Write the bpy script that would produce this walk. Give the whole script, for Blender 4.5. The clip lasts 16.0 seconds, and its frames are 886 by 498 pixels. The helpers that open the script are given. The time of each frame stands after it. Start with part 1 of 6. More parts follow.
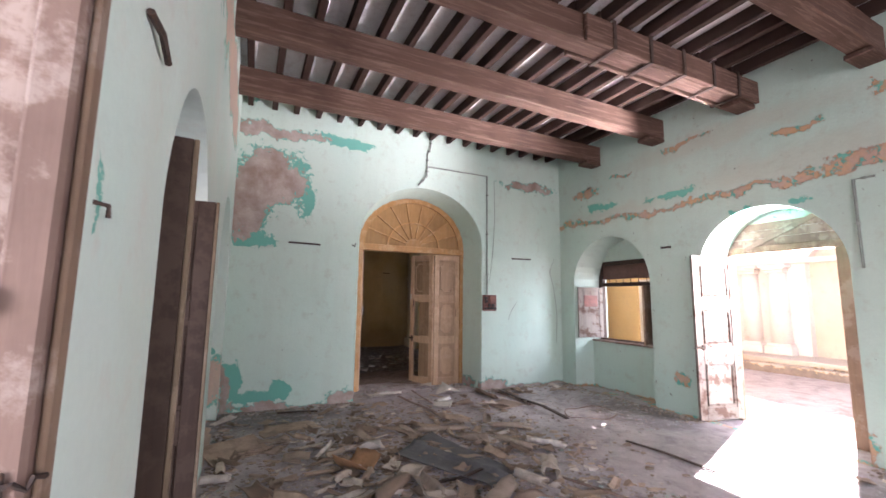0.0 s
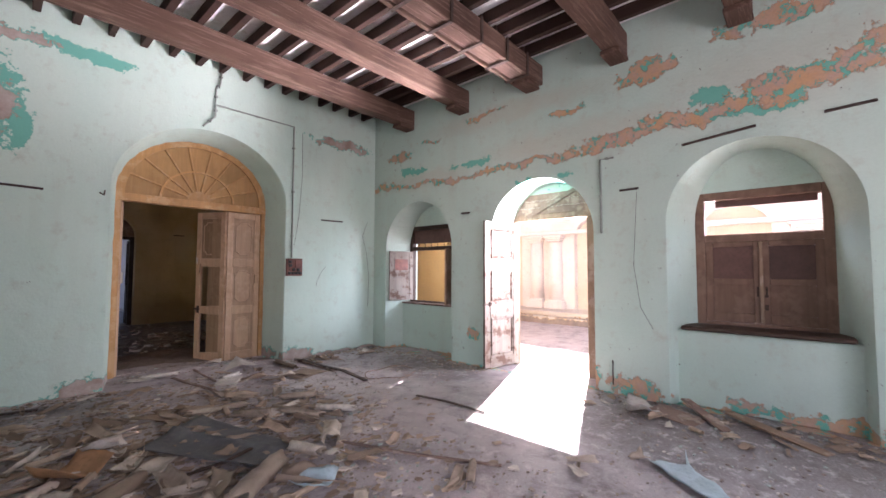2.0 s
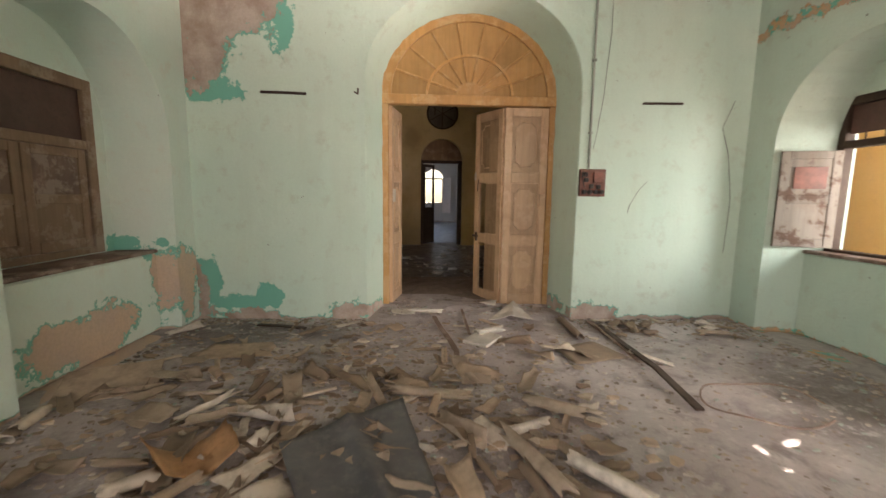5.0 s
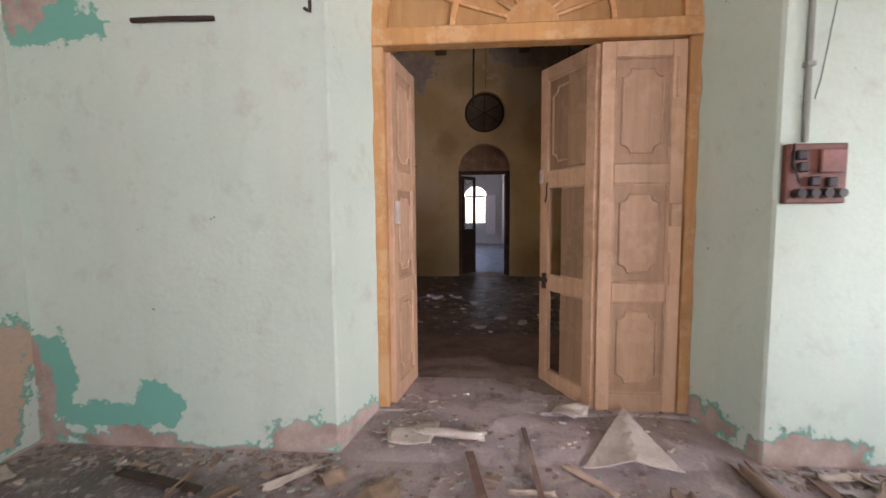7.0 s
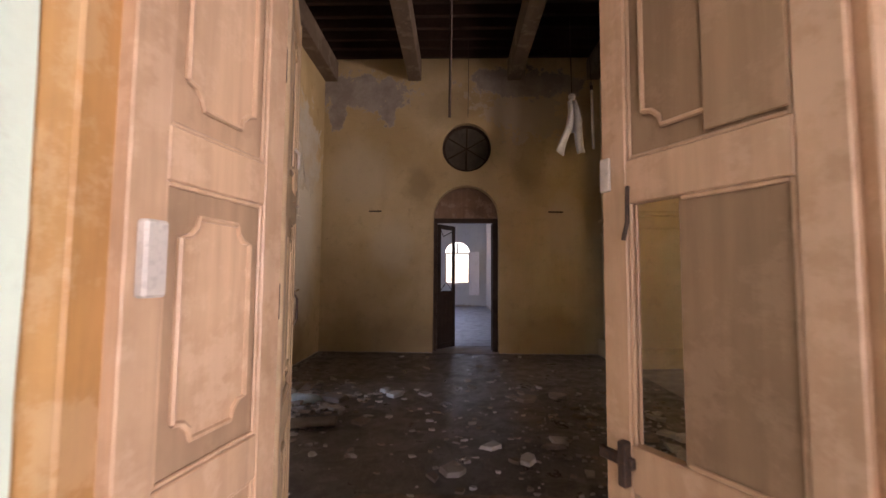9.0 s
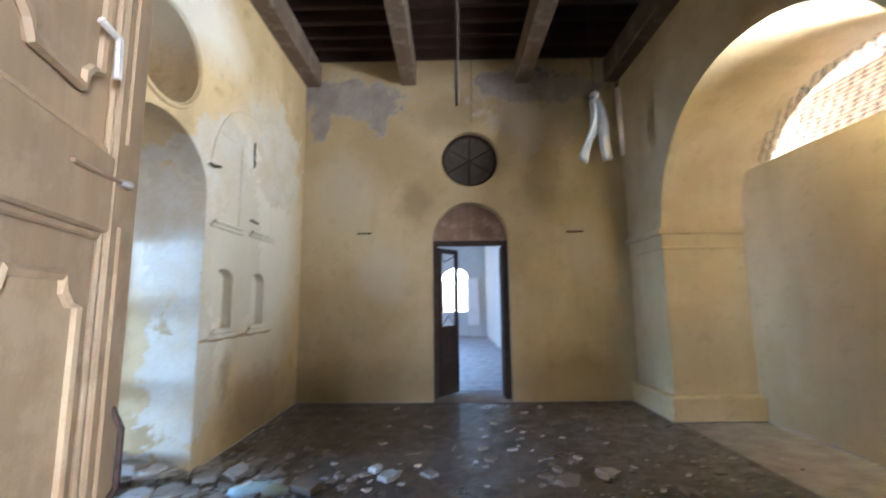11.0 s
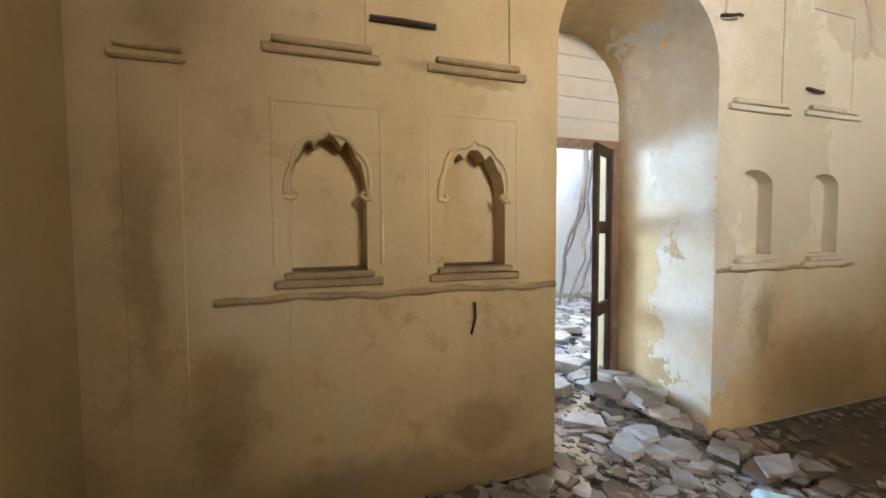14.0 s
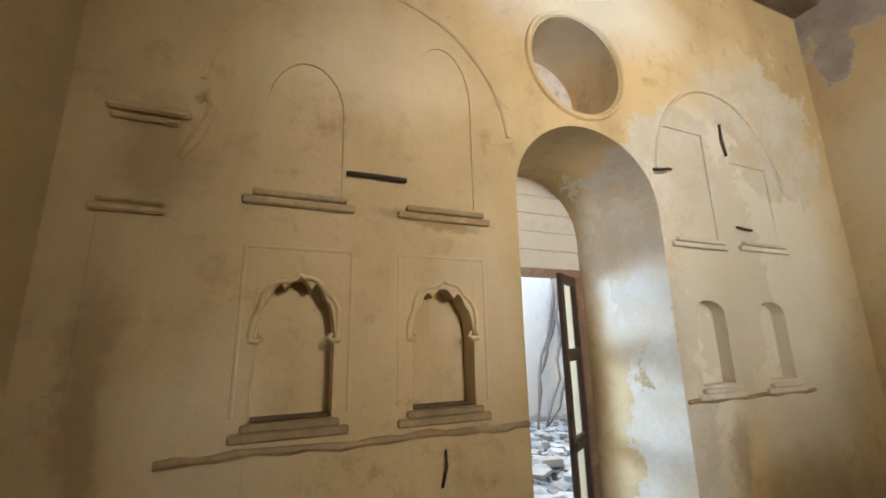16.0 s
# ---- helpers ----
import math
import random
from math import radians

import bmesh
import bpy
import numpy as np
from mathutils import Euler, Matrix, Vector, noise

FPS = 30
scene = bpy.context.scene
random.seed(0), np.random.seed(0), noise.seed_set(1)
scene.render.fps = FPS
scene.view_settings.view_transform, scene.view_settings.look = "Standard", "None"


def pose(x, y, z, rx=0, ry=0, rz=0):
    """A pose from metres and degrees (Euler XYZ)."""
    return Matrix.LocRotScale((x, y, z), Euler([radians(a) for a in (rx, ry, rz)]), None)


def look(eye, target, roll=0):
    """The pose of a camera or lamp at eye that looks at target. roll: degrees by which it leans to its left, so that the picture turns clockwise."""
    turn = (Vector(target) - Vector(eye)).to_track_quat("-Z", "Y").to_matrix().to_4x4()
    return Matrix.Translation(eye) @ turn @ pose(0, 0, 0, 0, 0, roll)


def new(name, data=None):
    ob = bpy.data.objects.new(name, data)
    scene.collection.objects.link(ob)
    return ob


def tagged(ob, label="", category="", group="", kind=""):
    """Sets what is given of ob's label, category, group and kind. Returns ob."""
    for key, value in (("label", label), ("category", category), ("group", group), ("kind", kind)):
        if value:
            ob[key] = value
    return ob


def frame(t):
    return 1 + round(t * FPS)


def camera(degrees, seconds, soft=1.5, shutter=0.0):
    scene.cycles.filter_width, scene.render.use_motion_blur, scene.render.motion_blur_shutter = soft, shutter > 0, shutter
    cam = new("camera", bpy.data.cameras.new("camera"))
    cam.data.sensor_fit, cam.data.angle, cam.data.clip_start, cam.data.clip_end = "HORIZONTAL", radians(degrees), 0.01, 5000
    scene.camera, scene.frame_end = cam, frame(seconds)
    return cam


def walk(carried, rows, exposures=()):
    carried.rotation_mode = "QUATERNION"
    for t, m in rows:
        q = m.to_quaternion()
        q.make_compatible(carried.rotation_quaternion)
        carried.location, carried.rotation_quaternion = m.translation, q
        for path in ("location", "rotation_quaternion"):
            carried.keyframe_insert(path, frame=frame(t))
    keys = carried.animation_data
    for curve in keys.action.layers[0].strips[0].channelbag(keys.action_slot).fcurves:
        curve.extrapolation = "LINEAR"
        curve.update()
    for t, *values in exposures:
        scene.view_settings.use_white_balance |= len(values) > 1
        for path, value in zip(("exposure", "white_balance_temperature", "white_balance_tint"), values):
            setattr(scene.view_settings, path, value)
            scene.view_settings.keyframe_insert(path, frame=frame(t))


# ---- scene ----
# ---- camera and walk ----
cam = camera(94.9, 16.0, shutter=0.3)
PATH = [
    (0, (-0.106, -0.246, 1.631), (0.737, 1.55, 1.877), 0.8),
    (0.5, (-0.037, -0.255, 1.596), (0.946, 1.483, 1.721), 0.7),
    (1, (0.078, -0.325, 1.56), (1.303, 1.255, 1.59), 0.7),
    (1.5, (0.207, -0.363, 1.536), (1.686, 0.983, 1.504), 0.8),
    (2, (0.46, -0.231, 1.538), (1.948, 1.101, 1.641), 0.2),
    (2.5, (0.67, -0.058, 1.61), (2.022, 1.41, 1.74), -0.8),
    (3, (1.015, 0.162, 1.513), (2.24, 1.741, 1.442), -0.3),
    (3.5, (1.437, 0.463, 1.46), (2.438, 2.177, 1.215), 0.6),
    (4, (1.698, 0.863, 1.447), (2.309, 2.743, 1.148), 0.6),
    (4.2, (1.806, 1.017, 1.441), (2.269, 2.939, 1.137), 0.6),
    (6.3, (2.334, 3.416, 1.36), (2.246, 5.404, 1.165), 0.5),
    (6.5, (2.306, 3.627, 1.359), (2.206, 5.613, 1.148), 0.2),
    (7, (2.25, 4.163, 1.376), (2.112, 6.152, 1.218), -0.5),
    (7.5, (2.21, 4.684, 1.391), (2.119, 6.679, 1.278), -0.3),
    (8, (2.284, 5.26, 1.387), (2.218, 7.257, 1.291), 0.1),
    (8.5, (2.375, 5.794, 1.378), (2.29, 7.793, 1.381), 0.5),
    (10.8, (2.189, 7.195, 1.457), (2.33, 9.151, 1.85), -1.1),
    (11, (2.204, 7.295, 1.473), (2.178, 9.278, 1.728), -0.6),
    (11.5, (2.221, 7.474, 1.5), (1.565, 9.363, 1.55), -0.1),
    (12, (2.096, 7.677, 1.449), (1.023, 9.363, 1.37), -0.1),
    (12.5, (2.005, 7.99, 1.441), (0.585, 9.388, 1.268), -0.6),
    (13, (1.969, 8.296, 1.415), (0.314, 9.401, 1.212), -0.1),
    (13.5, (1.92, 8.423, 1.408), (0.111, 9.261, 1.236), 0.0),
    (14, (1.936, 8.417, 1.423), (0.041, 9.05, 1.325), -0.3),
    (14.5, (1.956, 8.391, 1.447), (0.027, 8.921, 1.444), -1.0),
    (15, (1.968, 8.377, 1.516), (0.039, 8.878, 1.686), -1.2),
    (15.5, (1.98, 8.406, 1.554), (0.096, 8.995, 1.877), -1.1),
    (16, (1.983, 8.421, 1.562), (0.18, 9.166, 2.002), -1.0),
]
EXPOSURES = [(0.0, 3.05, 6100, 25), (1.5, 2.75, 6100, 27), (2.5, 2.8, 6100, 27), (3.5, 2.82, 7100, 23), (4.2, 2.84, 8100, 12),
             (6.3, 3.40, 6550, 28), (8.0, 3.47, 7000, 32), (8.7, 3.62, 7100, 35), (10.8, 5.12, 5150, 9), (11.5, 5.12, 5400, 12), (12.2, 4.98, 5600, 13), (13.0, 5.05, 5850, 11), (14.5, 5.25, 6500, 12), (16.0, 5.03, 6400, 11)]
walk(cam, [(t, look(eye, target, roll)) for t, eye, target, roll in PATH], EXPOSURES)

# ---- world, sun, added fill lamps ----
SUN_DIR = Vector((2.6, 0.94, 2.33)).normalized()
world = bpy.data.worlds.new("world")
scene.world = world
world.use_nodes = True
_nt = world.node_tree
_sky = _nt.nodes.new("ShaderNodeTexSky")
_sky.sky_type = "NISHITA"
_sky.sun_disc = False
_sky.sun_elevation = math.asin(SUN_DIR.z)
_sky.sun_rotation = math.atan2(SUN_DIR.x, SUN_DIR.y)
_bg = _nt.nodes["Background"]
_bg.inputs[1].default_value = 0.05
_nt.links.new(_sky.outputs[0], _bg.inputs[0])


def sun_lamp():
    data = bpy.data.lights.new("sun", "SUN")
    data.energy, data.angle, data.color = 4.8, radians(0.6), (1.0, 0.94, 0.86)
    ob = new("sun", data)
    ob.matrix_world = look(SUN_DIR * 40, (0, 0, 0))


def sky_fill_lamp(name, at, towards, width, height, watts, colour, spread=180):
    """An area lamp added in or outside an opening, standing in for sky light."""
    data = bpy.data.lights.new(name, "AREA")
    data.shape, data.size, data.size_y, data.energy, data.color = "RECTANGLE", width, height, watts, colour
    data.spread = radians(spread)
    ob = new(name, data)
    ob.matrix_world = look(at, towards)
    return ob


sun_lamp()
# Fill lamp added in an unseen window behind the camera.
sky_fill_lamp("south_fill_light", (2.7, -3.9, 2.0), (2.4, 0.6, 3.4), 3.2, 1.8, 25, (1.0, 0.96, 0.96))
# Added low outside the door, aimed up to brighten the ceiling.
sky_fill_lamp("outer_door_light", (6.95, 1.72, 0.15), (4.0, 2.7, 4.7), 0.9, 0.9, 124, (1.0, 0.97, 0.95), 78)
sky_fill_lamp("outer_door_sky", (7.5, 0.85, 1.5), (1.0, 4.6, 1.7), 1.1, 1.6, 44, (0.97, 0.98, 1.0), 130)
# Added beyond the west doorway to brighten the litter.
sky_fill_lamp("west_door_light", (-3.2, -1.6, 1.9), (3.0, 2.6, 0.2), 1.2, 1.8, 24, (1.0, 0.96, 0.90))
sky_fill_lamp("small_window_light", (7.2, 4.45, 1.6), (4.6, 6.4, 0.9), 0.9, 1.2, 5, (0.86, 0.95, 1.0), 120)
sky_fill_lamp("shuttered_window_light", (7.0, 0.15, 3.0), (5.8, 0.1, 1.0), 0.9, 0.5, 9, (0.92, 0.96, 1.0), 140)
sky_fill_lamp("lunette_light", (5.96, 9.90, 3.42), (-0.07, 10.3, 5.3), 0.85, 0.55, 7.6, (1.0, 0.92, 0.80), 103)
sky_fill_lamp("ruin_arch_light", (-5.1, 8.75, 1.3), (-0.6, 11.0, 1.1), 1.0, 1.9, 15, (0.50, 0.72, 1.0))
# Added in a gap cut for it in the unseen ruin roof.
sky_fill_lamp("ruin_fill_light", (-4.3, 13.4, 4.6), (-4.9, 13.2, 0.0), 1.3, 1.8, 1.7, (0.36, 0.60, 1.0), 120)
# Added in an invented opening of the far room's west wall.
sky_fill_lamp("far_room_light", (-1.45, 17.0, 1.9), (3.5, 18.0, 0.6), 2.6, 2.0, 10, (0.42, 0.62, 1.0))


# ---- node helpers and materials ----
def mat_new(name):
    m = bpy.data.materials.new(name)
    m.use_nodes = True
    return m, m.node_tree, m.node_tree.nodes["Principled BSDF"]


class Nodes:
    """Short spellings for building a node tree."""

    def __init__(self, nt):
        self.nt = nt

    def add(self, kind, operation=""):
        n = self.nt.nodes.new(kind)
        if operation:
            n.operation = operation
        return n

    def link(self, a, b):
        self.nt.links.new(a, b)

    def put(self, socket, value):
        if hasattr(value, "is_output"):
            self.link(value, socket)
        else:
            socket.default_value = value

    def position(self):
        return self.add("ShaderNodeNewGeometry").outputs["Position"]

    def noise(self, scale, detail=5.0, rough=0.55, vector=None, distortion=0.0):
        n = self.add("ShaderNodeTexNoise")
        n.inputs["Scale"].default_value = scale
        n.inputs["Detail"].default_value = detail
        n.inputs["Roughness"].default_value = rough
        n.inputs["Distortion"].default_value = distortion
        self.link(vector if vector is not None else self.position(), n.inputs["Vector"])
        return n.outputs["Fac"]

    def math(self, op, a, b=0.0, c=0.0, clamp=False):
        n = self.add("ShaderNodeMath", op)
        n.use_clamp = clamp
        for i, v in enumerate((a, b, c)):
            self.put(n.inputs[i], v)
        return n.outputs[0]

    def ramp(self, fac, lo, hi, a=0.0, b=1.0):
        n = self.add("ShaderNodeMapRange")
        for i, v in enumerate((fac, lo, hi, a, b)):
            self.put(n.inputs[i], v)
        return n.outputs[0]

    def mix(self, fac, a, b, blend="MIX"):
        n = self.add("ShaderNodeMix")
        n.data_type, n.blend_type = "RGBA", blend
        self.put(n.inputs[0], fac)
        for i, v in ((6, a), (7, b)):
            self.put(n.inputs[i], (*v, 1.0) if isinstance(v, tuple) and len(v) == 3 else v)
        return n.outputs[2]

    def bump(self, height, strength, distance=0.01):
        n = self.add("ShaderNodeBump")
        n.inputs["Strength"].default_value = strength
        n.inputs["Distance"].default_value = distance
        self.link(height, n.inputs["Height"])
        return n.outputs["Normal"]

    def warped(self):
        """Positions pushed about by noise, for ragged rims."""
        tex = self.add("ShaderNodeTexNoise")
        tex.inputs["Scale"].default_value, tex.inputs["Detail"].default_value, tex.inputs["Roughness"].default_value = 2.6, 9.0, 0.68
        self.link(self.position(), tex.inputs["Vector"])
        mad = self.add("ShaderNodeVectorMath", "MULTIPLY_ADD")
        self.link(tex.outputs["Color"], mad.inputs[0])
        mad.inputs[1].default_value = (0.5, 0.5, 0.5)
        mad.inputs[2].default_value = (-0.25, -0.25, -0.25)
        total = self.add("ShaderNodeVectorMath", "ADD")
        self.link(mad.outputs[0], total.inputs[0])
        self.link(self.position(), total.inputs[1])
        return total.outputs[0]

    def blob(self, centre, radii, where=None):
        """1 at the centre, 0 at the rim of an ellipsoid, negative outside."""
        sub = self.add("ShaderNodeVectorMath", "SUBTRACT")
        self.link(where or self.position(), sub.inputs[0])
        sub.inputs[1].default_value = centre
        div = self.add("ShaderNodeVectorMath", operation="DIVIDE")
        self.link(sub.outputs[0], div.inputs[0])
        div.inputs[1].default_value = radii
        length = self.add("ShaderNodeVectorMath", operation="LENGTH")
        self.link(div.outputs[0], length.inputs[0])
        return self.math("SUBTRACT", 1.0, length.outputs["Value"])

    def blobs(self, items):
        total, where = None, self.warped()
        for centre, radii in items:
            b = self.blob(centre, radii, where)
            total = b if total is None else self.math("MAXIMUM", total, b)
        return total


def plaster(name, base, base2, ring, under, under2, peel_spots, ring_spots, foot=0.16, top=9.0, loose=0.66, bump=0.5, stain=(0.35, 0.27, 0.2), stain_amount=0.35, soft=(), pits=0.765, islands=0.0, rim=0.12):
    """Painted lime plaster: brushy paint, older paint at the rims of peeled places, bare plaster inside them."""
    m, nt, bsdf = mat_new(name)
    n = Nodes(nt)
    sep = n.add("ShaderNodeSeparateXYZ")
    n.link(n.position(), sep.inputs[0])
    z = sep.outputs[2]
    big, mid, fine = n.noise(0.7, 4), n.noise(2.6, 9, 0.62), n.noise(38, 4, 0.6)
    coat = n.mix(n.ramp(big, 0.35, 0.65), base, base2)
    coat = n.mix(n.math("MULTIPLY", n.ramp(n.noise(5.5, 7, 0.7), 0.55, 0.75), stain_amount), coat, stain)
    streak = n.add("ShaderNodeMapping")
    n.link(n.position(), streak.inputs[0])
    streak.inputs["Scale"].default_value = (2.2, 2.2, 0.35)
    coat = n.mix(n.math("MULTIPLY", n.ramp(n.noise(1.0, 6, 0.6, streak.outputs[0]), 0.5, 0.75), stain_amount), coat, tuple(0.6 * (a + b) / 1.1 for a, b in zip(base, stain)))
    coat = n.mix(n.math("MULTIPLY", n.ramp(fine, 0.35, 0.7), 0.12), coat, tuple(0.7 * c for c in base))
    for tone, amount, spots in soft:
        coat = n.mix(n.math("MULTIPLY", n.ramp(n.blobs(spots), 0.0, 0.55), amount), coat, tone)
    wob = n.math("MULTIPLY", n.math("SUBTRACT", mid, 0.5), 2.0)
    wob2 = n.math("MULTIPLY", n.math("SUBTRACT", n.noise(11, 7, 0.7), 0.5), 1.3)
    peel = n.math("MAXIMUM", n.ramp(z, 0.0, 2.0 * foot, 0.45, -1.4), n.ramp(z, top - 0.8, top, -1.4, 0.3))
    if peel_spots:
        peel = n.math("MAXIMUM", peel, n.blobs(peel_spots))
    peel = n.math("ADD", n.math("ADD", n.math("MAXIMUM", peel, n.ramp(n.noise(1.1, 5, 0.6), loose, loose + 0.1, -1.0, 0.15)), wob), wob2)
    old = n.math("ADD", peel, rim)
    if islands:
        peel = n.math("SUBTRACT", peel, n.ramp(n.noise(8, 8, 0.72), 0.50, 0.60, 0.0, islands))
    if ring_spots:
        old = n.math("MAXIMUM", old, n.math("ADD", n.math("ADD", n.blobs(ring_spots), wob), wob2))
    bare = n.mix(n.ramp(n.noise(3.3, 7, 0.65), 0.38, 0.62), under, under2)
    bare = n.mix(n.math("MULTIPLY", n.ramp(fine, 0.4, 0.65), 0.2), bare, tuple(0.55 * c for c in under))
    peel_mask, old_mask = n.ramp(peel, 0.1, 0.14), n.ramp(old, 0.1, 0.14)
    col = n.mix(peel_mask, n.mix(n.math("MULTIPLY", old_mask, 0.85), coat, ring), bare)
    speck = n.ramp(n.noise(17, 3, 0.5), pits, pits + 0.025)
    col = n.mix(n.math("MULTIPLY", speck, 0.7), col, (0.12, 0.10, 0.08))
    n.link(col, bsdf.inputs["Base Color"])
    bsdf.inputs["Roughness"].default_value = 0.78
    relief = n.math("ADD", n.math("MULTIPLY", peel_mask, -0.7), n.math("MULTIPLY", old_mask, -0.25))
    relief = n.math("ADD", relief, n.math("ADD", n.math("MULTIPLY", n.noise(3.1, 4), 1.3), n.math("MULTIPLY", fine, 0.28)))
    n.link(n.bump(relief, bump, 0.012), bsdf.inputs["Normal"])
    return m


def wood(name, base, dark, rough=0.65, scale=1.0, along="z", worn=None, worn_amount=0.5, bump=0.35):
    """Painted or bare timber: streaks along the grain, grime, worn places."""
    m, nt, bsdf = mat_new(name)
    n = Nodes(nt)
    tc = n.add("ShaderNodeTexCoord").outputs["Object"]
    mp = n.add("ShaderNodeMapping")
    n.link(tc, mp.inputs[0])
    squash = {"x": (0.06, 1, 1), "y": (1, 0.06, 1), "z": (1, 1, 0.06)}[along]
    mp.inputs["Scale"].default_value = tuple(22 * scale * s for s in squash)
    info = n.add("ShaderNodeObjectInfo").outputs["Random"]
    grain = n.noise(1.0, 6, 0.6, mp.outputs[0], 0.4)
    blot = n.noise(2.4 * scale, 6, 0.6, tc)
    col = n.mix(n.ramp(grain, 0.35, 0.7), base, tuple(0.78 * c for c in base))
    col = n.mix(n.math("MULTIPLY", n.ramp(blot, 0.48, 0.72), 0.75), col, dark)
    if worn:
        col = n.mix(n.math("MULTIPLY", n.ramp(n.noise(5.0 * scale, 9, 0.7, mp.outputs[0] if along == "x" else tc), 0.51, 0.58), worn_amount), col, worn)
    hsv = n.add("ShaderNodeHueSaturation")
    n.link(n.ramp(info, 0, 1, 0.86, 1.1), hsv.inputs["Value"])
    n.link(col, hsv.inputs["Color"])
    n.link(hsv.outputs[0], bsdf.inputs["Base Color"])
    n.link(n.ramp(blot, 0.3, 0.7, rough - 0.12, rough + 0.1), bsdf.inputs["Roughness"])
    bsdf.inputs["Specular IOR Level"].default_value = 0.5 if rough < 0.6 else 0.22
    n.link(n.bump(n.math("ADD", grain, n.math("MULTIPLY", blot, 0.6)), bump, 0.006), bsdf.inputs["Normal"])
    return m


def plain(name, base, rough=0.6, metal=0.0, vary=0.25, scale=8.0, bump=0.25, dirt=None, spread=0.25):
    """Small things: a base colour with mottling, dirt and a shade of its own for each object."""
    m, nt, bsdf = mat_new(name)
    n = Nodes(nt)
    tc = n.add("ShaderNodeTexCoord").outputs["Object"]
    a, b = n.noise(scale, 6, 0.6, tc), n.noise(scale * 6, 4, 0.6, tc)
    col = n.mix(n.ramp(a, 0.35, 0.65), base, tuple(c * (1 - vary) for c in base))
    col = n.mix(n.math("MULTIPLY", n.ramp(b, 0.5, 0.72), 0.5), col, dirt or tuple(c * 0.5 for c in base))
    hsv = n.add("ShaderNodeHueSaturation")
    n.link(n.ramp(n.add("ShaderNodeObjectInfo").outputs["Random"], 0, 1, 1 - spread, 1 + spread), hsv.inputs["Value"])
    n.link(col, hsv.inputs["Color"])
    n.link(hsv.outputs[0], bsdf.inputs["Base Color"])
    bsdf.inputs["Roughness"].default_value, bsdf.inputs["Metallic"].default_value = rough, metal
    n.link(n.bump(n.math("ADD", a, n.math("MULTIPLY", b, 0.5)), bump, 0.006), bsdf.inputs["Normal"])
    return m


def scraps(name, tones, rough=0.85):
    """Paper, card or rubble in several tones, one per object or loose piece."""
    m, nt, bsdf = mat_new(name)
    n = Nodes(nt)
    rnd = n.math("FRACT", n.math("ADD", n.add("ShaderNodeObjectInfo").outputs["Random"], n.add("ShaderNodeNewGeometry").outputs["Random Per Island"]))
    cr = n.add("ShaderNodeValToRGB")
    cr.color_ramp.interpolation = "CONSTANT"
    while len(cr.color_ramp.elements) < len(tones):
        cr.color_ramp.elements.new(0.5)
    for i, t in enumerate(tones):
        cr.color_ramp.elements[i].position = i / len(tones)
        cr.color_ramp.elements[i].color = (*t, 1)
    n.link(rnd, cr.inputs[0])
    a = n.noise(9, 6, 0.65)
    col = n.mix(n.math("MULTIPLY", n.ramp(a, 0.42, 0.68), 0.55), cr.outputs[0], (0.17, 0.13, 0.10))
    n.link(col, bsdf.inputs["Base Color"])
    bsdf.inputs["Roughness"].default_value = rough
    n.link(n.bump(n.math("ADD", a, n.noise(60, 3)), 0.3, 0.004), bsdf.inputs["Normal"])
    return m


def ground(name, base, base2, stain, dust, rough=0.8, bump=0.5, scale=1.0, grime=()):
    m, nt, bsdf = mat_new(name)
    n = Nodes(nt)
    big, mid, fine = n.noise(0.9 * scale, 5), n.noise(4.5 * scale, 8, 0.66, None, 0.6), n.noise(45 * scale, 5, 0.7)
    col = n.mix(n.ramp(big, 0.36, 0.64), base, base2)
    if grime:
        col = n.mix(n.math("MULTIPLY", n.ramp(n.blobs(grime), 0.0, 0.4), 0.75), col, tuple(0.62 * c for c in stain))
    col = n.mix(n.math("MULTIPLY", n.ramp(mid, 0.5, 0.68), 0.7), col, stain)
    col = n.mix(n.math("MULTIPLY", n.ramp(n.noise(7 * scale, 8, 0.72), 0.54, 0.62), 0.55), col, dust)
    col = n.mix(n.math("MULTIPLY", n.ramp(fine, 0.55, 0.72), 0.6), col, dust)
    col = n.mix(n.math("MULTIPLY", n.ramp(fine, 0.42, 0.3), 0.5), col, tuple(0.4 * c for c in stain))
    n.link(col, bsdf.inputs["Base Color"])
    n.link(n.ramp(mid, 0.35, 0.65, rough - 0.25, rough + 0.1), bsdf.inputs["Roughness"])
    n.link(n.bump(n.math("ADD", mid, n.math("MULTIPLY", fine, 0.8)), bump, 0.012), bsdf.inputs["Normal"])
    return m


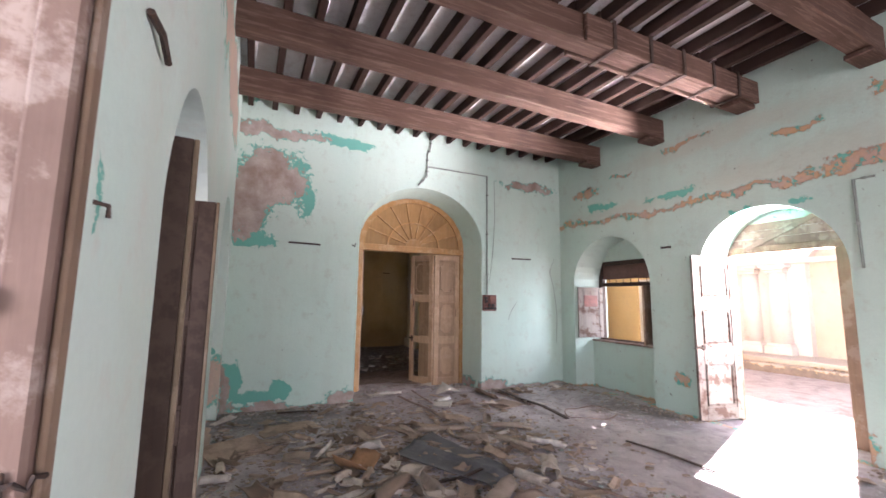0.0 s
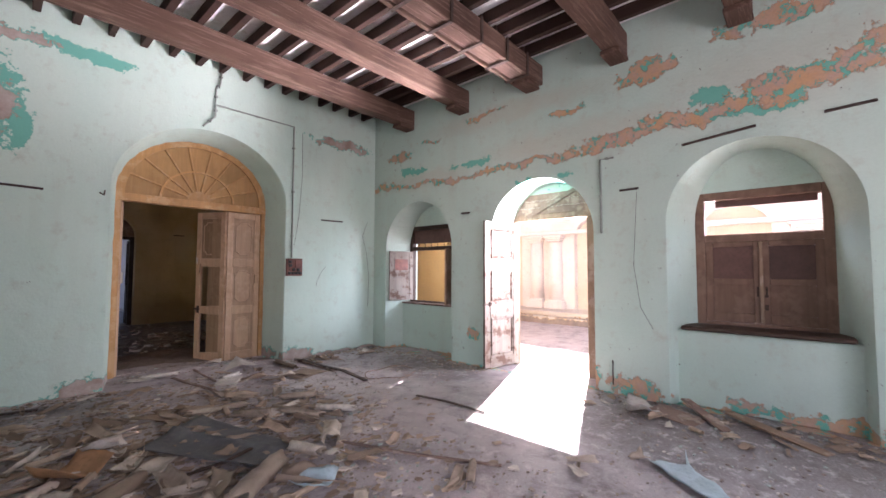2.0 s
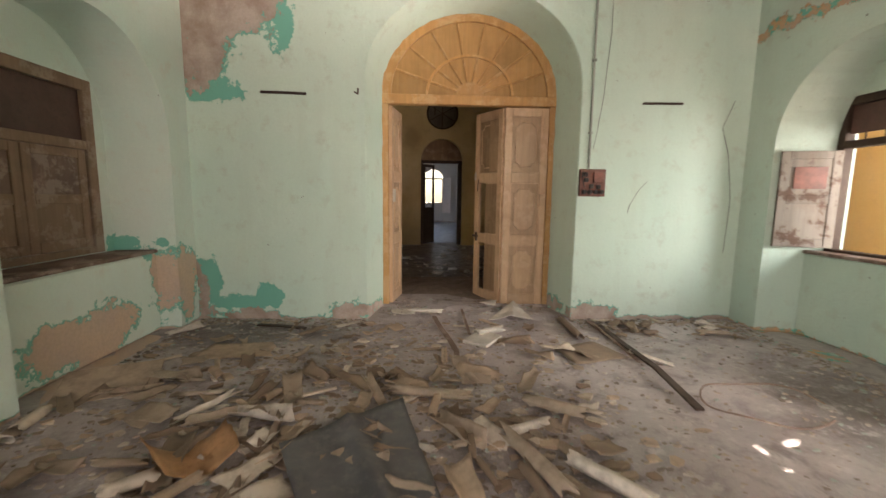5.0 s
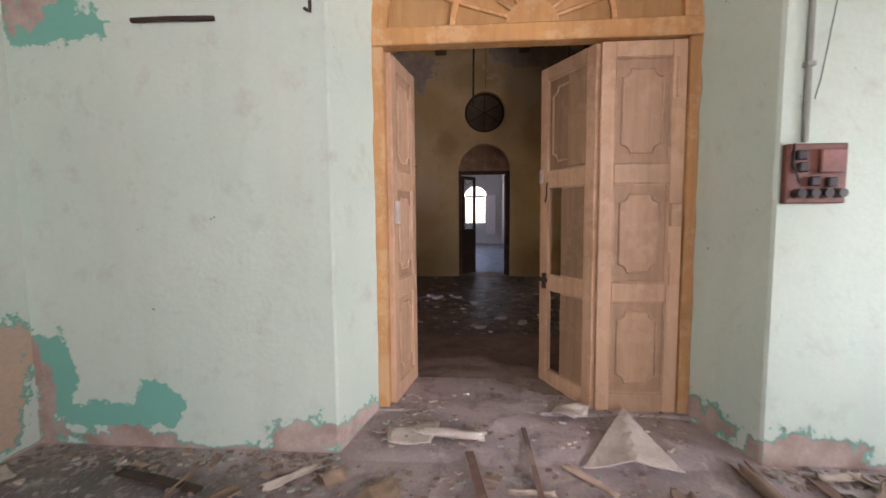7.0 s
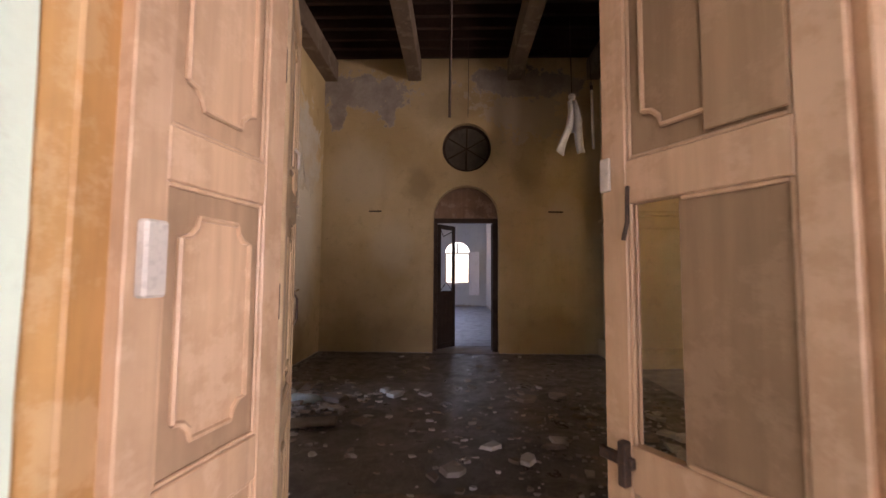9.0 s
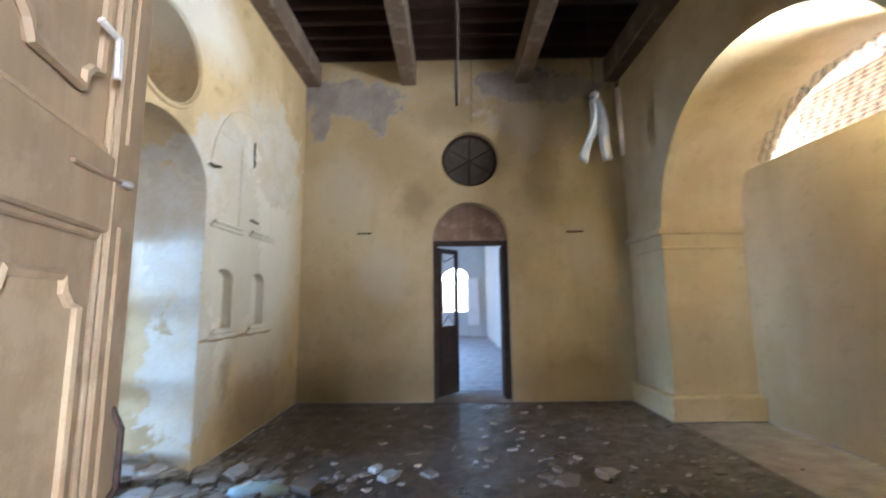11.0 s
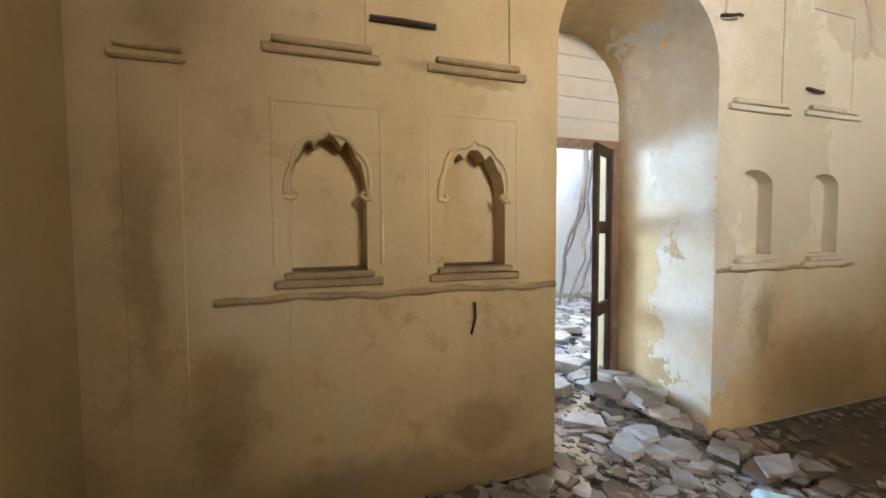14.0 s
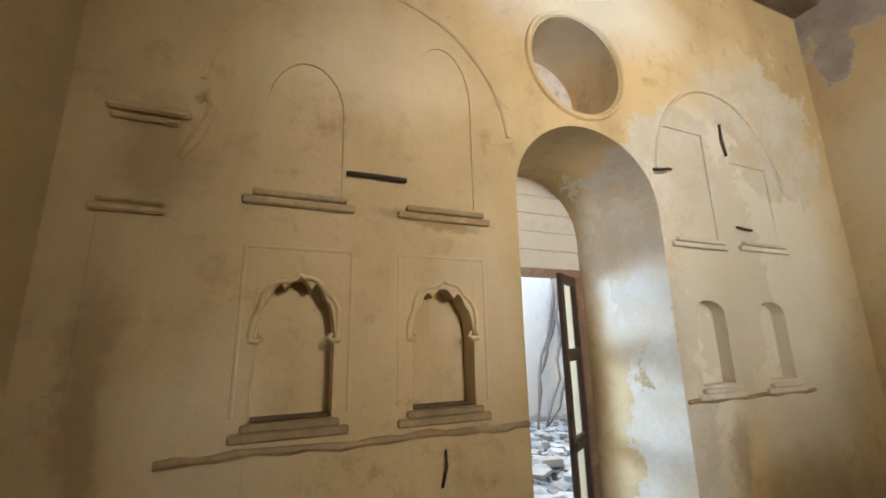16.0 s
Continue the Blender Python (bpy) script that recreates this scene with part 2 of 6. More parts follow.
MINT, MINT2 = (0.53, 0.68, 0.59), (0.60, 0.71, 0.62)
TEAL = (0.09, 0.42, 0.33)
M_mint_a = plaster("mint_plaster_inner", MINT, MINT2, TEAL, (0.52, 0.43, 0.38), (0.33, 0.23, 0.18),
                   [((0.05, 6.4, 3.42), (0.60, 1, 0.52)), ((-0.3, 6.4, 2.95), (0.36, 1, 0.45)), ((-0.38, 6.4, 0.25), (0.10, 1, 0.35)), ((0.0, 6.4, 4.2), (1.0, 1, 0.10)),
                    ((4.9, 6.4, 3.95), (0.7, 1, 0.10)), ((3.6, 7.0, 0.1), (0.2, 1.3, 0.14)), ((4.1, 6.4, 0.08), (0.3, 1, 0.14)), ((1.3, 6.4, 0.08), (0.4, 1, 0.12)), ((0.15, 6.4, 0.02), (0.5, 1, 0.10))],
                   [((-0.27, 6.4, 0.45), (0.15, 1, 0.32)), ((0.05, 6.4, 0.19), (0.34, 1, 0.11)), ((0.42, 6.4, 0.27), (0.14, 1, 0.12)), ((0.62, 6.4, 3.15), (0.12, 1, 0.34)), ((-0.1, 6.4, 2.5), (0.34, 1, 0.14)), ((1.2, 6.4, 4.25), (0.5, 1, 0.14)), ((0.45, 6.4, 3.75), (0.2, 1, 0.12))], foot=0.07, top=4.95, loose=0.95, pits=0.745, bump=0.65)
M_mint_r = plaster("mint_plaster_outer", (0.47, 0.60, 0.52), (0.53, 0.63, 0.55), TEAL, (0.50, 0.35, 0.27), (0.58, 0.34, 0.18),
                   [((5.74, y, 3.10 + 0.019 * (y - 4) ** 2), (1.2, 0.75, w)) for y, w in ((6.0, 0.07), (5.1, 0.045), (4.2, 0.05), (3.3, 0.055), (2.4, 0.06), (1.5, 0.08), (0.6, 0.11), (-0.3, 0.17), (-1.2, 0.26))] +
                   [((5.74, 1.2, 3.98), (1, 0.35, 0.14)), ((5.74, 2.2, 3.75), (1, 0.4, 0.05)), ((5.74, 3.6, 4.05), (1, 0.4, 0.05)), ((5.74, 4.8, 3.9), (1, 0.3, 0.04)), ((5.74, 0.0, 4.15), (1, 0.6, 0.12)), ((5.74, 3.85, 0.5), (1, 0.17, 0.14)), ((5.74, 1.35, 0.10), (1, 0.45, 0.15)), ((5.9, -0.2, 0.06), (1, 0.9, 0.10)), ((5.74, 5.6, 3.72), (1, 0.5, 0.09)), ((5.74, 1.95, 0.15), (1, 0.15, 0.3))],
                   [((5.74, 3.9, 3.3), (1, 0.5, 0.07)), ((5.74, 5.3, 3.4), (1, 0.35, 0.08)), ((5.74, 0.2, 3.25), (1, 0.5, 0.06)), ((6.0, 2.6, 2.86), (0.3, 0.45, 0.08)), ((5.74, 0.5, 3.5), (1, 0.25, 0.1))], foot=0.07, top=5.3, loose=0.93, bump=0.9, pits=0.725, islands=1.0, rim=-0.12,
                   soft=[((0.50, 0.44, 0.35), 0.35, [((5.74, -0.5, 3.6), (1, 1.7, 0.55)), ((5.74, 2.0, 3.35), (1, 2.0, 0.28)), ((5.74, 5.0, 3.2), (1, 1.5, 0.22)), ((5.74, 3.2, 4.0), (1, 2.0, 0.2))])])
# Paler copy of the mint: light from the outer door put into colour.
M_mint_l = plaster("mint_plaster_west", (0.60, 0.74, 0.66), (0.68, 0.75, 0.68), TEAL, (0.56, 0.42, 0.34), (0.62, 0.45, 0.33),
                   [((-0.41, 4.4, 3.9), (1, 1.6, 0.4)), ((-0.41, 6.2, 0.45), (1, 0.22, 0.42)), ((-0.6, 5.2, 0.25), (1, 0.6, 0.22))],
                   [((-0.41, 5.95, 0.85), (1, 0.12, 0.14)), ((-0.41, 3.2, 3.9), (1, 0.5, 0.16)), ((-0.41, 0.80, 1.85), (1, 0.02, 0.07))], foot=0.05, top=5.0, loose=0.95, stain=(0.60, 0.47, 0.38))
OCHRE, OCHRE2 = (0.50, 0.38, 0.20), (0.66, 0.54, 0.33)
M_ochre_l = plaster("ochre_plaster_west", OCHRE, (0.68, 0.52, 0.28), (0.62, 0.57, 0.46), (0.66, 0.62, 0.54), (0.60, 0.52, 0.38),
                    [((-0.2, 11.0, 0.9), (0.30, 0.32, 0.75)), ((-0.45, 11.05, 2.35), (0.5, 0.3, 0.5)), ((-0.25, 11.05, 1.75), (0.2, 0.3, 0.25)), ((-0.07, 11.3, 2.9), (1, 0.5, 0.5)), ((-0.07, 12.6, 3.4), (1, 0.7, 0.7))],
                    [((-0.07, 11.6, 2.2), (1, 0.7, 1.2))], foot=0.03, top=5.7, loose=0.97, bump=0.5, stain=(0.33, 0.22, 0.10), stain_amount=0.78,
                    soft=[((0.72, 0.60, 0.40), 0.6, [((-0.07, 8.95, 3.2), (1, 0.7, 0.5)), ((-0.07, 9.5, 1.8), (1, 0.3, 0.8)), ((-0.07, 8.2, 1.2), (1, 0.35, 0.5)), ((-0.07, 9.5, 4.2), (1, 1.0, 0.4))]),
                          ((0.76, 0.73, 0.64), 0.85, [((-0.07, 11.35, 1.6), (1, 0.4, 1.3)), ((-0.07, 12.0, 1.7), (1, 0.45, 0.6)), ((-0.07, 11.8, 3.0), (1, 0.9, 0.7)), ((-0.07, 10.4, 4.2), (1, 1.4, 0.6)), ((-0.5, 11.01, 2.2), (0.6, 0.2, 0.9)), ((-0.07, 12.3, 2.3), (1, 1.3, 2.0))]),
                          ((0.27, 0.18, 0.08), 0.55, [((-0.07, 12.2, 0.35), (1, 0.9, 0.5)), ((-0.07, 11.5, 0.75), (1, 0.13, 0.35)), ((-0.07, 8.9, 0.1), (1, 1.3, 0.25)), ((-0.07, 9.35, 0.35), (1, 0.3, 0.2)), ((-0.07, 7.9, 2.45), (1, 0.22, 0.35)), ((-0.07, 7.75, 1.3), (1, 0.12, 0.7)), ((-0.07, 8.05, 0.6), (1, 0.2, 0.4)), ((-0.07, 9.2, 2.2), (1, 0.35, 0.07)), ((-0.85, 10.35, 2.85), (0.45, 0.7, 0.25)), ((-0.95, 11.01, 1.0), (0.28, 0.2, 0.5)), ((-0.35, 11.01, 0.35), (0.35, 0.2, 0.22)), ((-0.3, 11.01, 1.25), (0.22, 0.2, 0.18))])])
M_ochre = plaster("ochre_plaster", OCHRE, OCHRE2, (0.5, 0.43, 0.32), (0.42, 0.38, 0.34), (0.30, 0.26, 0.23),
                  [((0.6, 13.49, 4.75), (1.0, 1, 0.35)), ((1.1, 13.49, 4.35), (0.16, 1, 0.35)), ((0.2, 13.49, 4.3), (0.14, 1, 0.3)), ((3.6, 13.49, 4.9), (1.2, 1, 0.3))],
                  [((3.6, 13.49, 4.3), (0.8, 1, 0.5))], foot=0.03, top=5.8, loose=0.97, bump=0.5, stain=(0.33, 0.26, 0.15), stain_amount=0.6,
                  soft=[((0.26, 0.19, 0.10), 0.5, [((1.0, 13.49, 0.2), (1.8, 1, 0.5)), ((4.0, 13.49, 0.3), (1.0, 1, 0.6)), ((2.3, 13.49, 4.5), (0.9, 1, 0.5)), ((3.7, 13.49, 3.4), (0.4, 1, 0.9)), ((1.7, 13.49, 3.0), (0.3, 1, 0.5))]),
                        ((0.62, 0.54, 0.40), 0.6, [((0.6, 13.49, 3.2), (0.7, 1, 0.8)), ((1.2, 13.49, 1.9), (0.5, 1, 0.6)), ((4.3, 13.49, 2.3), (0.4, 1, 0.7))])])
M_pale = plaster("pale_plaster", (0.62, 0.60, 0.56), (0.68, 0.64, 0.56), (0.5, 0.45, 0.36), (0.45, 0.38, 0.30), (0.36, 0.31, 0.27), [], [], foot=0.15, loose=0.68)
M_yellow = plaster("yellow_plaster", (0.58, 0.38, 0.15), (0.60, 0.43, 0.20), (0.7, 0.62, 0.5), (0.62, 0.55, 0.5), (0.5, 0.42, 0.36), [], [], foot=0.2, loose=0.75)
M_cream = plaster("cream_plaster", (0.52, 0.46, 0.37), (0.57, 0.52, 0.45), (0.5, 0.36, 0.20), (0.32, 0.26, 0.22), (0.2, 0.17, 0.15), [], [], foot=0.2, loose=0.70)
M_facade = plaster("whitewashed_facade", (0.74, 0.67, 0.62), (0.80, 0.74, 0.70), (0.62, 0.46, 0.26), (0.46, 0.36, 0.30), (0.25, 0.21, 0.19), [], [], foot=0.35, loose=0.70)
M_facade_field = plaster("pale_yellow_field", (0.66, 0.56, 0.44), (0.72, 0.63, 0.53), (0.72, 0.66, 0.58), (0.5, 0.42, 0.36), (0.3, 0.25, 0.22), [], [], foot=0.3, loose=0.72)
M_beam = wood("beam_timber", (0.125, 0.070, 0.050), (0.055, 0.030, 0.022), 0.75, 0.5, "x", (0.25, 0.165, 0.125), 0.4, 0.7)
M_beam_y = wood("beam_timber_grey", (0.17, 0.125, 0.09), (0.08, 0.06, 0.045), 0.8, 0.5, "y", (0.28, 0.23, 0.18), 0.5, 0.6)
M_joist = wood("joist_timber", (0.05, 0.027, 0.020), (0.025, 0.014, 0.011), 0.8, 0.8, "y")
M_tan = wood("tan_painted_wood", (0.57, 0.375, 0.235), (0.36, 0.22, 0.125), 0.42, 1.0, "z", (0.66, 0.46, 0.32), 0.35, 0.25)
# Yellower copy of the tan: the inner room's warm light put into colour.
M_tan_inner = wood("inner_light_tan_paint", (0.60, 0.42, 0.245), (0.40, 0.27, 0.15), 0.55, 0.8, "z", (0.68, 0.51, 0.32), 0.45, 0.3)
# Darker tan for the sunk panels round the raised fields.
M_tan_sunk = wood("darker_tan_paint", (0.44, 0.285, 0.175), (0.27, 0.165, 0.095), 0.5, 1.0, "z", (0.52, 0.35, 0.22), 0.35, 0.25)
M_tan_bare = wood("bare_panel_wood", (0.36, 0.235, 0.14), (0.22, 0.14, 0.085), 0.6, 1.0, "z", (0.46, 0.31, 0.2), 0.35, 0.3)
M_ochrewood = wood("ochre_painted_wood", (0.54, 0.285, 0.10), (0.34, 0.17, 0.06), 0.55, 1.0, "z", (0.66, 0.47, 0.28), 0.35, 0.25)
M_fanwood = wood("faded_ochre_boards", (0.49, 0.275, 0.11), (0.30, 0.165, 0.07), 0.6, 1.0, "z", (0.46, 0.28, 0.13), 0.4, 0.3)
M_whitewood = wood("white_peeling_wood", (0.27, 0.23, 0.195), (0.18, 0.125, 0.095), 0.7, 1.0, "z", (0.12, 0.07, 0.05), 0.95, 0.4)
M_darkwood = wood("dark_wood", (0.065, 0.040, 0.028), (0.042, 0.027, 0.020), 0.6, 1.0, "z", (0.11, 0.075, 0.055), 0.35)
M_brownwood = wood("brown_painted_wood", (0.22, 0.13, 0.09), (0.11, 0.065, 0.05), 0.6, 0.9, "z", (0.27, 0.17, 0.12), 0.5)
M_edgewood = wood("rubbed_edge_wood", (0.24, 0.175, 0.115), (0.12, 0.08, 0.055), 0.65, 1.2, "z", (0.36, 0.28, 0.2), 0.5)
M_midwood = wood("weathered_wood", (0.30, 0.20, 0.135), (0.16, 0.10, 0.07), 0.7, 0.8, "z", (0.42, 0.33, 0.27), 0.5)
M_greywood = wood("grey_wood", (0.25, 0.165, 0.13), (0.12, 0.08, 0.065), 0.75, 0.8, "z", (0.42, 0.34, 0.29), 0.6, 0.6)
M_redboard = plain("red_board", (0.125, 0.06, 0.045), 0.6, 0, 0.3, 5)
M_iron = plain("rusty_iron", (0.075, 0.05, 0.04), 0.7, 0.4, 0.4, 20, 0.4, (0.16, 0.07, 0.03))
M_conduit = plain("painted_conduit", (0.27, 0.30, 0.26), 0.6, 0, 0.2, 10, 0.2, (0.25, 0.25, 0.2))
M_meter = plain("meter_board", (0.23, 0.085, 0.06), 0.5, 0, 0.4, 14, 0.3, (0.08, 0.05, 0.04))
# Opaque grey mottling stands in for reflections on the round window's glass.
M_greypane = plain("mottled_grey_pane", (0.17, 0.15, 0.125), 0.35, 0, 0.45, 4, 0.2, (0.07, 0.06, 0.05))
M_black = plain("black_fitting", (0.03, 0.025, 0.022), 0.4)
M_whiteplastic = plain("old_white_fitting", (0.62, 0.56, 0.50), 0.5, 0, 0.2, 9)
M_tarp = plain("grey_tarp", (0.145, 0.14, 0.14), 0.75, 0, 0.35, 3.5, 0.5, (0.20, 0.18, 0.16))
M_card = scraps("card_scraps", [(0.48, 0.35, 0.25), (0.60, 0.50, 0.40), (0.32, 0.23, 0.16), (0.70, 0.62, 0.54), (0.44, 0.34, 0.26), (0.24, 0.165, 0.115), (0.52, 0.385, 0.285), (0.38, 0.29, 0.22), (0.28, 0.20, 0.14)])
M_chip = scraps("small_scraps", [(0.42, 0.34, 0.27), (0.58, 0.51, 0.45), (0.27, 0.21, 0.17), (0.22, 0.175, 0.15), (0.48, 0.39, 0.32), (0.33, 0.26, 0.21), (0.25, 0.195, 0.165), (0.38, 0.44, 0.40)])
M_rubble = scraps("rubble_pieces", [(0.46, 0.45, 0.43), (0.38, 0.34, 0.30), (0.55, 0.54, 0.53), (0.29, 0.25, 0.21), (0.42, 0.41, 0.40), (0.20, 0.16, 0.13)])
M_bluepaper = plain("pale_blue_paper", (0.50, 0.62, 0.66), 0.7, 0, 0.2, 6)
M_palepaper = plain("pale_old_paper", (0.64, 0.58, 0.51), 0.85, 0, 0.2, 7, 0.3, (0.34, 0.27, 0.21), 0.12)
M_orange_card = plain("orange_card", (0.50, 0.27, 0.13), 0.8, 0, 0.3, 6)
M_cloth = plain("white_cloth", (0.46, 0.46, 0.45), 0.9, 0, 0.15, 6)
M_floor = ground("dusty_concrete", (0.33, 0.28, 0.275), (0.46, 0.395, 0.39), (0.15, 0.12, 0.115), (0.60, 0.53, 0.52), 0.56, grime=[((4.9, 0.4, 0), (1.2, 1.6, 1)), ((5.5, 0.3, 0), (0.6, 1.5, 1)), ((5.2, 4.2, 0), (0.7, 1.2, 1)), ((0.4, 5.9, 0), (1.2, 0.5, 1)), ((0.3, 2.6, 0), (0.7, 1.2, 1))])
M_floor2 = ground("dusty_stone_floor", (0.095, 0.078, 0.07), (0.13, 0.11, 0.10), (0.06, 0.048, 0.042), (0.22, 0.195, 0.18), 0.5)
M_floor3 = ground("pale_floor", (0.34, 0.34, 0.36), (0.40, 0.40, 0.41), (0.22, 0.21, 0.21), (0.5, 0.49, 0.48), 0.6)
M_yard = ground("yard_earth", (0.42, 0.36, 0.33), (0.50, 0.44, 0.41), (0.24, 0.2, 0.19), (0.58, 0.53, 0.5), 0.9, 0.6, 0.6)
M_ceil = ground("ceiling_boards", (0.80, 0.78, 0.77), (0.84, 0.82, 0.81), (0.58, 0.50, 0.47), (0.80, 0.78, 0.76), 0.85, 0.4, 1.2)
M_ceil2 = ground("ceiling_boards_grey", (0.60, 0.55, 0.50), (0.68, 0.63, 0.58), (0.34, 0.28, 0.24), (0.66, 0.62, 0.58), 0.85, 0.4, 1.2)
M_grime = plain("grimy_plaster", (0.52, 0.385, 0.205), 0.85, 0, 0.45, 3, 0.5, (0.26, 0.175, 0.085), 0.06)
M_dust = plain("brown_dust", (0.16, 0.105, 0.06), 0.95, 0, 0.3, 9, 0.5)
M_soil = ground("trodden_soil", (0.20, 0.15, 0.12), (0.26, 0.20, 0.165), (0.12, 0.09, 0.07), (0.34, 0.27, 0.23), 0.85, 0.8, 1.4)
M_root = plain("dry_root", (0.26, 0.21, 0.17), 0.9, 0, 0.3, 8)


def brick_material():
    m, nt, bsdf = mat_new("pale_brick")
    n = Nodes(nt)
    sep = n.add("ShaderNodeSeparateXYZ")
    n.link(n.position(), sep.inputs[0])
    flat = n.add("ShaderNodeCombineXYZ")
    n.link(sep.outputs[1], flat.inputs[0])
    n.link(sep.outputs[2], flat.inputs[1])
    tex = n.add("ShaderNodeTexBrick")
    n.link(flat.outputs[0], tex.inputs["Vector"])
    for key, value in (("Color1", (0.30, 0.19, 0.11, 1)), ("Color2", (0.40, 0.28, 0.17, 1)), ("Mortar", (0.15, 0.10, 0.07, 1)), ("Scale", 1.0), ("Mortar Size", 0.012), ("Brick Width", 0.22), ("Row Height", 0.075)):
        tex.inputs[key].default_value = value
    n.link(n.mix(n.math("MULTIPLY", n.ramp(n.noise(3.0, 6, 0.65), 0.45, 0.65), 0.4), tex.outputs["Color"], (0.46, 0.38, 0.29)), bsdf.inputs["Base Color"])
    bsdf.inputs["Roughness"].default_value = 0.9
    n.link(n.bump(tex.outputs["Fac"], 0.5, -0.01), bsdf.inputs["Normal"])
    return m


M_brick = brick_material()


# ---- mesh helpers ----
def mesh_object(name, bm, material, smooth=False):
    me = bpy.data.meshes.new(name)
    bmesh.ops.recalc_face_normals(bm, faces=bm.faces)
    bm.to_mesh(me)
    bm.free()
    for m in material if isinstance(material, (list, tuple)) else [material]:
        me.materials.append(m)
    if smooth:
        me.polygons.foreach_set("use_smooth", [True] * len(me.polygons))
    return new(name, me)


def part(name, bm, material, parent, label="", smooth=False):
    ob = mesh_object(name, bm, material, smooth)
    ob.parent = parent
    if label:
        ob["label"] = label
    return ob


def base(name, at, label, category, turn=0.0, group="", kind=""):
    """An Empty at a thing's base, for its parts."""
    ob = new(name)
    ob.matrix_basis = pose(*at, 0, 0, turn)
    return tagged(ob, label, category, group, kind)


def single(name, bm, material, label, category, group="", kind="", smooth=False, at=None):
    ob = mesh_object(name, bm, material, smooth)
    if at is not None:
        ob.matrix_basis = at
    return tagged(ob, label, category, group, kind)


def box(bm, x0, y0, z0, x1, y1, z1, bevel=0.0):
    r = bmesh.ops.create_cube(bm, size=1.0, matrix=Matrix.Translation(((x0 + x1) / 2, (y0 + y1) / 2, (z0 + z1) / 2)) @ Matrix.Diagonal((abs(x1 - x0), abs(y1 - y0), abs(z1 - z0), 1)))
    if bevel:
        edges = list({e for v in r["verts"] for e in v.link_edges})
        bmesh.ops.bevel(bm, geom=edges, offset=bevel, segments=1, affect="EDGES")
    return bm


def boxes(*items, bevel=0.004):
    bm = bmesh.new()
    for it in items:
        box(bm, *it, bevel=bevel)
    return bm


def tube(points, radius, sides=8, caps=True):
    """A round rod along a line of points."""
    bm = bmesh.new()
    pts = [Vector(p) for p in points]
    rings = []
    for i, p in enumerate(pts):
        d = (pts[min(i + 1, len(pts) - 1)] - pts[max(i - 1, 0)]).normalized()
        a = d.orthogonal().normalized() if i == 0 else (rings[-1][1] - d * rings[-1][1].dot(d)).normalized()
        b = d.cross(a)
        r = radius[i] if isinstance(radius, (list, tuple)) else radius
        rings.append(([bm.verts.new(p + r * (math.cos(2 * math.pi * k / sides) * a + math.sin(2 * math.pi * k / sides) * b)) for k in range(sides)], a))
    for (r0, _), (r1, _) in zip(rings, rings[1:]):
        for k in range(sides):
            bm.faces.new((r0[k], r0[(k + 1) % sides], r1[(k + 1) % sides], r1[k]))
    if caps:
        bm.faces.new(rings[0][0][::-1])
        bm.faces.new(rings[-1][0])
    return bm


class Hole:
    """An opening or niche in a wall: u range, floor and head as functions of u, its depth (None: through), and how its width narrows to the back."""

    def __init__(self, u0, u1, lo, hi, depth=None, steps=1, splay=1.0):
        self.u0, self.u1, self.depth, self.splay = u0, u1, depth, splay
        self.lo = lo if callable(lo) else (lambda u, v=lo: v)
        self.hi = hi if callable(hi) else (lambda u, v=hi: v)
        self.us = [u0 + (u1 - u0) * (0.5 - 0.5 * math.cos(math.pi * k / steps)) for k in range(steps + 1)] if steps > 1 else [u0, u1]


def arch(u0, u1, z0, spring, rise=None, depth=None, steps=22, splay=1.0):
    c, r = (u0 + u1) / 2, (u1 - u0) / 2
    h = r if rise is None else rise
    return Hole(u0, u1, z0, lambda u: spring + h * math.sqrt(max(0.0, 1 - ((u - c) / r) ** 2)), depth, steps, splay)


def rect(u0, u1, z0, z1, depth=None):
    return Hole(u0, u1, z0, z1, depth)


def circle(c, z, r, depth=None):
    return Hole(c - r, c + r, lambda u: z - math.sqrt(max(0.0, r * r - (u - c) ** 2)), lambda u: z + math.sqrt(max(0.0, r * r - (u - c) ** 2)), depth, 26)


def cusped(u0, u1, z0, spring, apex, depth):
    """A niche with a lobed, pointed head."""
    c, r = (u0 + u1) / 2, (u1 - u0) / 2

    def head(u):
        s = abs(u - c) / r
        lobe = 0.042 * abs(math.sin(math.pi * (2.4 * s + 0.2)))
        nib = 0.022 * max(0.0, 1 - s / 0.14)
        return spring + (apex - spring - 0.03) * max(0.0, 1 - s ** 2.7) ** 0.45 + lobe * (1 - s ** 6) + nib - 0.01

    return Hole(u0, u1, z0, head, depth, 36)


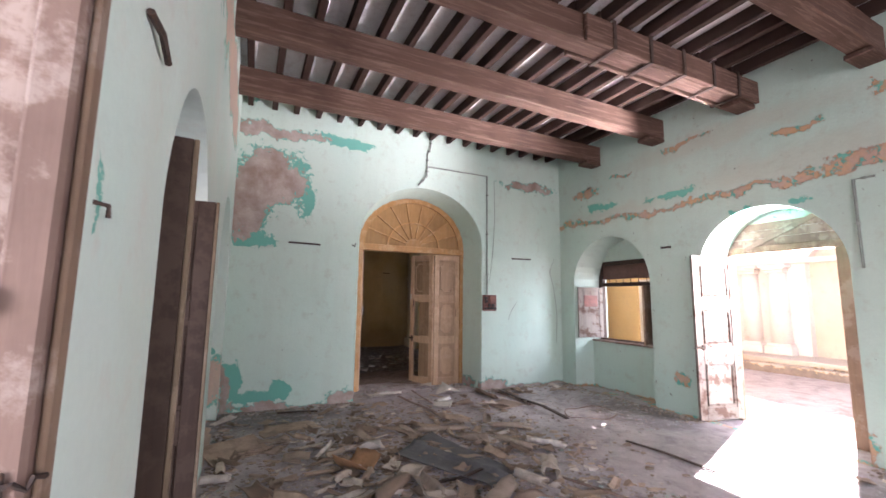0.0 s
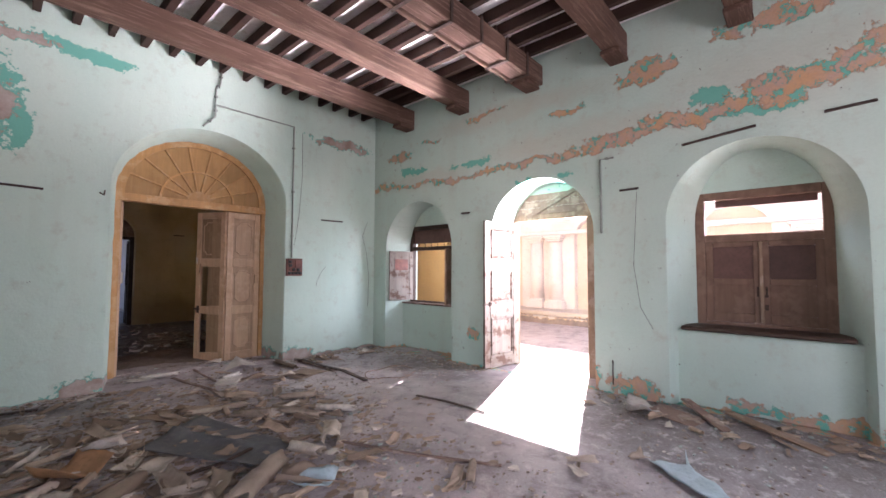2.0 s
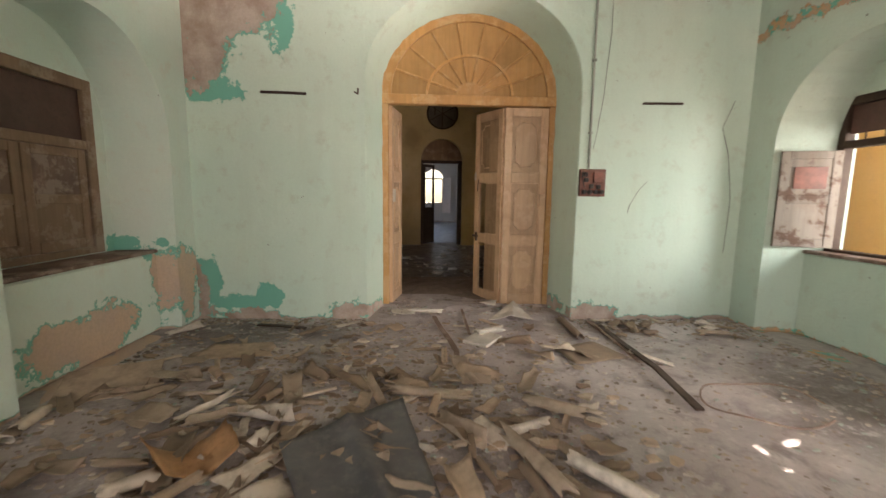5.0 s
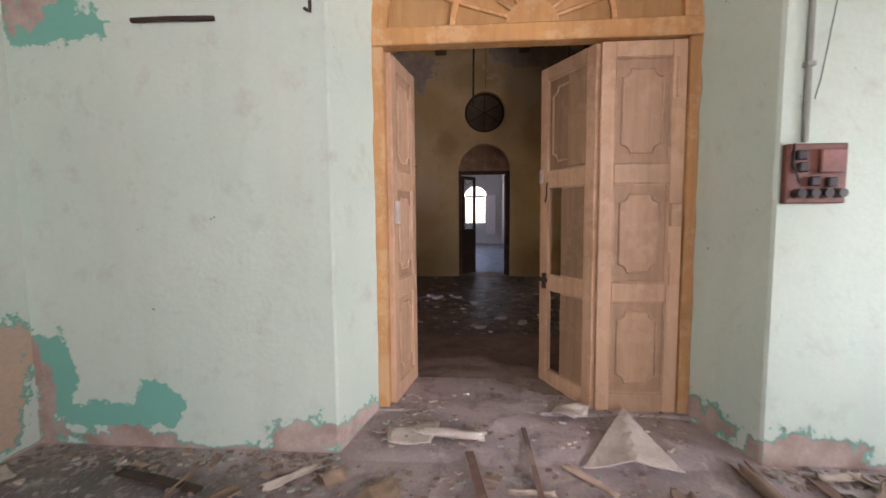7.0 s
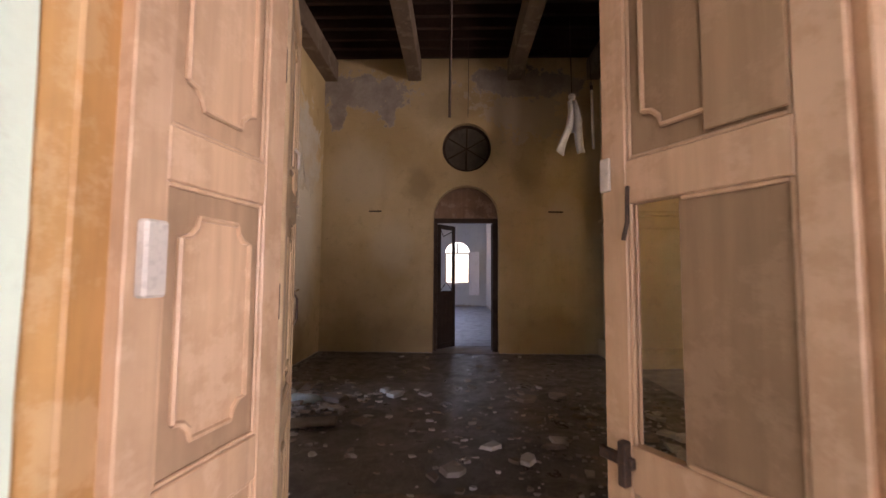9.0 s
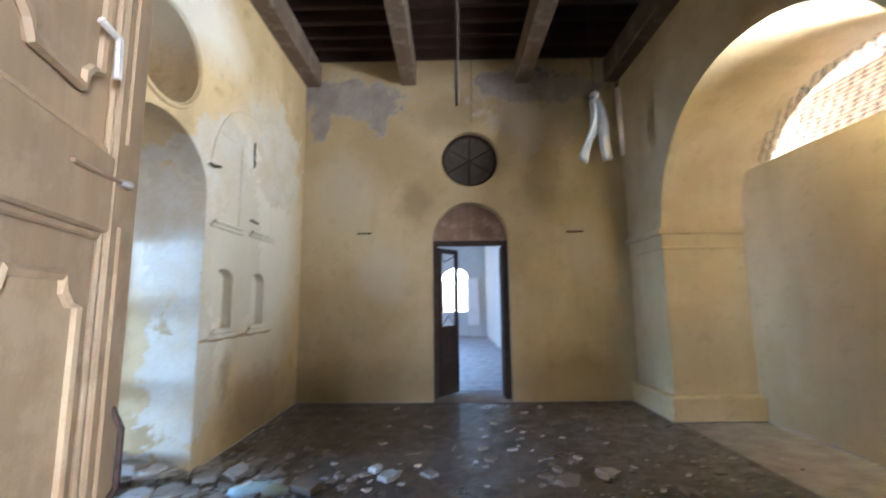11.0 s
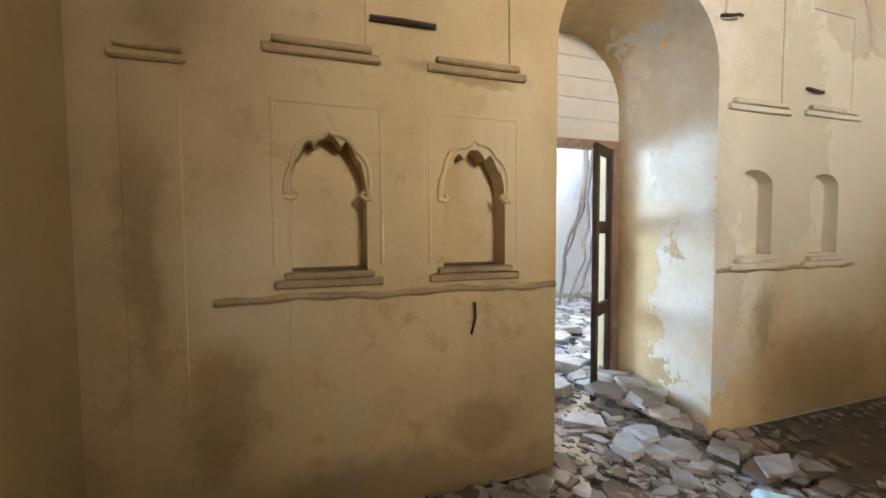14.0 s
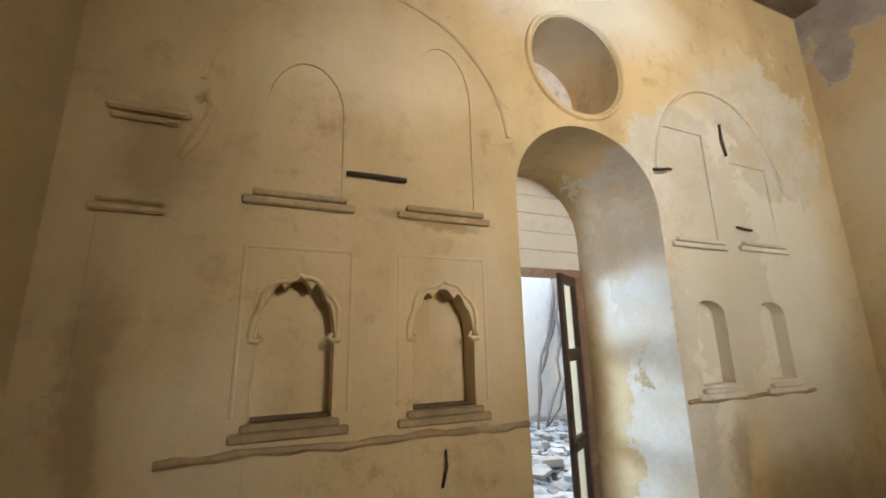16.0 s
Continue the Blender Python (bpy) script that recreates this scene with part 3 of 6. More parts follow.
def wall(name, axis, front, back, u0, u1, z0, z1, holes, materials, label, wobble=0.006, bevel=0.014, seed=0, niche=0):
    """A thick wall in the plane axis = front, with openings right through it and niches in its front."""
    bm = bmesh.new()
    sign = 1 if back > front else -1

    def place(u, z, w):
        return (w, u, z) if axis == "x" else (u, w, z)

    cache = {}

    def vert(u, z, w):
        key = (round(u, 4), round(z, 4), round(w, 4))
        if key not in cache:
            p = Vector(place(u, z, w))
            if wobble and u0 < u < u1 and z > z0 + 0.01 and z < z1 - 0.01:
                p += wobble * Vector((noise.noise(p * 2.3 + Vector((seed, 0, 0))), noise.noise(p * 2.3 + Vector((0, seed + 9, 0))), noise.noise(p * 2.3 + Vector((0, 0, seed + 5)))))
            cache[key] = bm.verts.new(p)
        return cache[key]

    def face(points, index=0):
        vs = []
        for p in points:
            v = vert(*p)
            if v not in vs:
                vs.append(v)
        if len(vs) > 2:
            try:
                bm.faces.new(vs).material_index = index
            except ValueError:
                pass

    def skin(w, used, index):
        cuts = sorted({round(u, 5) for h in used for u in h.us} | {u0, u1})
        step = 0.55
        extra = []
        for a, b in zip(cuts, cuts[1:]):
            k = int((b - a) / step)
            extra += [a + (b - a) * (i + 1) / (k + 1) for i in range(k)]
        cuts = sorted(cuts + extra)
        spans = []
        for a, b in zip(cuts, cuts[1:]):
            inside = sorted((h for h in used if h.u0 <= a + 1e-6 and h.u1 >= b - 1e-6), key=lambda h: h.lo((a + b) / 2))
            low = (z0, z0)
            col = []
            for h in inside:
                col.append((low, (h.lo(a), h.lo(b))))
                low = (h.hi(a), h.hi(b))
            col.append((low, (z1, z1)))
            spans.append((a, b, col))
        levels = {}
        for a, b, col in spans:
            for (l0, l1), (h0, h1) in col:
                levels.setdefault(round(a, 5), set()).update((l0, h0))
                levels.setdefault(round(b, 5), set()).update((l1, h1))
        for a, b, col in spans:
            for (l0, l1), (h0, h1) in col:
                if h0 - l0 < 1e-5 and h1 - l1 < 1e-5:
                    continue
                right = sorted(z for z in levels[round(b, 5)] if l1 - 1e-6 <= z <= h1 + 1e-6)
                left = sorted((z for z in levels[round(a, 5)] if l0 - 1e-6 <= z <= h0 + 1e-6), reverse=True)
                face([(b, z, w) for z in right] + [(a, z, w) for z in left], index)

    through_holes = [h for h in holes if h.depth is None]
    skin(front, holes, 0)
    skin(back, through_holes, len(materials) - 1)
    for h in holes:
        w1 = back if h.depth is None else front + sign * h.depth
        us = [round(u, 5) for u in h.us]
        mid = (h.u0 + h.u1) / 2

        def far(u):
            return mid + (u - mid) * h.splay

        for a, b in zip(us, us[1:]):
            face([(a, h.hi(a), front), (b, h.hi(b), front), (far(b), h.hi(b), w1), (far(a), h.hi(a), w1)])
            if h.lo(a) > z0 + 1e-4 or h.lo(b) > z0 + 1e-4:
                face([(a, h.lo(a), front), (b, h.lo(b), front), (b, h.lo(b), w1), (a, h.lo(a), w1)])
            if h.depth is not None:
                face([(a, h.lo(a), w1), (b, h.lo(b), w1), (b, h.hi(b), w1), (a, h.hi(a), w1)], niche)
        for u in (us[0], us[-1]):
            if h.hi(u) - h.lo(u) > 1e-4:
                face([(u, h.lo(u), front), (u, h.hi(u), front), (far(u), h.hi(u), w1), (far(u), h.lo(u), w1)])
    for z in (z0, z1):
        face([(u0, z, front), (u1, z, front), (u1, z, back), (u0, z, back)])
    for u in (u0, u1):
        face([(u, z0, front), (u, z1, front), (u, z1, back), (u, z0, back)])
    ob = mesh_object(name, bm, materials)
    if bevel:
        mod = ob.modifiers.new("soft_edges", "BEVEL")
        mod.width, mod.segments, mod.limit_method, mod.angle_limit = bevel, 2, "ANGLE", radians(50)
    return tagged(ob, label, "wall", "", "structure")


def uneven_floor(name, x0, y0, x1, y1, z, material, label, amp=0.012, cell=0.12, kind="structure", category="floor"):
    bm = bmesh.new()
    nx, ny = max(2, int((x1 - x0) / cell)), max(2, int((y1 - y0) / cell))
    grid = [[bm.verts.new((x0 + (x1 - x0) * i / nx, y0 + (y1 - y0) * j / ny, z + amp * noise.fractal(Vector((x0 + (x1 - x0) * i / nx, y0 + (y1 - y0) * j / ny, 3.0)) * 1.7, 1.0, 2.0, 3) * 0.5)) for j in range(ny + 1)] for i in range(nx + 1)]
    for i in range(nx):
        for j in range(ny):
            bm.faces.new((grid[i][j], grid[i + 1][j], grid[i + 1][j + 1], grid[i][j + 1]))
    ob = mesh_object(name, bm, material, True)
    return tagged(ob, label, category, "", kind)


def panel_leaf(parent, name, w, h, material, rows, thickness=0.044, panel_material=None, stile=0.09, label="", cusp=True, missing=(), panel_label="", inset=0.05, gap=0.36):
    """A door leaf in its own x (width) and z, with rails, stiles and sunk panels; rows: (z0, z1) of the panels."""
    leaf = part(name, boxes((0, -thickness / 2, 0, stile, thickness / 2, h), (w - stile, -thickness / 2, 0, w, thickness / 2, h), bevel=0.004), material, parent, label)
    edges = [0.0] + [v for r in rows for v in r] + [h]
    for k in range(0, len(edges), 2):
        part("rail", boxes((stile, -thickness / 2, edges[k], w - stile, thickness / 2, edges[k + 1]), bevel=0.004), material, leaf)
    for k, (a, b) in enumerate(rows):
        x0, x1 = stile, w - stile
        if k in missing:
            x0 = stile + (w - 2 * stile) * gap
        part("panel", boxes((x0, -0.006, a, x1, 0.006, b), bevel=0.002), panel_material or material, leaf, panel_label)
        if cusp:
            for side in (-1, 1):
                y0, y1 = sorted((side * 0.007, side * 0.016))
                part("bead", boxes((stile, y0, a, stile + 0.012, y1, b), (x1 - 0.012, y0, a, x1, y1, b), (x0 + 0.012, y0, a, x1 - 0.012, y1, a + 0.012), (x0 + 0.012, y0, b - 0.012, x1 - 0.012, y1, b), bevel=0.003), material, leaf)
                if k not in missing:
                    part("field", cusp_field(x0 + inset, x1 - inset, a + 0.072, b - 0.072, side), M_tan_bare if missing else material, leaf)
                    part("moulding", cusp_frame(x0 + inset, x1 - inset, a + 0.072, b - 0.072, side * 0.012), material, leaf)
    return leaf


def cusp_outline(x0, x1, z0, z1):
    """The outline of a panel with stepped-in, hollow corners."""
    c = min(0.055, (x1 - x0) * 0.22)
    pts = []
    for cx, cz, sx, sz in ((x0, z0, 1, 1), (x1, z0, -1, 1), (x1, z1, -1, -1), (x0, z1, 1, -1)):
        arcs = [(cx + sx * c * math.cos(a), cz + sz * c * math.sin(a)) for a in (math.pi / 2, math.pi / 3, math.pi / 6, 0.0)]
        pts += arcs[::-1] if sx * sz < 0 else arcs
    return pts


def cusp_field(x0, x1, z0, z1, side):
    """The raised field inside the moulding of a door panel."""
    bm = bmesh.new()
    low = [bm.verts.new((x, side * 0.0055, z)) for x, z in cusp_outline(x0, x1, z0, z1)]
    top = [bm.verts.new((x, side * 0.0105, z)) for x, z in cusp_outline(x0 + 0.006, x1 - 0.006, z0 + 0.006, z1 - 0.006)]
    bm.faces.new(top)
    for k in range(len(low)):
        j = (k + 1) % len(low)
        bm.faces.new((low[k], low[j], top[j], top[k]))
    return bm


def cusp_frame(x0, x1, z0, z1, y):
    """The raised moulding of a door panel, with stepped-in corners."""
    pts = cusp_outline(x0, x1, z0, z1)
    return tube([(x, y, z) for x, z in pts + pts[:1]], 0.008, 6, False)


# ---- large structure: first room ----
wall_a_holes = [arch(1.467, 3.83, 0, 2.62, 1.0)]
wall("wall_north", "y", 6.40, 7.02, -1.4, 6.9, 0, 5.75, wall_a_holes, [M_mint_a, M_ochre], "thick mint-green plaster wall with peeling patches and an arched doorway", seed=1)
wall("wall_south_inner_room", "y", 7.53, 7.02, -1.4, 6.9, 0, 5.75, [arch(1.28, 4.02, 0, 2.70, 1.15)], [M_ochre, M_ochre], "ochre plaster wall with a wide arched doorway", seed=21)
wall("wall_east", "x", 5.74, 6.28, -4.4, 6.40, 0, 5.0,
     [arch(4.30, 6.02, 0, 1.95, splay=0.85), arch(1.846, 3.490, 0, 2.06, splay=0.94), arch(-0.663, 0.990, 0, 2.11, splay=0.75)], [M_mint_r, M_mint_r],
     "mint-green plaster wall with arched recesses and bare pink bands", seed=2)
wall("wall_east_outer", "x", 6.28, 6.50, -4.4, 6.40, 0, 5.0,
     [rect(4.45, 5.90, 0.86, 2.42), rect(1.93, 3.47, 0, 2.75), rect(-0.46, 0.79, 0.88, 2.48)], [M_mint_r, M_cream],
     "mint-green back of the window recesses", wobble=0.0, bevel=0.006, seed=3)
wall("wall_west", "x", -0.41, -0.95, -4.4, 6.40, 0, 5.0,
     [rect(-0.75, 0.69, 0, 2.95), arch(1.50, 2.96, 0, 1.98, 0.70), arch(4.35, 6.07, 0, 1.95, splay=0.87)], [M_mint_l, M_mint_l],
     "mint-green plaster wall with a doorway and arched recesses", seed=4)
wall("wall_west_outer", "x", -0.95, -1.15, -4.4, 6.40, 0, 5.0,
     [rect(-0.75, 0.69, 0, 2.95), rect(1.56, 2.92, 0, 2.30), rect(4.42, 5.84, 0.84, 2.40)], [M_mint_l, M_pale],
     "mint-green back of the recesses", wobble=0.0, bevel=0.006, seed=5)
# Unseen wall closing the room; its window is added for the fill lamp.
wall("wall_south", "y", -4.0, -4.4, -1.15, 6.50, 0, 5.0, [arch(1.0, 4.4, 0.8, 2.3, 0.8)], [M_mint_l, M_pale], "unseen mint-green plaster wall, arched window added for fill light", seed=6)
uneven_floor("floor", -1.15, -4.4, 6.6, 7.5, 0.0, M_floor, "dusty grey concrete floor with stains and footmarks")

def splayed_reveal():
    """The plaster splay between the wall face and the door frame of the big arch, with a ragged edge at the frame."""
    bm = bmesh.new()
    c = 2.6485
    rise = [2.62 * k / 18 for k in range(18)]
    turns = [math.pi * k / 40 for k in range(41)]

    def line(half, head):
        return [(half, z) for z in rise] + [(half * math.cos(a), 2.62 + head * math.sin(a)) for a in turns] + [(-half, z) for z in rise[::-1]]

    rows = []
    for k, ((fx, fz), (rx, rz)) in enumerate(zip(line(1.1812, 1.0), line(1.05, 0.915))):
        rag = 1 + 0.012 * noise.noise(Vector((k * 0.83, 2.0, 0))) + 0.006 * noise.noise(Vector((k * 2.9, 7.0, 0)))
        lip = 0.004 * noise.noise(Vector((k * 0.6, 11.0, 0)))
        steps = [(fx * 1.002, 6.396, fz), (fx * 0.991 + lip, 6.413, fz - 0.003), (rx * rag, 6.905, rz * (1 + 0.3 * (rag - 1))), (fx * 1.01, 6.905, fz + 0.01)]
        rows.append([bm.verts.new((c + p[0], p[1], p[2])) for p in steps])
    for p, q in zip(rows, rows[1:]):
        for i in range(3):
            bm.faces.new((p[i], q[i], q[i + 1], p[i + 1]))
        for i in (1, 2):
            bm.edges.get((p[i], q[i])).smooth = False
    single("arch_reveal", bm, M_mint_a, "pale mint plaster splay of the arched doorway", "reveal", "", "structure", True)


splayed_reveal()

# apron walls under the windows
single("apron_wall_1", boxes((6.12, 4.30, 0, 6.278, 6.02, 0.86), bevel=0.012), M_mint_r, "mint-green wall below the small window", "wall", "", "structure")
single("apron_wall_2", boxes((5.90, -0.653, 0, 6.278, 0.992, 0.86), bevel=0.015), M_mint_r, "mint-green wall below the shuttered window", "wall", "", "structure")
single("apron_wall_3", boxes((-0.948, 4.35, 0, -0.60, 6.07, 0.80), bevel=0.02), M_mint_l, "mint-green wall below the window recess", "wall", "", "structure")


def room_ceiling():
    """Boards over close joists, in one mesh."""
    bm = bmesh.new()
    box(bm, -1.15, -4.4, 4.70, 6.50, 6.9, 4.82)
    rng = random.Random(5)
    x = -0.30
    while x < 5.75:
        w, d = 0.075 + rng.uniform(-0.01, 0.012), 0.125 + rng.uniform(-0.012, 0.01)
        for y0, y1 in ((-4.3, 2.65), (2.66, 6.52)):
            j = rng.uniform(-0.015, 0.015)
            r = box(bm, x + j - w / 2, y0, 4.55, x + j + w / 2, y1, 4.55 + d + 0.035, 0.006)
        x += 0.335 + rng.uniform(-0.02, 0.02)
    bm.faces.ensure_lookup_table()
    for f in bm.faces:
        f.material_index = 1 if f.calc_center_median().z < 4.6995 and f.normal.z < 0.9 else 0
    ob = mesh_object("ceiling", bm, [M_ceil, M_joist])
    tagged(ob, "whitewashed ceiling boards over dark close-set joists", "ceiling", "", "structure")


room_ceiling()


def ceiling_beam(y, under, straps=False, width=0.21, depth=0.31, label="rough brown timber ceiling beam bearing on the wall"):
    b = base("ceiling_beam", (2.66, y, under), label, "beam", 0, "beams of the mint-green room")
    bm = bmesh.new()
    n = 26
    rows = []
    for i in range(n + 1):
        x = -3.35 + 6.62 * i / n
        j = [0.012 * noise.noise(Vector((x * 1.3, y * 3 + k, 0))) for k in range(4)]
        rows.append([bm.verts.new((x, -width / 2 + j[0], j[1])), bm.verts.new((x, width / 2 + j[2], j[1])), bm.verts.new((x, width / 2 + j[3], depth)), bm.verts.new((x, -width / 2 + j[0], depth))])
    for r0, r1 in zip(rows, rows[1:]):
        for k in range(4):
            bm.faces.new((r0[k], r0[(k + 1) % 4], r1[(k + 1) % 4], r1[k]))
    bm.faces.new(rows[0][::-1])
    bm.faces.new(rows[-1])
    timber = part("timber", bm, M_beam, b)
    mod = timber.modifiers.new("worn_arris", "BEVEL")
    mod.width, mod.segments, mod.limit_method = 0.012, 1, "ANGLE"
    part("bearing_block", boxes((2.72, -width / 2 - 0.01, -0.07, 3.08, width / 2 + 0.01, -0.008), bevel=0.012), M_beam, b)
    if straps:
        for side in (-1, 1):
            part("side_plank", boxes((0.1, side * (width / 2 + 0.014), -0.02, 3.07, side * (width / 2 + 0.066), depth - 0.04), bevel=0.008), M_beam, b)
        for x in (0.45, 1.0, 1.55, 2.1, 2.6):
            part("iron_strap", boxes((x, -width / 2 - 0.078, -0.034, x + 0.05, width / 2 + 0.078, -0.022), (x, -width / 2 - 0.078, -0.034, x + 0.05, -width / 2 - 0.068, depth - 0.02), (x, width / 2 + 0.068, -0.034, x + 0.05, width / 2 + 0.078, depth - 0.02), bevel=0.002), M_iron, b, "dark iron strap")
    return b


for k, yy in enumerate((5.34, 4.02, 2.72, 1.48, 0.22, -1.04, -2.3, -3.5)):
    ceiling_beam(yy, 4.245, straps=(k == 2), label="brown timber ceiling beam strengthened with planks and iron straps" if k == 2 else "rough brown timber ceiling beam bearing on the wall")


# ---- second room ----
R2X0, R2X1, R2Y0, R2Y1 = -0.07, 4.96, 7.53, 13.494
left_holes = [cusped(8.345, 8.695, 1.225, 1.58, 1.86, 0.13), cusped(9.09, 9.445, 1.225, 1.57, 1.83, 0.13),
              arch(8.315, 8.70, 2.31, 2.74, 0.30, 0.011), arch(9.08, 9.47, 2.31, 2.98, 0.37, 0.009),
              arch(9.77, 11.01, 0, 2.45, 0.58), circle(10.37, 3.54, 0.40),
              arch(11.21, 11.55, 1.225, 1.72, 0.1, 0.10), arch(11.95, 12.28, 1.225, 1.72, 0.1, 0.10),
              rect(11.16, 11.62, 2.30, 3.2, 0.009), rect(11.92, 12.4, 2.32, 3.0, 0.009)]
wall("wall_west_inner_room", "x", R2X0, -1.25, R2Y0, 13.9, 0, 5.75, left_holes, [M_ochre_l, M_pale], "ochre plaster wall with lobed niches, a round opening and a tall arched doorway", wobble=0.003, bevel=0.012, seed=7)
far_holes = [arch(1.965, 3.14, 0, 2.42, 0.58), circle(2.56, 3.70, 0.45, 0.16)]
wall("wall_north_inner_room", "y", R2Y1, 14.2, -0.9, 6.5, 0, 5.75, far_holes, [M_ochre, M_pale], "ochre plaster wall with an arched doorway under a round window", wobble=0.003, seed=8)
wall("wall_east_inner_room", "x", R2X1, 6.0, R2Y0, 13.49, 0, 5.75, [arch(9.40, 12.52, 0, 2.40, 1.52)], [M_ochre, M_ochre], "ochre plaster wall with a wide deep arch", wobble=0.003, seed=9)
wall("wall_recess_back", "x", 6.0, 6.35, R2Y0, 13.49, 0, 5.75, [arch(9.56, 12.36, 3.08, 3.081, 0.86)], [M_ochre, M_cream], "plaster wall with a half-round barred window", wobble=0.0, seed=10)
uneven_floor("floor_inner_room", -0.95, 7.5, 6.3, 14.3, -0.006, M_floor2, "dusty dark stone floor strewn with rubble")


def inner_ceiling():
    bm = bmesh.new()
    box(bm, -0.9, 7.53, 5.52, 6.3, 14.2, 5.65)
    rng = random.Random(8)
    y = 7.65
    while y < 13.5:
        w = 0.075 + rng.uniform(-0.012, 0.012)
        box(bm, -0.12, y - w / 2, 5.33, 5.0, y + w / 2, 5.53, 0.006)
        y += 0.30 + rng.uniform(-0.03, 0.03)
    for f in bm.faces:
        f.material_index = 1 if f.calc_center_median().z < 5.5195 and f.normal.z < 0.9 else 0
    ob = mesh_object("ceiling_inner_room", bm, [M_ceil2, M_joist])
    tagged(ob, "grey ceiling boards over dark joists", "ceiling", "", "structure")


inner_ceiling()
for bx in (0.05, 1.60, 3.42, 4.86):
    b = base("ceiling_beam", (bx, 10.5, 4.95), "dusty grey-brown timber ceiling beam of the ochre room", "beam", 0, "beams of the ochre room")
    timber = part("timber", boxes((-0.12, -3.05, 0, 0.12, 3.07, 0.37), bevel=0.012), M_beam_y, b)


# mouldings of the second room
def raised(name, bm, label, category="moulding", material=None):
    return single(name, bm, material or M_ochre_l, label, category, "", "structure")


def sill_steps(u0, u1, z):
    return boxes((-0.072, u0 - 0.03, z - 0.047, -0.034, u1 + 0.03, z - 0.014), (-0.072, u0 - 0.075, z - 0.090, -0.044, u1 + 0.075, z - 0.049), bevel=0.008)


for a, b in ((8.345, 8.70), (9.085, 9.45)):
    raised("niche_sill", sill_steps(a, b, 1.24), "grimy stepped plaster sill of a niche", "moulding", M_grime)
    cc, rr = (a + b) / 2, (b - a) / 2 + 0.012
    head = []
    for k in range(41):
        t = math.pi * k / 40
        q = 1 + 0.075 * abs(math.sin(3.5 * t)) - 0.03
        head.append((-0.069, cc + rr * q * math.copysign(abs(math.cos(t)) ** 0.85, math.cos(t)), 1.585 + 0.275 * q * math.sin(t) ** 0.85 + (0.018 if k == 20 else 0.0)))
    raised("niche_dust", boxes((-0.195, a + 0.004, 1.229, -0.074, b - 0.004, 1.236), bevel=0.002), "brown dust lying in a niche", "dust", M_dust)
    raised("niche_head_moulding", tube(head, 0.0125, 7), "lobed plaster moulding over a niche")
    for u, sgn in ((a + 0.004, 1), (b - 0.004, -1)):
        raised("niche_cusp", tube([(-0.068, u - 0.03 * sgn, 1.575), (-0.075, u + 0.006 * sgn, 1.57), (-0.075, u + 0.026 * sgn, 1.585), (-0.08, u + 0.012 * sgn, 1.61)], [0.012, 0.016, 0.014, 0.008], 6), "curled plaster cusp at the side of a niche")
    raised("niche_surround", boxes((-0.074, a - 0.078, 1.25, -0.0665, a - 0.06, 2.02), (-0.074, b + 0.06, 1.25, -0.0665, b + 0.078, 2.02), (-0.074, a - 0.06, 2.002, -0.0665, b + 0.06, 2.02), bevel=0.0035), "thin plaster frame of a niche")
for a, b in ((8.315, 8.70), (9.08, 9.49)):
    raised("upper_niche_sill", sill_steps(a, b, 2.305), "grimy stepped plaster sill of a blind niche", "moulding", M_grime)
for a, b in ((11.21, 11.55), (11.95, 12.28)):
    raised("niche_sill", sill_steps(a, b, 1.222), "stepped plaster sill of a niche")
for a, b, z in ((11.16, 11.62, 2.30), (11.92, 12.4, 2.32)):
    raised("upper_niche_sill", sill_steps(a, b, z), "stepped plaster sill of a blind panel")
raised("wall_ledge", tube([(-0.066, 8.02 + 1.74 * k / 24, 1.104 + 0.004 * math.sin(k * 1.7) - 0.006 * math.cos(k * 0.6)) for k in range(25)], [0.019 + 0.004 * math.sin(k * 2.1) for k in range(25)], 7), "grimy rounded plaster string course along the wall", "moulding", M_grime)
raised("wall_ledge", tube([(-0.066, 11.03 + 1.45 * k / 20, 1.128 + 0.006 * math.sin(k * 1.3)) for k in range(21)], 0.015, 6), "grimy rounded plaster string course along the wall", "moulding", M_grime)
pil = base("wall_pilaster", (-0.073, 7.81, 0), "flat plaster pilaster with a worn capital", "pilaster", 0, "", "structure")
part("shaft", boxes((0, -0.11, 0, 0.010, 0.11, 2.12), bevel=0.004), M_ochre_l, pil)
part("capital", boxes((0, -0.14, 2.12, 0.036, 0.14, 2.155), bevel=0.010), M_ochre_l, pil)
part("capital_band", boxes((0, -0.12, 2.165, 0.026, 0.13, 2.19), bevel=0.008), M_ochre_l, pil)
part("upper_band", boxes((0, -0.12, 2.55, 0.03, 0.15, 2.58), bevel=0.010), M_ochre_l, pil)
part("cornice", boxes((0, -0.14, 2.59, 0.04, 0.19, 2.63), bevel=0.012), M_ochre_l, pil)
part("broken_scroll", tube([(0.01, 0.20, 2.70), (0.02, 0.24, 2.74), (0.02, 0.27, 2.68), (0.02, 0.25, 2.60), (0.015, 0.21, 2.50), (0.01, 0.16, 2.40)], [0.02, 0.03, 0.025, 0.02, 0.03, 0.015], 6), M_ochre_l, pil)
raised("blind_arch_moulding", tube([(-0.068, 8.88 + 0.86 * math.cos(a), 2.72 + 0.92 * math.sin(a)) for a in [math.pi * k / 28 for k in range(1, 28)]], 0.017, 7), "rounded plaster moulding of a blind arch")
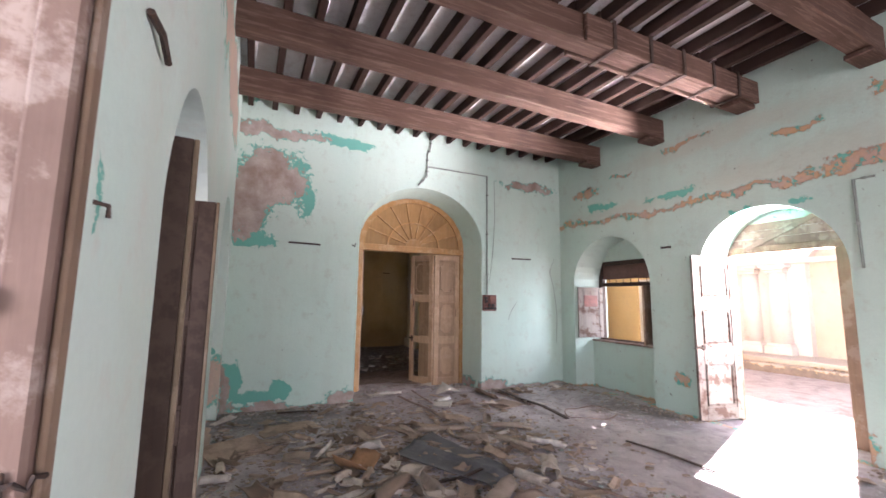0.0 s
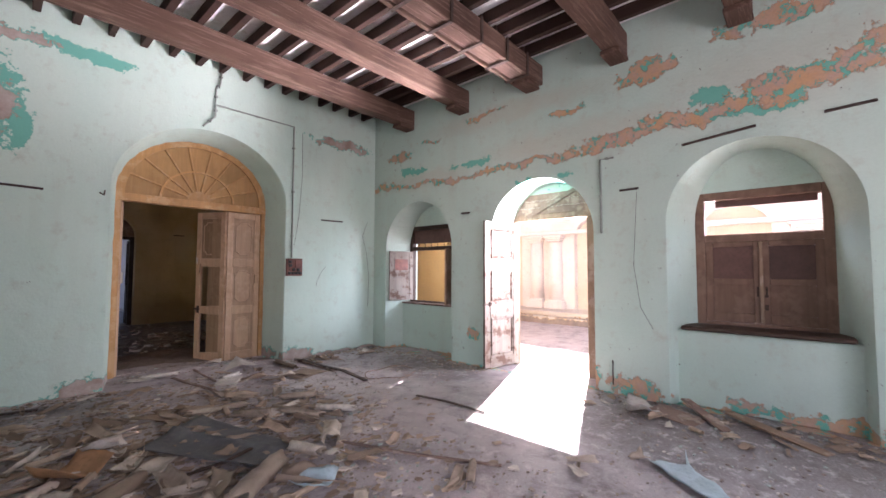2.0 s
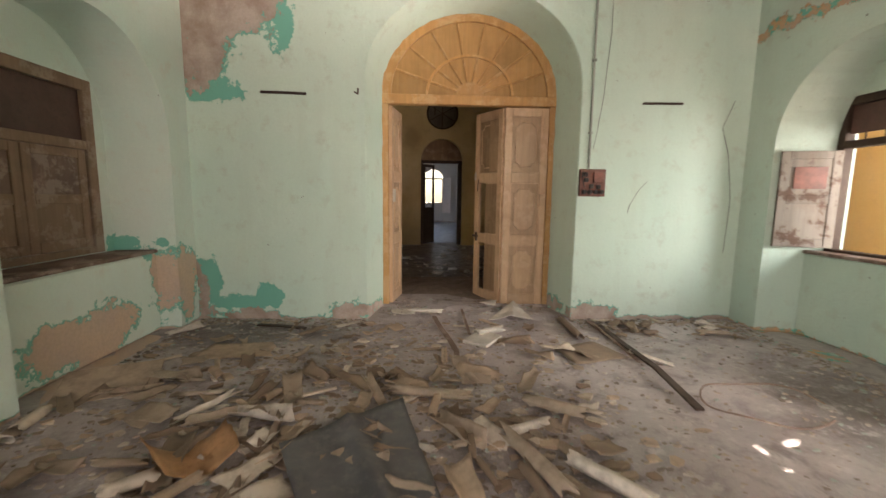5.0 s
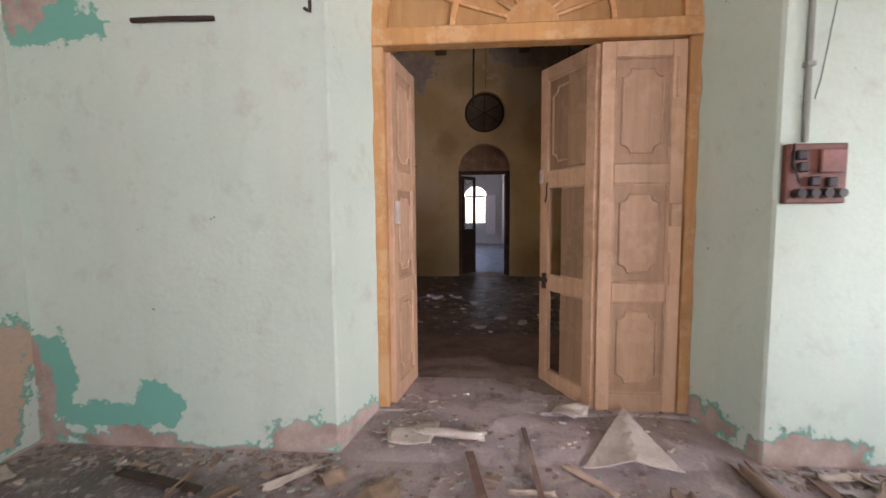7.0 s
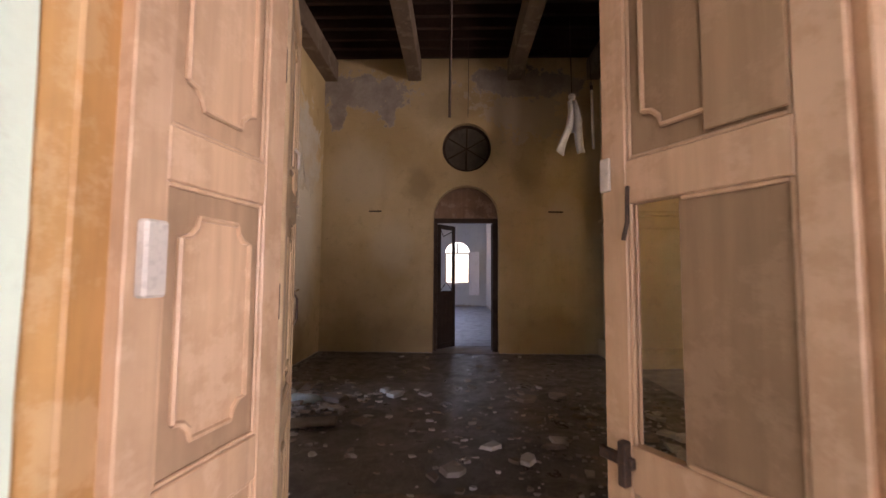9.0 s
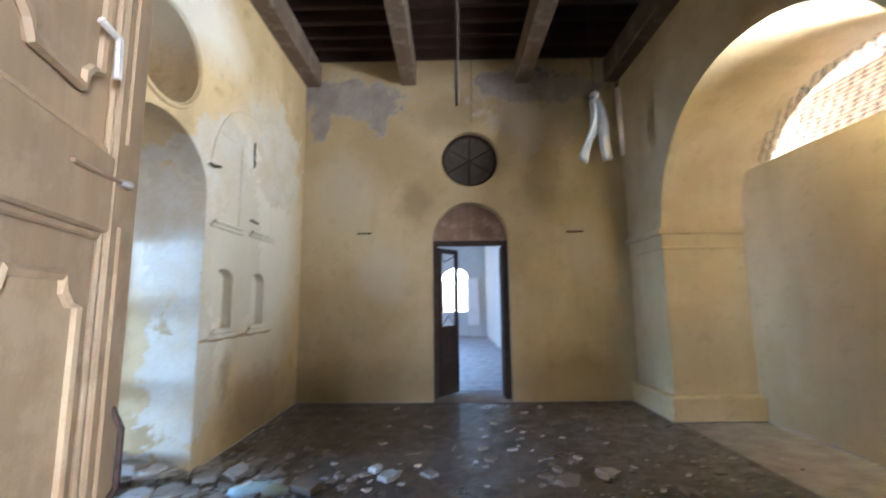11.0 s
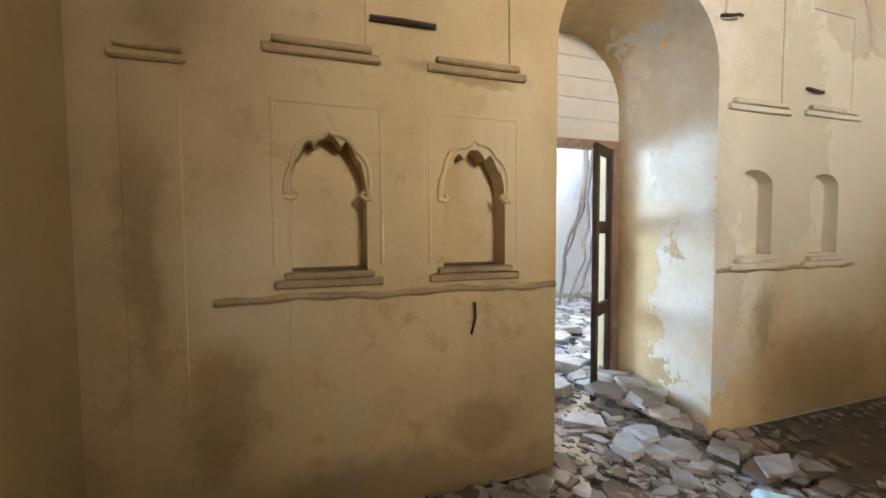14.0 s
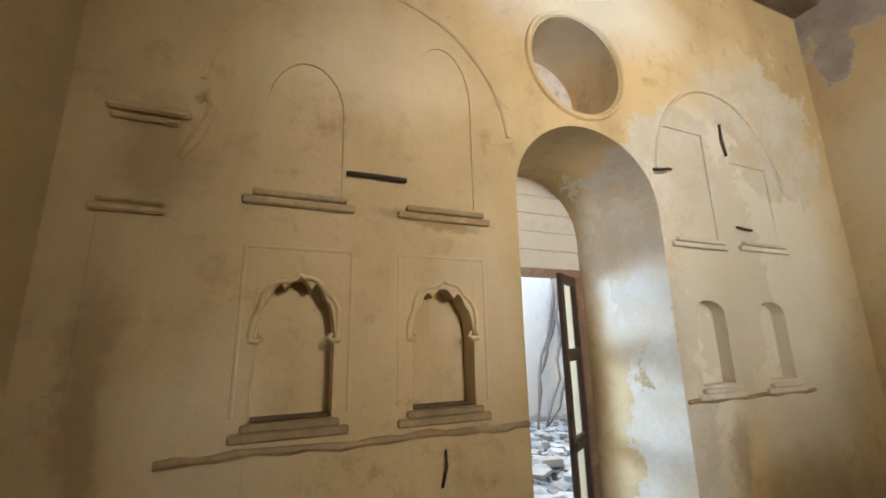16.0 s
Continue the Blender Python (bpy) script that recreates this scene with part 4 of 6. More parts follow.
raised("blind_arch_moulding", tube([(-0.068, 11.82 + 0.78 * math.cos(a), 2.72 + 0.92 * math.sin(a)) for a in [math.pi * k / 28 for k in range(1, 28)]], 0.017, 7), "rounded plaster moulding of a blind arch")
raised("oculus_moulding", tube([(-0.066, 10.37 + 0.435 * math.cos(a), 3.54 + 0.435 * math.sin(a)) for a in [2 * math.pi * k / 40 for k in range(41)]], 0.024, 6, False), "plaster ring round the open round window")
single("pier_cap", boxes((4.90, 12.47, 2.30, 6.0, 12.60, 2.37), (4.925, 12.495, 2.10, 6.0, 12.58, 2.14), (4.90, 12.47, 2.30, 4.965, 13.49, 2.37), (4.93, 12.49, 2.10, 4.965, 13.49, 2.14), bevel=0.01), M_ochre, "plaster impost moulding of the wide arch", "moulding", "", "structure")
single("pier_plinth", boxes((4.86, 12.40, 0, 6.0, 12.6, 0.30), (4.86, 12.60, 0, 4.965, 13.49, 0.30), bevel=0.02), M_ochre, "low plaster plinth of the arch pier", "plinth", "", "structure")

# ---- ruined court beyond the inner doorway ----
uneven_floor("floor_ruin", -6.2, 7.0, -0.9, 16.2, -0.03, M_floor3, "pale broken floor of the ruined room", 0.05, 0.2)
wall("wall_ruin_west", "x", -5.2, -5.7, 6.0, 16.4, 0, 5.6, [arch(8.2, 9.3, 0, 2.0)], [M_pale, M_pale], "pale weathered plaster wall of a ruined room", seed=11)
wall("wall_ruin_north", "y", 15.9, 16.3, -5.7, -0.9, 0, 4.62, [], [M_pale, M_pale], "pale weathered plaster wall of a ruined room", seed=12)
wall("wall_ruin_south", "y", 7.0, 6.6, -5.7, -1.15, 0, 4.6, [], [M_pale, M_pale], "pale weathered plaster wall of a ruined room", seed=13)

# Unseen slab added to dim the ruined room, with a gap for its lamp.
single("ruin_roof", boxes((-5.7, 6.6, 4.62, -1.2, 12.4, 4.8), (-5.7, 14.4, 4.62, -1.2, 16.3, 4.8), (-3.6, 12.4, 4.62, -1.2, 14.4, 4.8), bevel=0.0), M_pale, "unseen roof slab added to dim the ruined room", "roof", "", "structure")

# ---- far rooms beyond the far doorway ----
uneven_floor("floor_far_room", -1.5, 14.2, 6.4, 24.6, -0.01, M_floor3, "pale dusty floor of the far room", 0.01, 0.3)
wall("wall_far_room_north", "y", 24.3, 24.8, -2.0, 6.8, 0, 4.6, [arch(1.92, 3.02, 1.05, 2.35, 0.50)], [M_pale, M_pale], "pale wall with a bright arched window", seed=14)
wall("wall_far_room_east", "x", 3.75, 4.2, 17.4, 24.3, 0, 4.6, [], [M_pale, M_pale], "grey plaster wall of the far room", seed=15)
# Unseen wall; its arch is invented to let light into the far room.
wall("wall_far_room_west", "x", -1.5, -2.0, 14.2, 24.8, 0, 4.6, [arch(15.6, 18.4, 0.6, 2.2, 0.9)], [M_pale, M_pale], "unseen pale wall with an arched opening added for light", seed=16)
wall("wall_far_room_outer", "x", 6.4, 6.9, 14.2, 24.8, 0, 4.6, [], [M_pale, M_pale], "pale plaster wall", seed=17)
single("ceiling_far_room", boxes((-2.0, 14.2, 4.6, 6.9, 24.8, 4.75), bevel=0.0), M_ceil2, "plain plastered ceiling of the far room", "ceiling", "", "structure")

# ---- yard and facade outside ----
uneven_floor("ground", -60, -60, 80, 80, -0.16, M_yard, "dry bare earth round the building", 0.0, 4.0, "structure", "ground")
uneven_floor("yard", 6.5, -16, 13.2, 18, -0.10, M_yard, "sunlit dusty earth yard with small stones", 0.05, 0.25, "structure", "ground")
single("yard_step", boxes((12.0, -16, -0.12, 14.2, 18, 0.10), (12.35, -16, 0.10, 14.2, 18, 0.24), bevel=0.02), M_cream, "two broad worn stone steps along the facade", "steps", "", "structure")
facade_holes = [arch(c - 0.8, c + 0.8, 0.24, 2.6, 0.7, 0.25) for c in (-9.6, -6.0, -2.4, 1.2, 4.8, 8.4, 12.0)]
wall("facade", "x", 13.6, 14.2, -16, 18, 0, 4.3, facade_holes, [M_facade, M_facade_field, M_facade], "whitewashed courtyard facade with yellow blind arches between pilasters", seed=18, niche=1)


def pilaster(y):
    b = base("pilaster", (13.6, y, 0.24), "whitewashed plaster pilaster with a moulded capital and black stains", "pilaster", 0, "pilasters of the courtyard facade")
    part("plinth", boxes((-0.34, -0.34, 0, 0, 0.34, 0.22), (-0.30, -0.30, 0.22, 0, 0.30, 0.30), bevel=0.015), M_facade, b)
    bm = bmesh.new()
    bmesh.ops.create_cone(bm, cap_ends=True, segments=16, radius1=0.25, radius2=0.22, depth=2.05, matrix=Matrix.Translation((-0.05, 0, 1.32)))
    part("shaft", bm, M_facade, b, "", True)
    part("capital", boxes((-0.32, -0.28, 2.35, 0, 0.28, 2.42), (-0.36, -0.34, 2.42, 0, 0.34, 2.50), (-0.30, -0.26, 2.28, 0, 0.26, 2.34), bevel=0.015), M_facade, b)


for k in range(8):
    for off in (-0.36, 0.36):
        pilaster(-11.4 + 3.6 * k + off)
single("facade_cornice", boxes((13.42, -16, 2.76, 13.6, 18, 2.90), (13.3, -16, 4.1, 13.6, 18, 4.3), bevel=0.02), M_facade, "whitewashed plaster string course and cornice", "cornice", "", "structure")
wall("porch_wall", "x", 7.9, 8.2, 5.40, 11.5, -0.1, 3.60, [rect(5.55, 6.3, -0.1, 2.2, 0.08)], [M_yellow, M_yellow], "warm yellow plaster wall of a porch", seed=19)
# Unseen end; its height lets two sun spots through the small window.
single("porch_wall_end", boxes((7.9, 5.04, -0.1, 8.2, 5.40, 3.20), bevel=0.0), M_yellow, "lower end of the yellow porch wall, added to pass two sun spots", "wall", "", "structure")
pd = base("porch_door", (7.94, 5.56, -0.06), "white painted plank door in the yellow porch wall", "door", 90)
panel_leaf(pd, "door_leaf", 0.73, 2.2, M_cream, [(0.15, 0.95), (1.1, 2.05)], cusp=False)
roof_slab = single("roof_slab", boxes((-1.2, -4.4, 5.0, 6.5, 6.5, 5.15), (-0.95, 6.5, 5.75, 6.5, 14.25, 5.9), bevel=0.0), M_cream, "flat roof slab over the rooms", "roof", "", "structure")

bm_disc = bmesh.new()
bmesh.ops.create_cone(bm_disc, cap_ends=True, segments=32, radius1=0.46, radius2=0.46, depth=0.04, matrix=Matrix.Translation((-0.62, 10.37, 3.54)) @ Matrix.Rotation(math.pi / 2, 4, "Y"))
single("oculus_infill", bm_disc, M_ceil2, "mottled grey plaster blocking the round opening", "infill", "", "structure")


# ---- doors and windows ----
def fan_door():
    """The big arched doorway: frame, fan of boards, folding leaves."""
    d = base("door_1", (0, 6.96, 0), "tan painted folding door with an ochre sunburst fanlight, standing open", "door", 0, "", "structure")
    c, zl = 2.648, 2.50
    x0, x1 = 1.585, 3.712
    part("jamb", boxes((x0, -0.05, 0.036, 1.672, 0.05, zl), bevel=0.006), M_ochrewood, d)
    part("jamb", boxes((3.632, -0.05, 0.036, x1, 0.05, zl), bevel=0.006), M_ochrewood, d)
    part("transom", boxes((x0, -0.062, zl, x1, 0.05, zl + 0.115), bevel=0.008), M_ochrewood, d)
    part("threshold", boxes((1.47, -0.085, 0.0, 3.83, 0.52, 0.035), bevel=0.014), M_floor, d, "dusty worn stone threshold")
    zc = zl + 0.115

    def ring(r0, r1, y0, y1, a0, a1, steps=20):
        bm = bmesh.new()
        rows = []
        for k in range(steps + 1):
            a = a0 + (a1 - a0) * k / steps
            rows.append([bm.verts.new((c + r * math.cos(a), y, zc + 0.885 * r * math.sin(a))) for r, y in ((r0, y0), (r1, y0), (r1, y1), (r0, y1))])
        for p, q in zip(rows, rows[1:]):
            for k in range(4):
                bm.faces.new((p[k], p[(k + 1) % 4], q[(k + 1) % 4], q[k]))
        bm.faces.new(rows[0])
        bm.faces.new(rows[-1][::-1])
        return bm

    fan = part("fanlight", ring(0.945, 1.06, -0.05, 0.05, 0, math.pi, 36), M_ochrewood, d)
    part("hub", ring(0.0005, 0.17, -0.04, 0.02, 0, math.pi), M_ochrewood, fan)
    part("rim_moulding", ring(0.50, 0.532, -0.042, 0.0, 0.0, math.pi, 24), M_ochrewood, fan)
    count = 9
    for k in range(count):
        a0, a1 = math.pi * k / count, math.pi * (k + 1) / count
        part("fan_board", ring(0.15, 0.95, -0.014, 0.012, a0 + 0.004, a1 - 0.004, 6), M_fanwood, fan)
        if k:
            s, t = math.cos(a0), math.sin(a0)
            part("rib", tube([(c + 0.16 * s, -0.022, zc + 0.142 * t), (c + 0.945 * s, -0.022, zc + 0.836 * t)], 0.016, 6), M_ochrewood, fan)
    lower = [(0.13, 0.765), (0.89, 1.555), (1.68, 2.36)]
    # fixed outer leaf of the east pair
    e = panel_leaf(d, "leaf", 0.535, 2.46, M_tan, lower, panel_material=M_tan_sunk)
    e.matrix_basis = pose(3.632, 0.0, 0.03, 0, 0, 180)
    part("lock_box", boxes((0.015, 0.02, 1.27, 0.085, 0.055, 1.42), bevel=0.006), M_tan, e)
    part("bolt", boxes((0.06, 0.022, 0.88, 0.078, 0.034, 1.1), (0.05, 0.022, 2.1, 0.066, 0.034, 2.35), bevel=0.002), M_tan, e)
    # inner leaf of the east pair, swung into the next room, with broken panels
    f = panel_leaf(d, "leaf", 0.56, 2.46, M_tan, lower, missing=(0, 1), stile=0.085, panel_material=M_tan_bare, panel_label="bare brown panel board with a broken edge")
    part("split_board", boxes((0.30, -0.020, 1.70, 0.47, -0.012, 2.34), bevel=0.003), M_tan_bare, f, "loose brown board in the top panel")
    f.matrix_basis = pose(2.815, 0.495, 0.03, 0, 0, -61)
    part("hasp", tube([(0.10, -0.035, 1.60), (0.11, -0.05, 1.56), (0.105, -0.045, 1.50), (0.095, -0.05, 1.45)], 0.006, 6), M_iron, f)
    part("latch", boxes((-0.012, -0.04, 0.83, 0.10, -0.022, 0.86), (0.06, -0.05, 0.78, 0.085, -0.022, 0.90), bevel=0.003), M_iron, f)
    part("catch_plate", boxes((0.0, -0.032, 1.60, 0.035, -0.021, 1.70), bevel=0.003), M_whiteplastic, f)
    # west pair, folded flat together and swung in
    g = panel_leaf(d, "leaf", 0.515, 2.46, M_tan, lower, panel_material=M_tan_sunk)
    g.matrix_basis = pose(1.688, 0.03, 0.03, 0, 0, 80)
    h = panel_leaf(d, "leaf", 0.48, 2.46, M_tan_inner, lower, inset=0.052, label="yellowish-tan inner leaf, warm room light in its colour")
    h.matrix_basis = pose(1.765, 0.585, 0.03, 0, 0, 107.7)
    part("hinge", boxes((-0.03, -0.012, 0.42, 0.03, 0.018, 0.54), (-0.03, -0.012, 1.2, 0.03, 0.018, 1.32), (-0.03, -0.012, 2.0, 0.03, 0.018, 2.12), bevel=0.004), M_iron, h)
    part("bolt", tube([(0.266, -0.026, 1.635), (0.34, -0.026, 1.64), (0.41, -0.026, 1.643)], 0.0035, 6), M_tan, h)
    part("bolt_knob", tube([(0.405, -0.024, 1.643), (0.42, -0.032, 1.643), (0.435, -0.026, 1.643)], 0.006, 6), M_whiteplastic, h, "pale worn bolt knob")
    part("cracked_hook", tube([(0.30, -0.024, 1.86), (0.33, -0.036, 1.85), (0.34, -0.034, 1.79)], 0.006, 6), M_whiteplastic, h, "pale bent hook")
    part("pull_handle", tube([(0.456, -0.02, 1.12), (0.456, -0.036, 1.15), (0.456, -0.036, 1.24), (0.456, -0.02, 1.275)], 0.005, 6), M_iron, h)
    part("edge_lock", boxes((0.4785, -0.012, 1.505, 0.486, 0.012, 1.535), (0.4785, -0.012, 1.405, 0.486, 0.012, 1.43), (0.4785, -0.013, 1.02, 0.483, 0.013, 1.18), bevel=0.002), M_iron, h)
    part("key_plate", boxes((0.446, -0.024, 1.06, 0.468, -0.0205, 1.12), bevel=0.002), M_iron, h)
    part("edge_bead", boxes((0.412, -0.027, 0.0, 0.424, -0.0205, 1.57), (0.412, -0.027, 1.71, 0.424, -0.0205, 2.46), bevel=0.003), M_tan_inner, h, "pale worn half-round bead")
    part("lock_box", boxes((0.02, -0.05, 1.30, 0.075, -0.021, 1.46), bevel=0.006), M_whiteplastic, g, "cracked white rim lock")


fan_door()


def outer_door():
    d = base("door_2", (6.34, 0, 0), "white peeling panelled door standing open to the yard", "door", 0, "", "structure")
    part("jamb", boxes((-0.06, 1.96, -0.05, 0.06, 2.16, 2.33), bevel=0.01), M_midwood, d)
    part("jamb", boxes((-0.06, 3.35, -0.05, 0.06, 3.46, 2.33), bevel=0.01), M_midwood, d)
    part("lintel", boxes((-0.07, 1.90, 2.33, 0.07, 3.48, 2.43), bevel=0.01), M_midwood, d)
    for k in range(4):
        z0 = 2.43 + 0.11 * k
        part("tympanum_board", boxes((-0.05, 1.90, z0 + 0.002, -0.026, 3.49, z0 + 0.107), bevel=0.004), M_greywood, d)
    bm = boxes((-0.076, -0.55, -0.035, -0.052, 0.45, 0.035), bevel=0.006)
    br = part("brace", bm, M_greywood, d)
    br.matrix_basis = pose(0, 2.72, 2.58, -24, 0, 0)
    leaf = panel_leaf(d, "leaf", 0.74, 2.28, M_whitewood, [(0.16, 0.78), (1.0, 1.52), (1.66, 2.16)], cusp=False, stile=0.11)
    leaf.matrix_basis = pose(-0.03, 3.35, 0.03, 0, 0, 168)
    part("bolt", tube([(0.60, 0.035, 0.98), (0.80, 0.035, 0.975)], 0.009, 6), M_iron, leaf)
    part("staple", boxes((0.62, 0.02, 0.95, 0.66, 0.05, 1.01), bevel=0.004), M_iron, leaf)
    for k, (a, b) in enumerate(((0.16, 0.78), (1.0, 1.52), (1.66, 2.16))):
        part("panel_moulding", boxes((0.14, -0.028, a + 0.03, 0.16, 0.028, b - 0.03), (0.58, -0.028, a + 0.03, 0.60, 0.028, b - 0.03), (0.16, -0.028, a + 0.03, 0.58, 0.028, a + 0.05), (0.16, -0.028, b - 0.05, 0.58, 0.028, b - 0.03), bevel=0.003), M_whitewood, leaf)


outer_door()


def small_window():
    w = base("window_1", (6.34, 0, 0), "brown framed window with a barred transom and an open white shutter", "window", 0, "", "structure")
    part("window_frame", boxes((-0.06, 5.82, 0.86, 0.05, 5.90, 2.42), (-0.06, 4.45, 0.86, 0.05, 4.53, 2.42), (-0.06, 4.53, 2.34, 0.05, 5.82, 2.42), (-0.06, 4.53, 0.86, 0.05, 5.82, 0.92), (-0.06, 4.53, 1.93, 0.05, 5.82, 2.0), bevel=0.006), M_darkwood, w)
    part("window_sill", boxes((-0.24, 4.36, 0.862, -0.06, 5.95, 0.895), bevel=0.006), M_greywood, w)
    part("transom_board", boxes((-0.01, 4.53, 2.07, 0.01, 5.82, 2.34), bevel=0.002), M_redboard, w)
    for k in range(7):
        y = 4.66 + 0.17 * k
        part("bar", tube([(0, y, 2.0), (0, y, 2.34)], 0.007, 6), M_iron, w)
    s = panel_leaf(w, "shutter", 0.52, 0.98, M_whitewood, [(0.09, 0.45), (0.54, 0.9)], thickness=0.03, cusp=False, stile=0.08, label="white painted shutter")
    s.matrix_basis = pose(-0.06, 5.81, 0.93, 0, 0, 162)
    part("red_notice", boxes((0.12, 0.017, 0.60, 0.40, 0.022, 0.82), bevel=0.001), M_meter, s, "faded red panel")
    s2 = panel_leaf(w, "shutter", 0.52, 0.98, M_midwood, [(0.09, 0.45), (0.54, 0.9)], thickness=0.03, cusp=False, stile=0.08, label="brown shutter turned edge-on")
    s2.matrix_basis = pose(-0.06, 4.54, 0.93, 0, 0, 188)


small_window()


def shuttered_window():
    w = base("window_2", (6.34, 0, 0), "dark wooden window with closed shutters and an open transom", "window", 0, "", "structure")
    part("window_frame", boxes((-0.07, 0.69, 0.88, 0.05, 0.79, 2.48), (-0.07, -0.46, 0.88, 0.05, -0.37, 2.48), (-0.07, -0.37, 2.38, 0.05, 0.69, 2.48), (-0.07, -0.37, 0.88, 0.05, 0.69, 0.94), (-0.07, -0.37, 1.88, 0.05, 0.69, 1.97), bevel=0.008), M_brownwood, w)
    part("transom_blind", boxes((-0.01, -0.34, 2.30, 0.01, 0.58, 2.38), bevel=0.003), M_redboard, w, "torn dark red strip")
    for k, y0 in enumerate((-0.372, 0.158)):
        s = part("shutter", boxes((-0.05, y0, 0.942, -0.012, y0 + 0.07, 1.88), (-0.05, y0 + 0.455, 0.942, -0.012, y0 + 0.532, 1.88), (-0.05, y0 + 0.07, 0.942, -0.012, y0 + 0.455, 1.05), (-0.05, y0 + 0.07, 1.38, -0.012, y0 + 0.455, 1.45), (-0.05, y0 + 0.07, 1.82, -0.012, y0 + 0.455, 1.88), bevel=0.005), M_brownwood, w)
        part("panel", boxes((-0.035, y0 + 0.07, 1.05, -0.02, y0 + 0.455, 1.38), bevel=0.002), M_brownwood, s)
        part("panel", boxes((-0.035, y0 + 0.07, 1.45, -0.02, y0 + 0.455, 1.82), bevel=0.002), M_redboard, s, "red-brown board panel")
        part("handle", tube([(-0.06, y0 + (0.485 if k == 0 else 0.035), 1.25), (-0.075, y0 + (0.485 if k == 0 else 0.035), 1.30), (-0.06, y0 + (0.485 if k == 0 else 0.035), 1.36)], 0.008, 6), M_iron, s)
    part("astragal", boxes((-0.064, 0.140, 0.95, -0.0505, 0.176, 1.875), bevel=0.004), M_midwood, w, "paler worn cover strip")
    part("bolt", boxes((-0.074, 0.10, 1.24, -0.0645, 0.135, 1.27), (-0.074, 0.10, 1.10, -0.0645, 0.135, 1.16), bevel=0.003), M_iron, w)
    part("window_sill", boxes((-0.52, -0.56, 0.862, -0.07, 0.88, 0.905), bevel=0.012), M_darkwood, w, "dark worn wooden sill")


shuttered_window()


def west_window():
    w = base("window_3", (-1.0, 0, 0), "weathered wooden window with closed shutters", "window", 0, "", "structure")
    part("window_frame", boxes((-0.05, 5.74, 0.84, 0.06, 5.84, 2.40), (-0.05, 4.42, 0.84, 0.06, 4.52, 2.40), (-0.05, 4.52, 2.30, 0.06, 5.74, 2.40), (-0.05, 4.52, 0.84, 0.06, 5.74, 0.90), (-0.05, 4.52, 1.78, 0.06, 5.74, 1.86), bevel=0.006), M_midwood, w)
    part("transom_board", boxes((-0.01, 4.52, 1.86, 0.02, 5.74, 2.30), bevel=0.003), M_redboard, w, "dark red board")
    for y0 in (4.525, 5.135):
        s = part("shutter", boxes((0.0, y0, 0.905, 0.04, y0 + 0.08, 1.775), (0.0, y0 + 0.52, 0.905, 0.04, y0 + 0.60, 1.775), (0.0, y0 + 0.08, 0.905, 0.04, y0 + 0.52, 0.99), (0.0, y0 + 0.08, 1.30, 0.04, y0 + 0.52, 1.38), (0.0, y0 + 0.08, 1.70, 0.04, y0 + 0.52, 1.775), bevel=0.005), M_midwood, w)
        part("panel", boxes((0.01, y0 + 0.08, 0.99, 0.025, y0 + 0.52, 1.30), bevel=0.002), M_midwood, s)
        part("panel", boxes((0.01, y0 + 0.08, 1.38, 0.025, y0 + 0.52, 1.70), bevel=0.002), M_greywood, s)
    part("window_sill", boxes((0.055, 4.37, 0.802, 0.42, 6.05, 0.835), bevel=0.01), M_greywood, w)


west_window()


def west_door():
    d = base("door_3", (-0.93, 0, 0), "dark brown panelled double door with both leaves swung into the recess", "door", 0, "", "structure")
    part("door_frame", boxes((-0.1, 1.50, 0, 0.0, 1.57, 2.32), (-0.1, 2.91, 0, 0.0, 2.96, 2.32), (-0.1, 1.57, 2.25, 0.0, 2.91, 2.32), bevel=0.006), M_darkwood, d)
    part("tympanum", boxes((-0.08, 1.52, 2.32, -0.03, 2.94, 2.64), bevel=0.004), M_mint_l, d)
    for y, turn in ((1.60, 3), (2.88, -2)):
        leaf = panel_leaf(d, "leaf", 0.58, 2.24, M_darkwood, [(0.14, 0.72), (0.90, 1.45), (1.58, 2.12)], cusp=False, stile=0.10, thickness=0.05)
        leaf.matrix_basis = pose(0.0, y, 0.02, 0, 0, turn)
        part("edge_bead", boxes((0.581, -0.024, 0.0, 0.600, -0.002, 2.24), (0.581, 0.004, 0.0, 0.592, 0.024, 2.24), bevel=0.004), M_edgewood, leaf, "paler worn edge")
        part("panel_bead", boxes((0.115, -0.024, 0.17, 0.125, 0.024, 0.69), (0.455, -0.024, 0.17, 0.465, 0.024, 0.69), (0.115, -0.024, 0.93, 0.125, 0.024, 1.42), (0.455, -0.024, 0.93, 0.465, 0.024, 1.42), (0.115, -0.024, 1.61, 0.125, 0.024, 2.09), (0.455, -0.024, 1.61, 0.465, 0.024, 2.09), bevel=0.003), M_darkwood, leaf)


west_door()


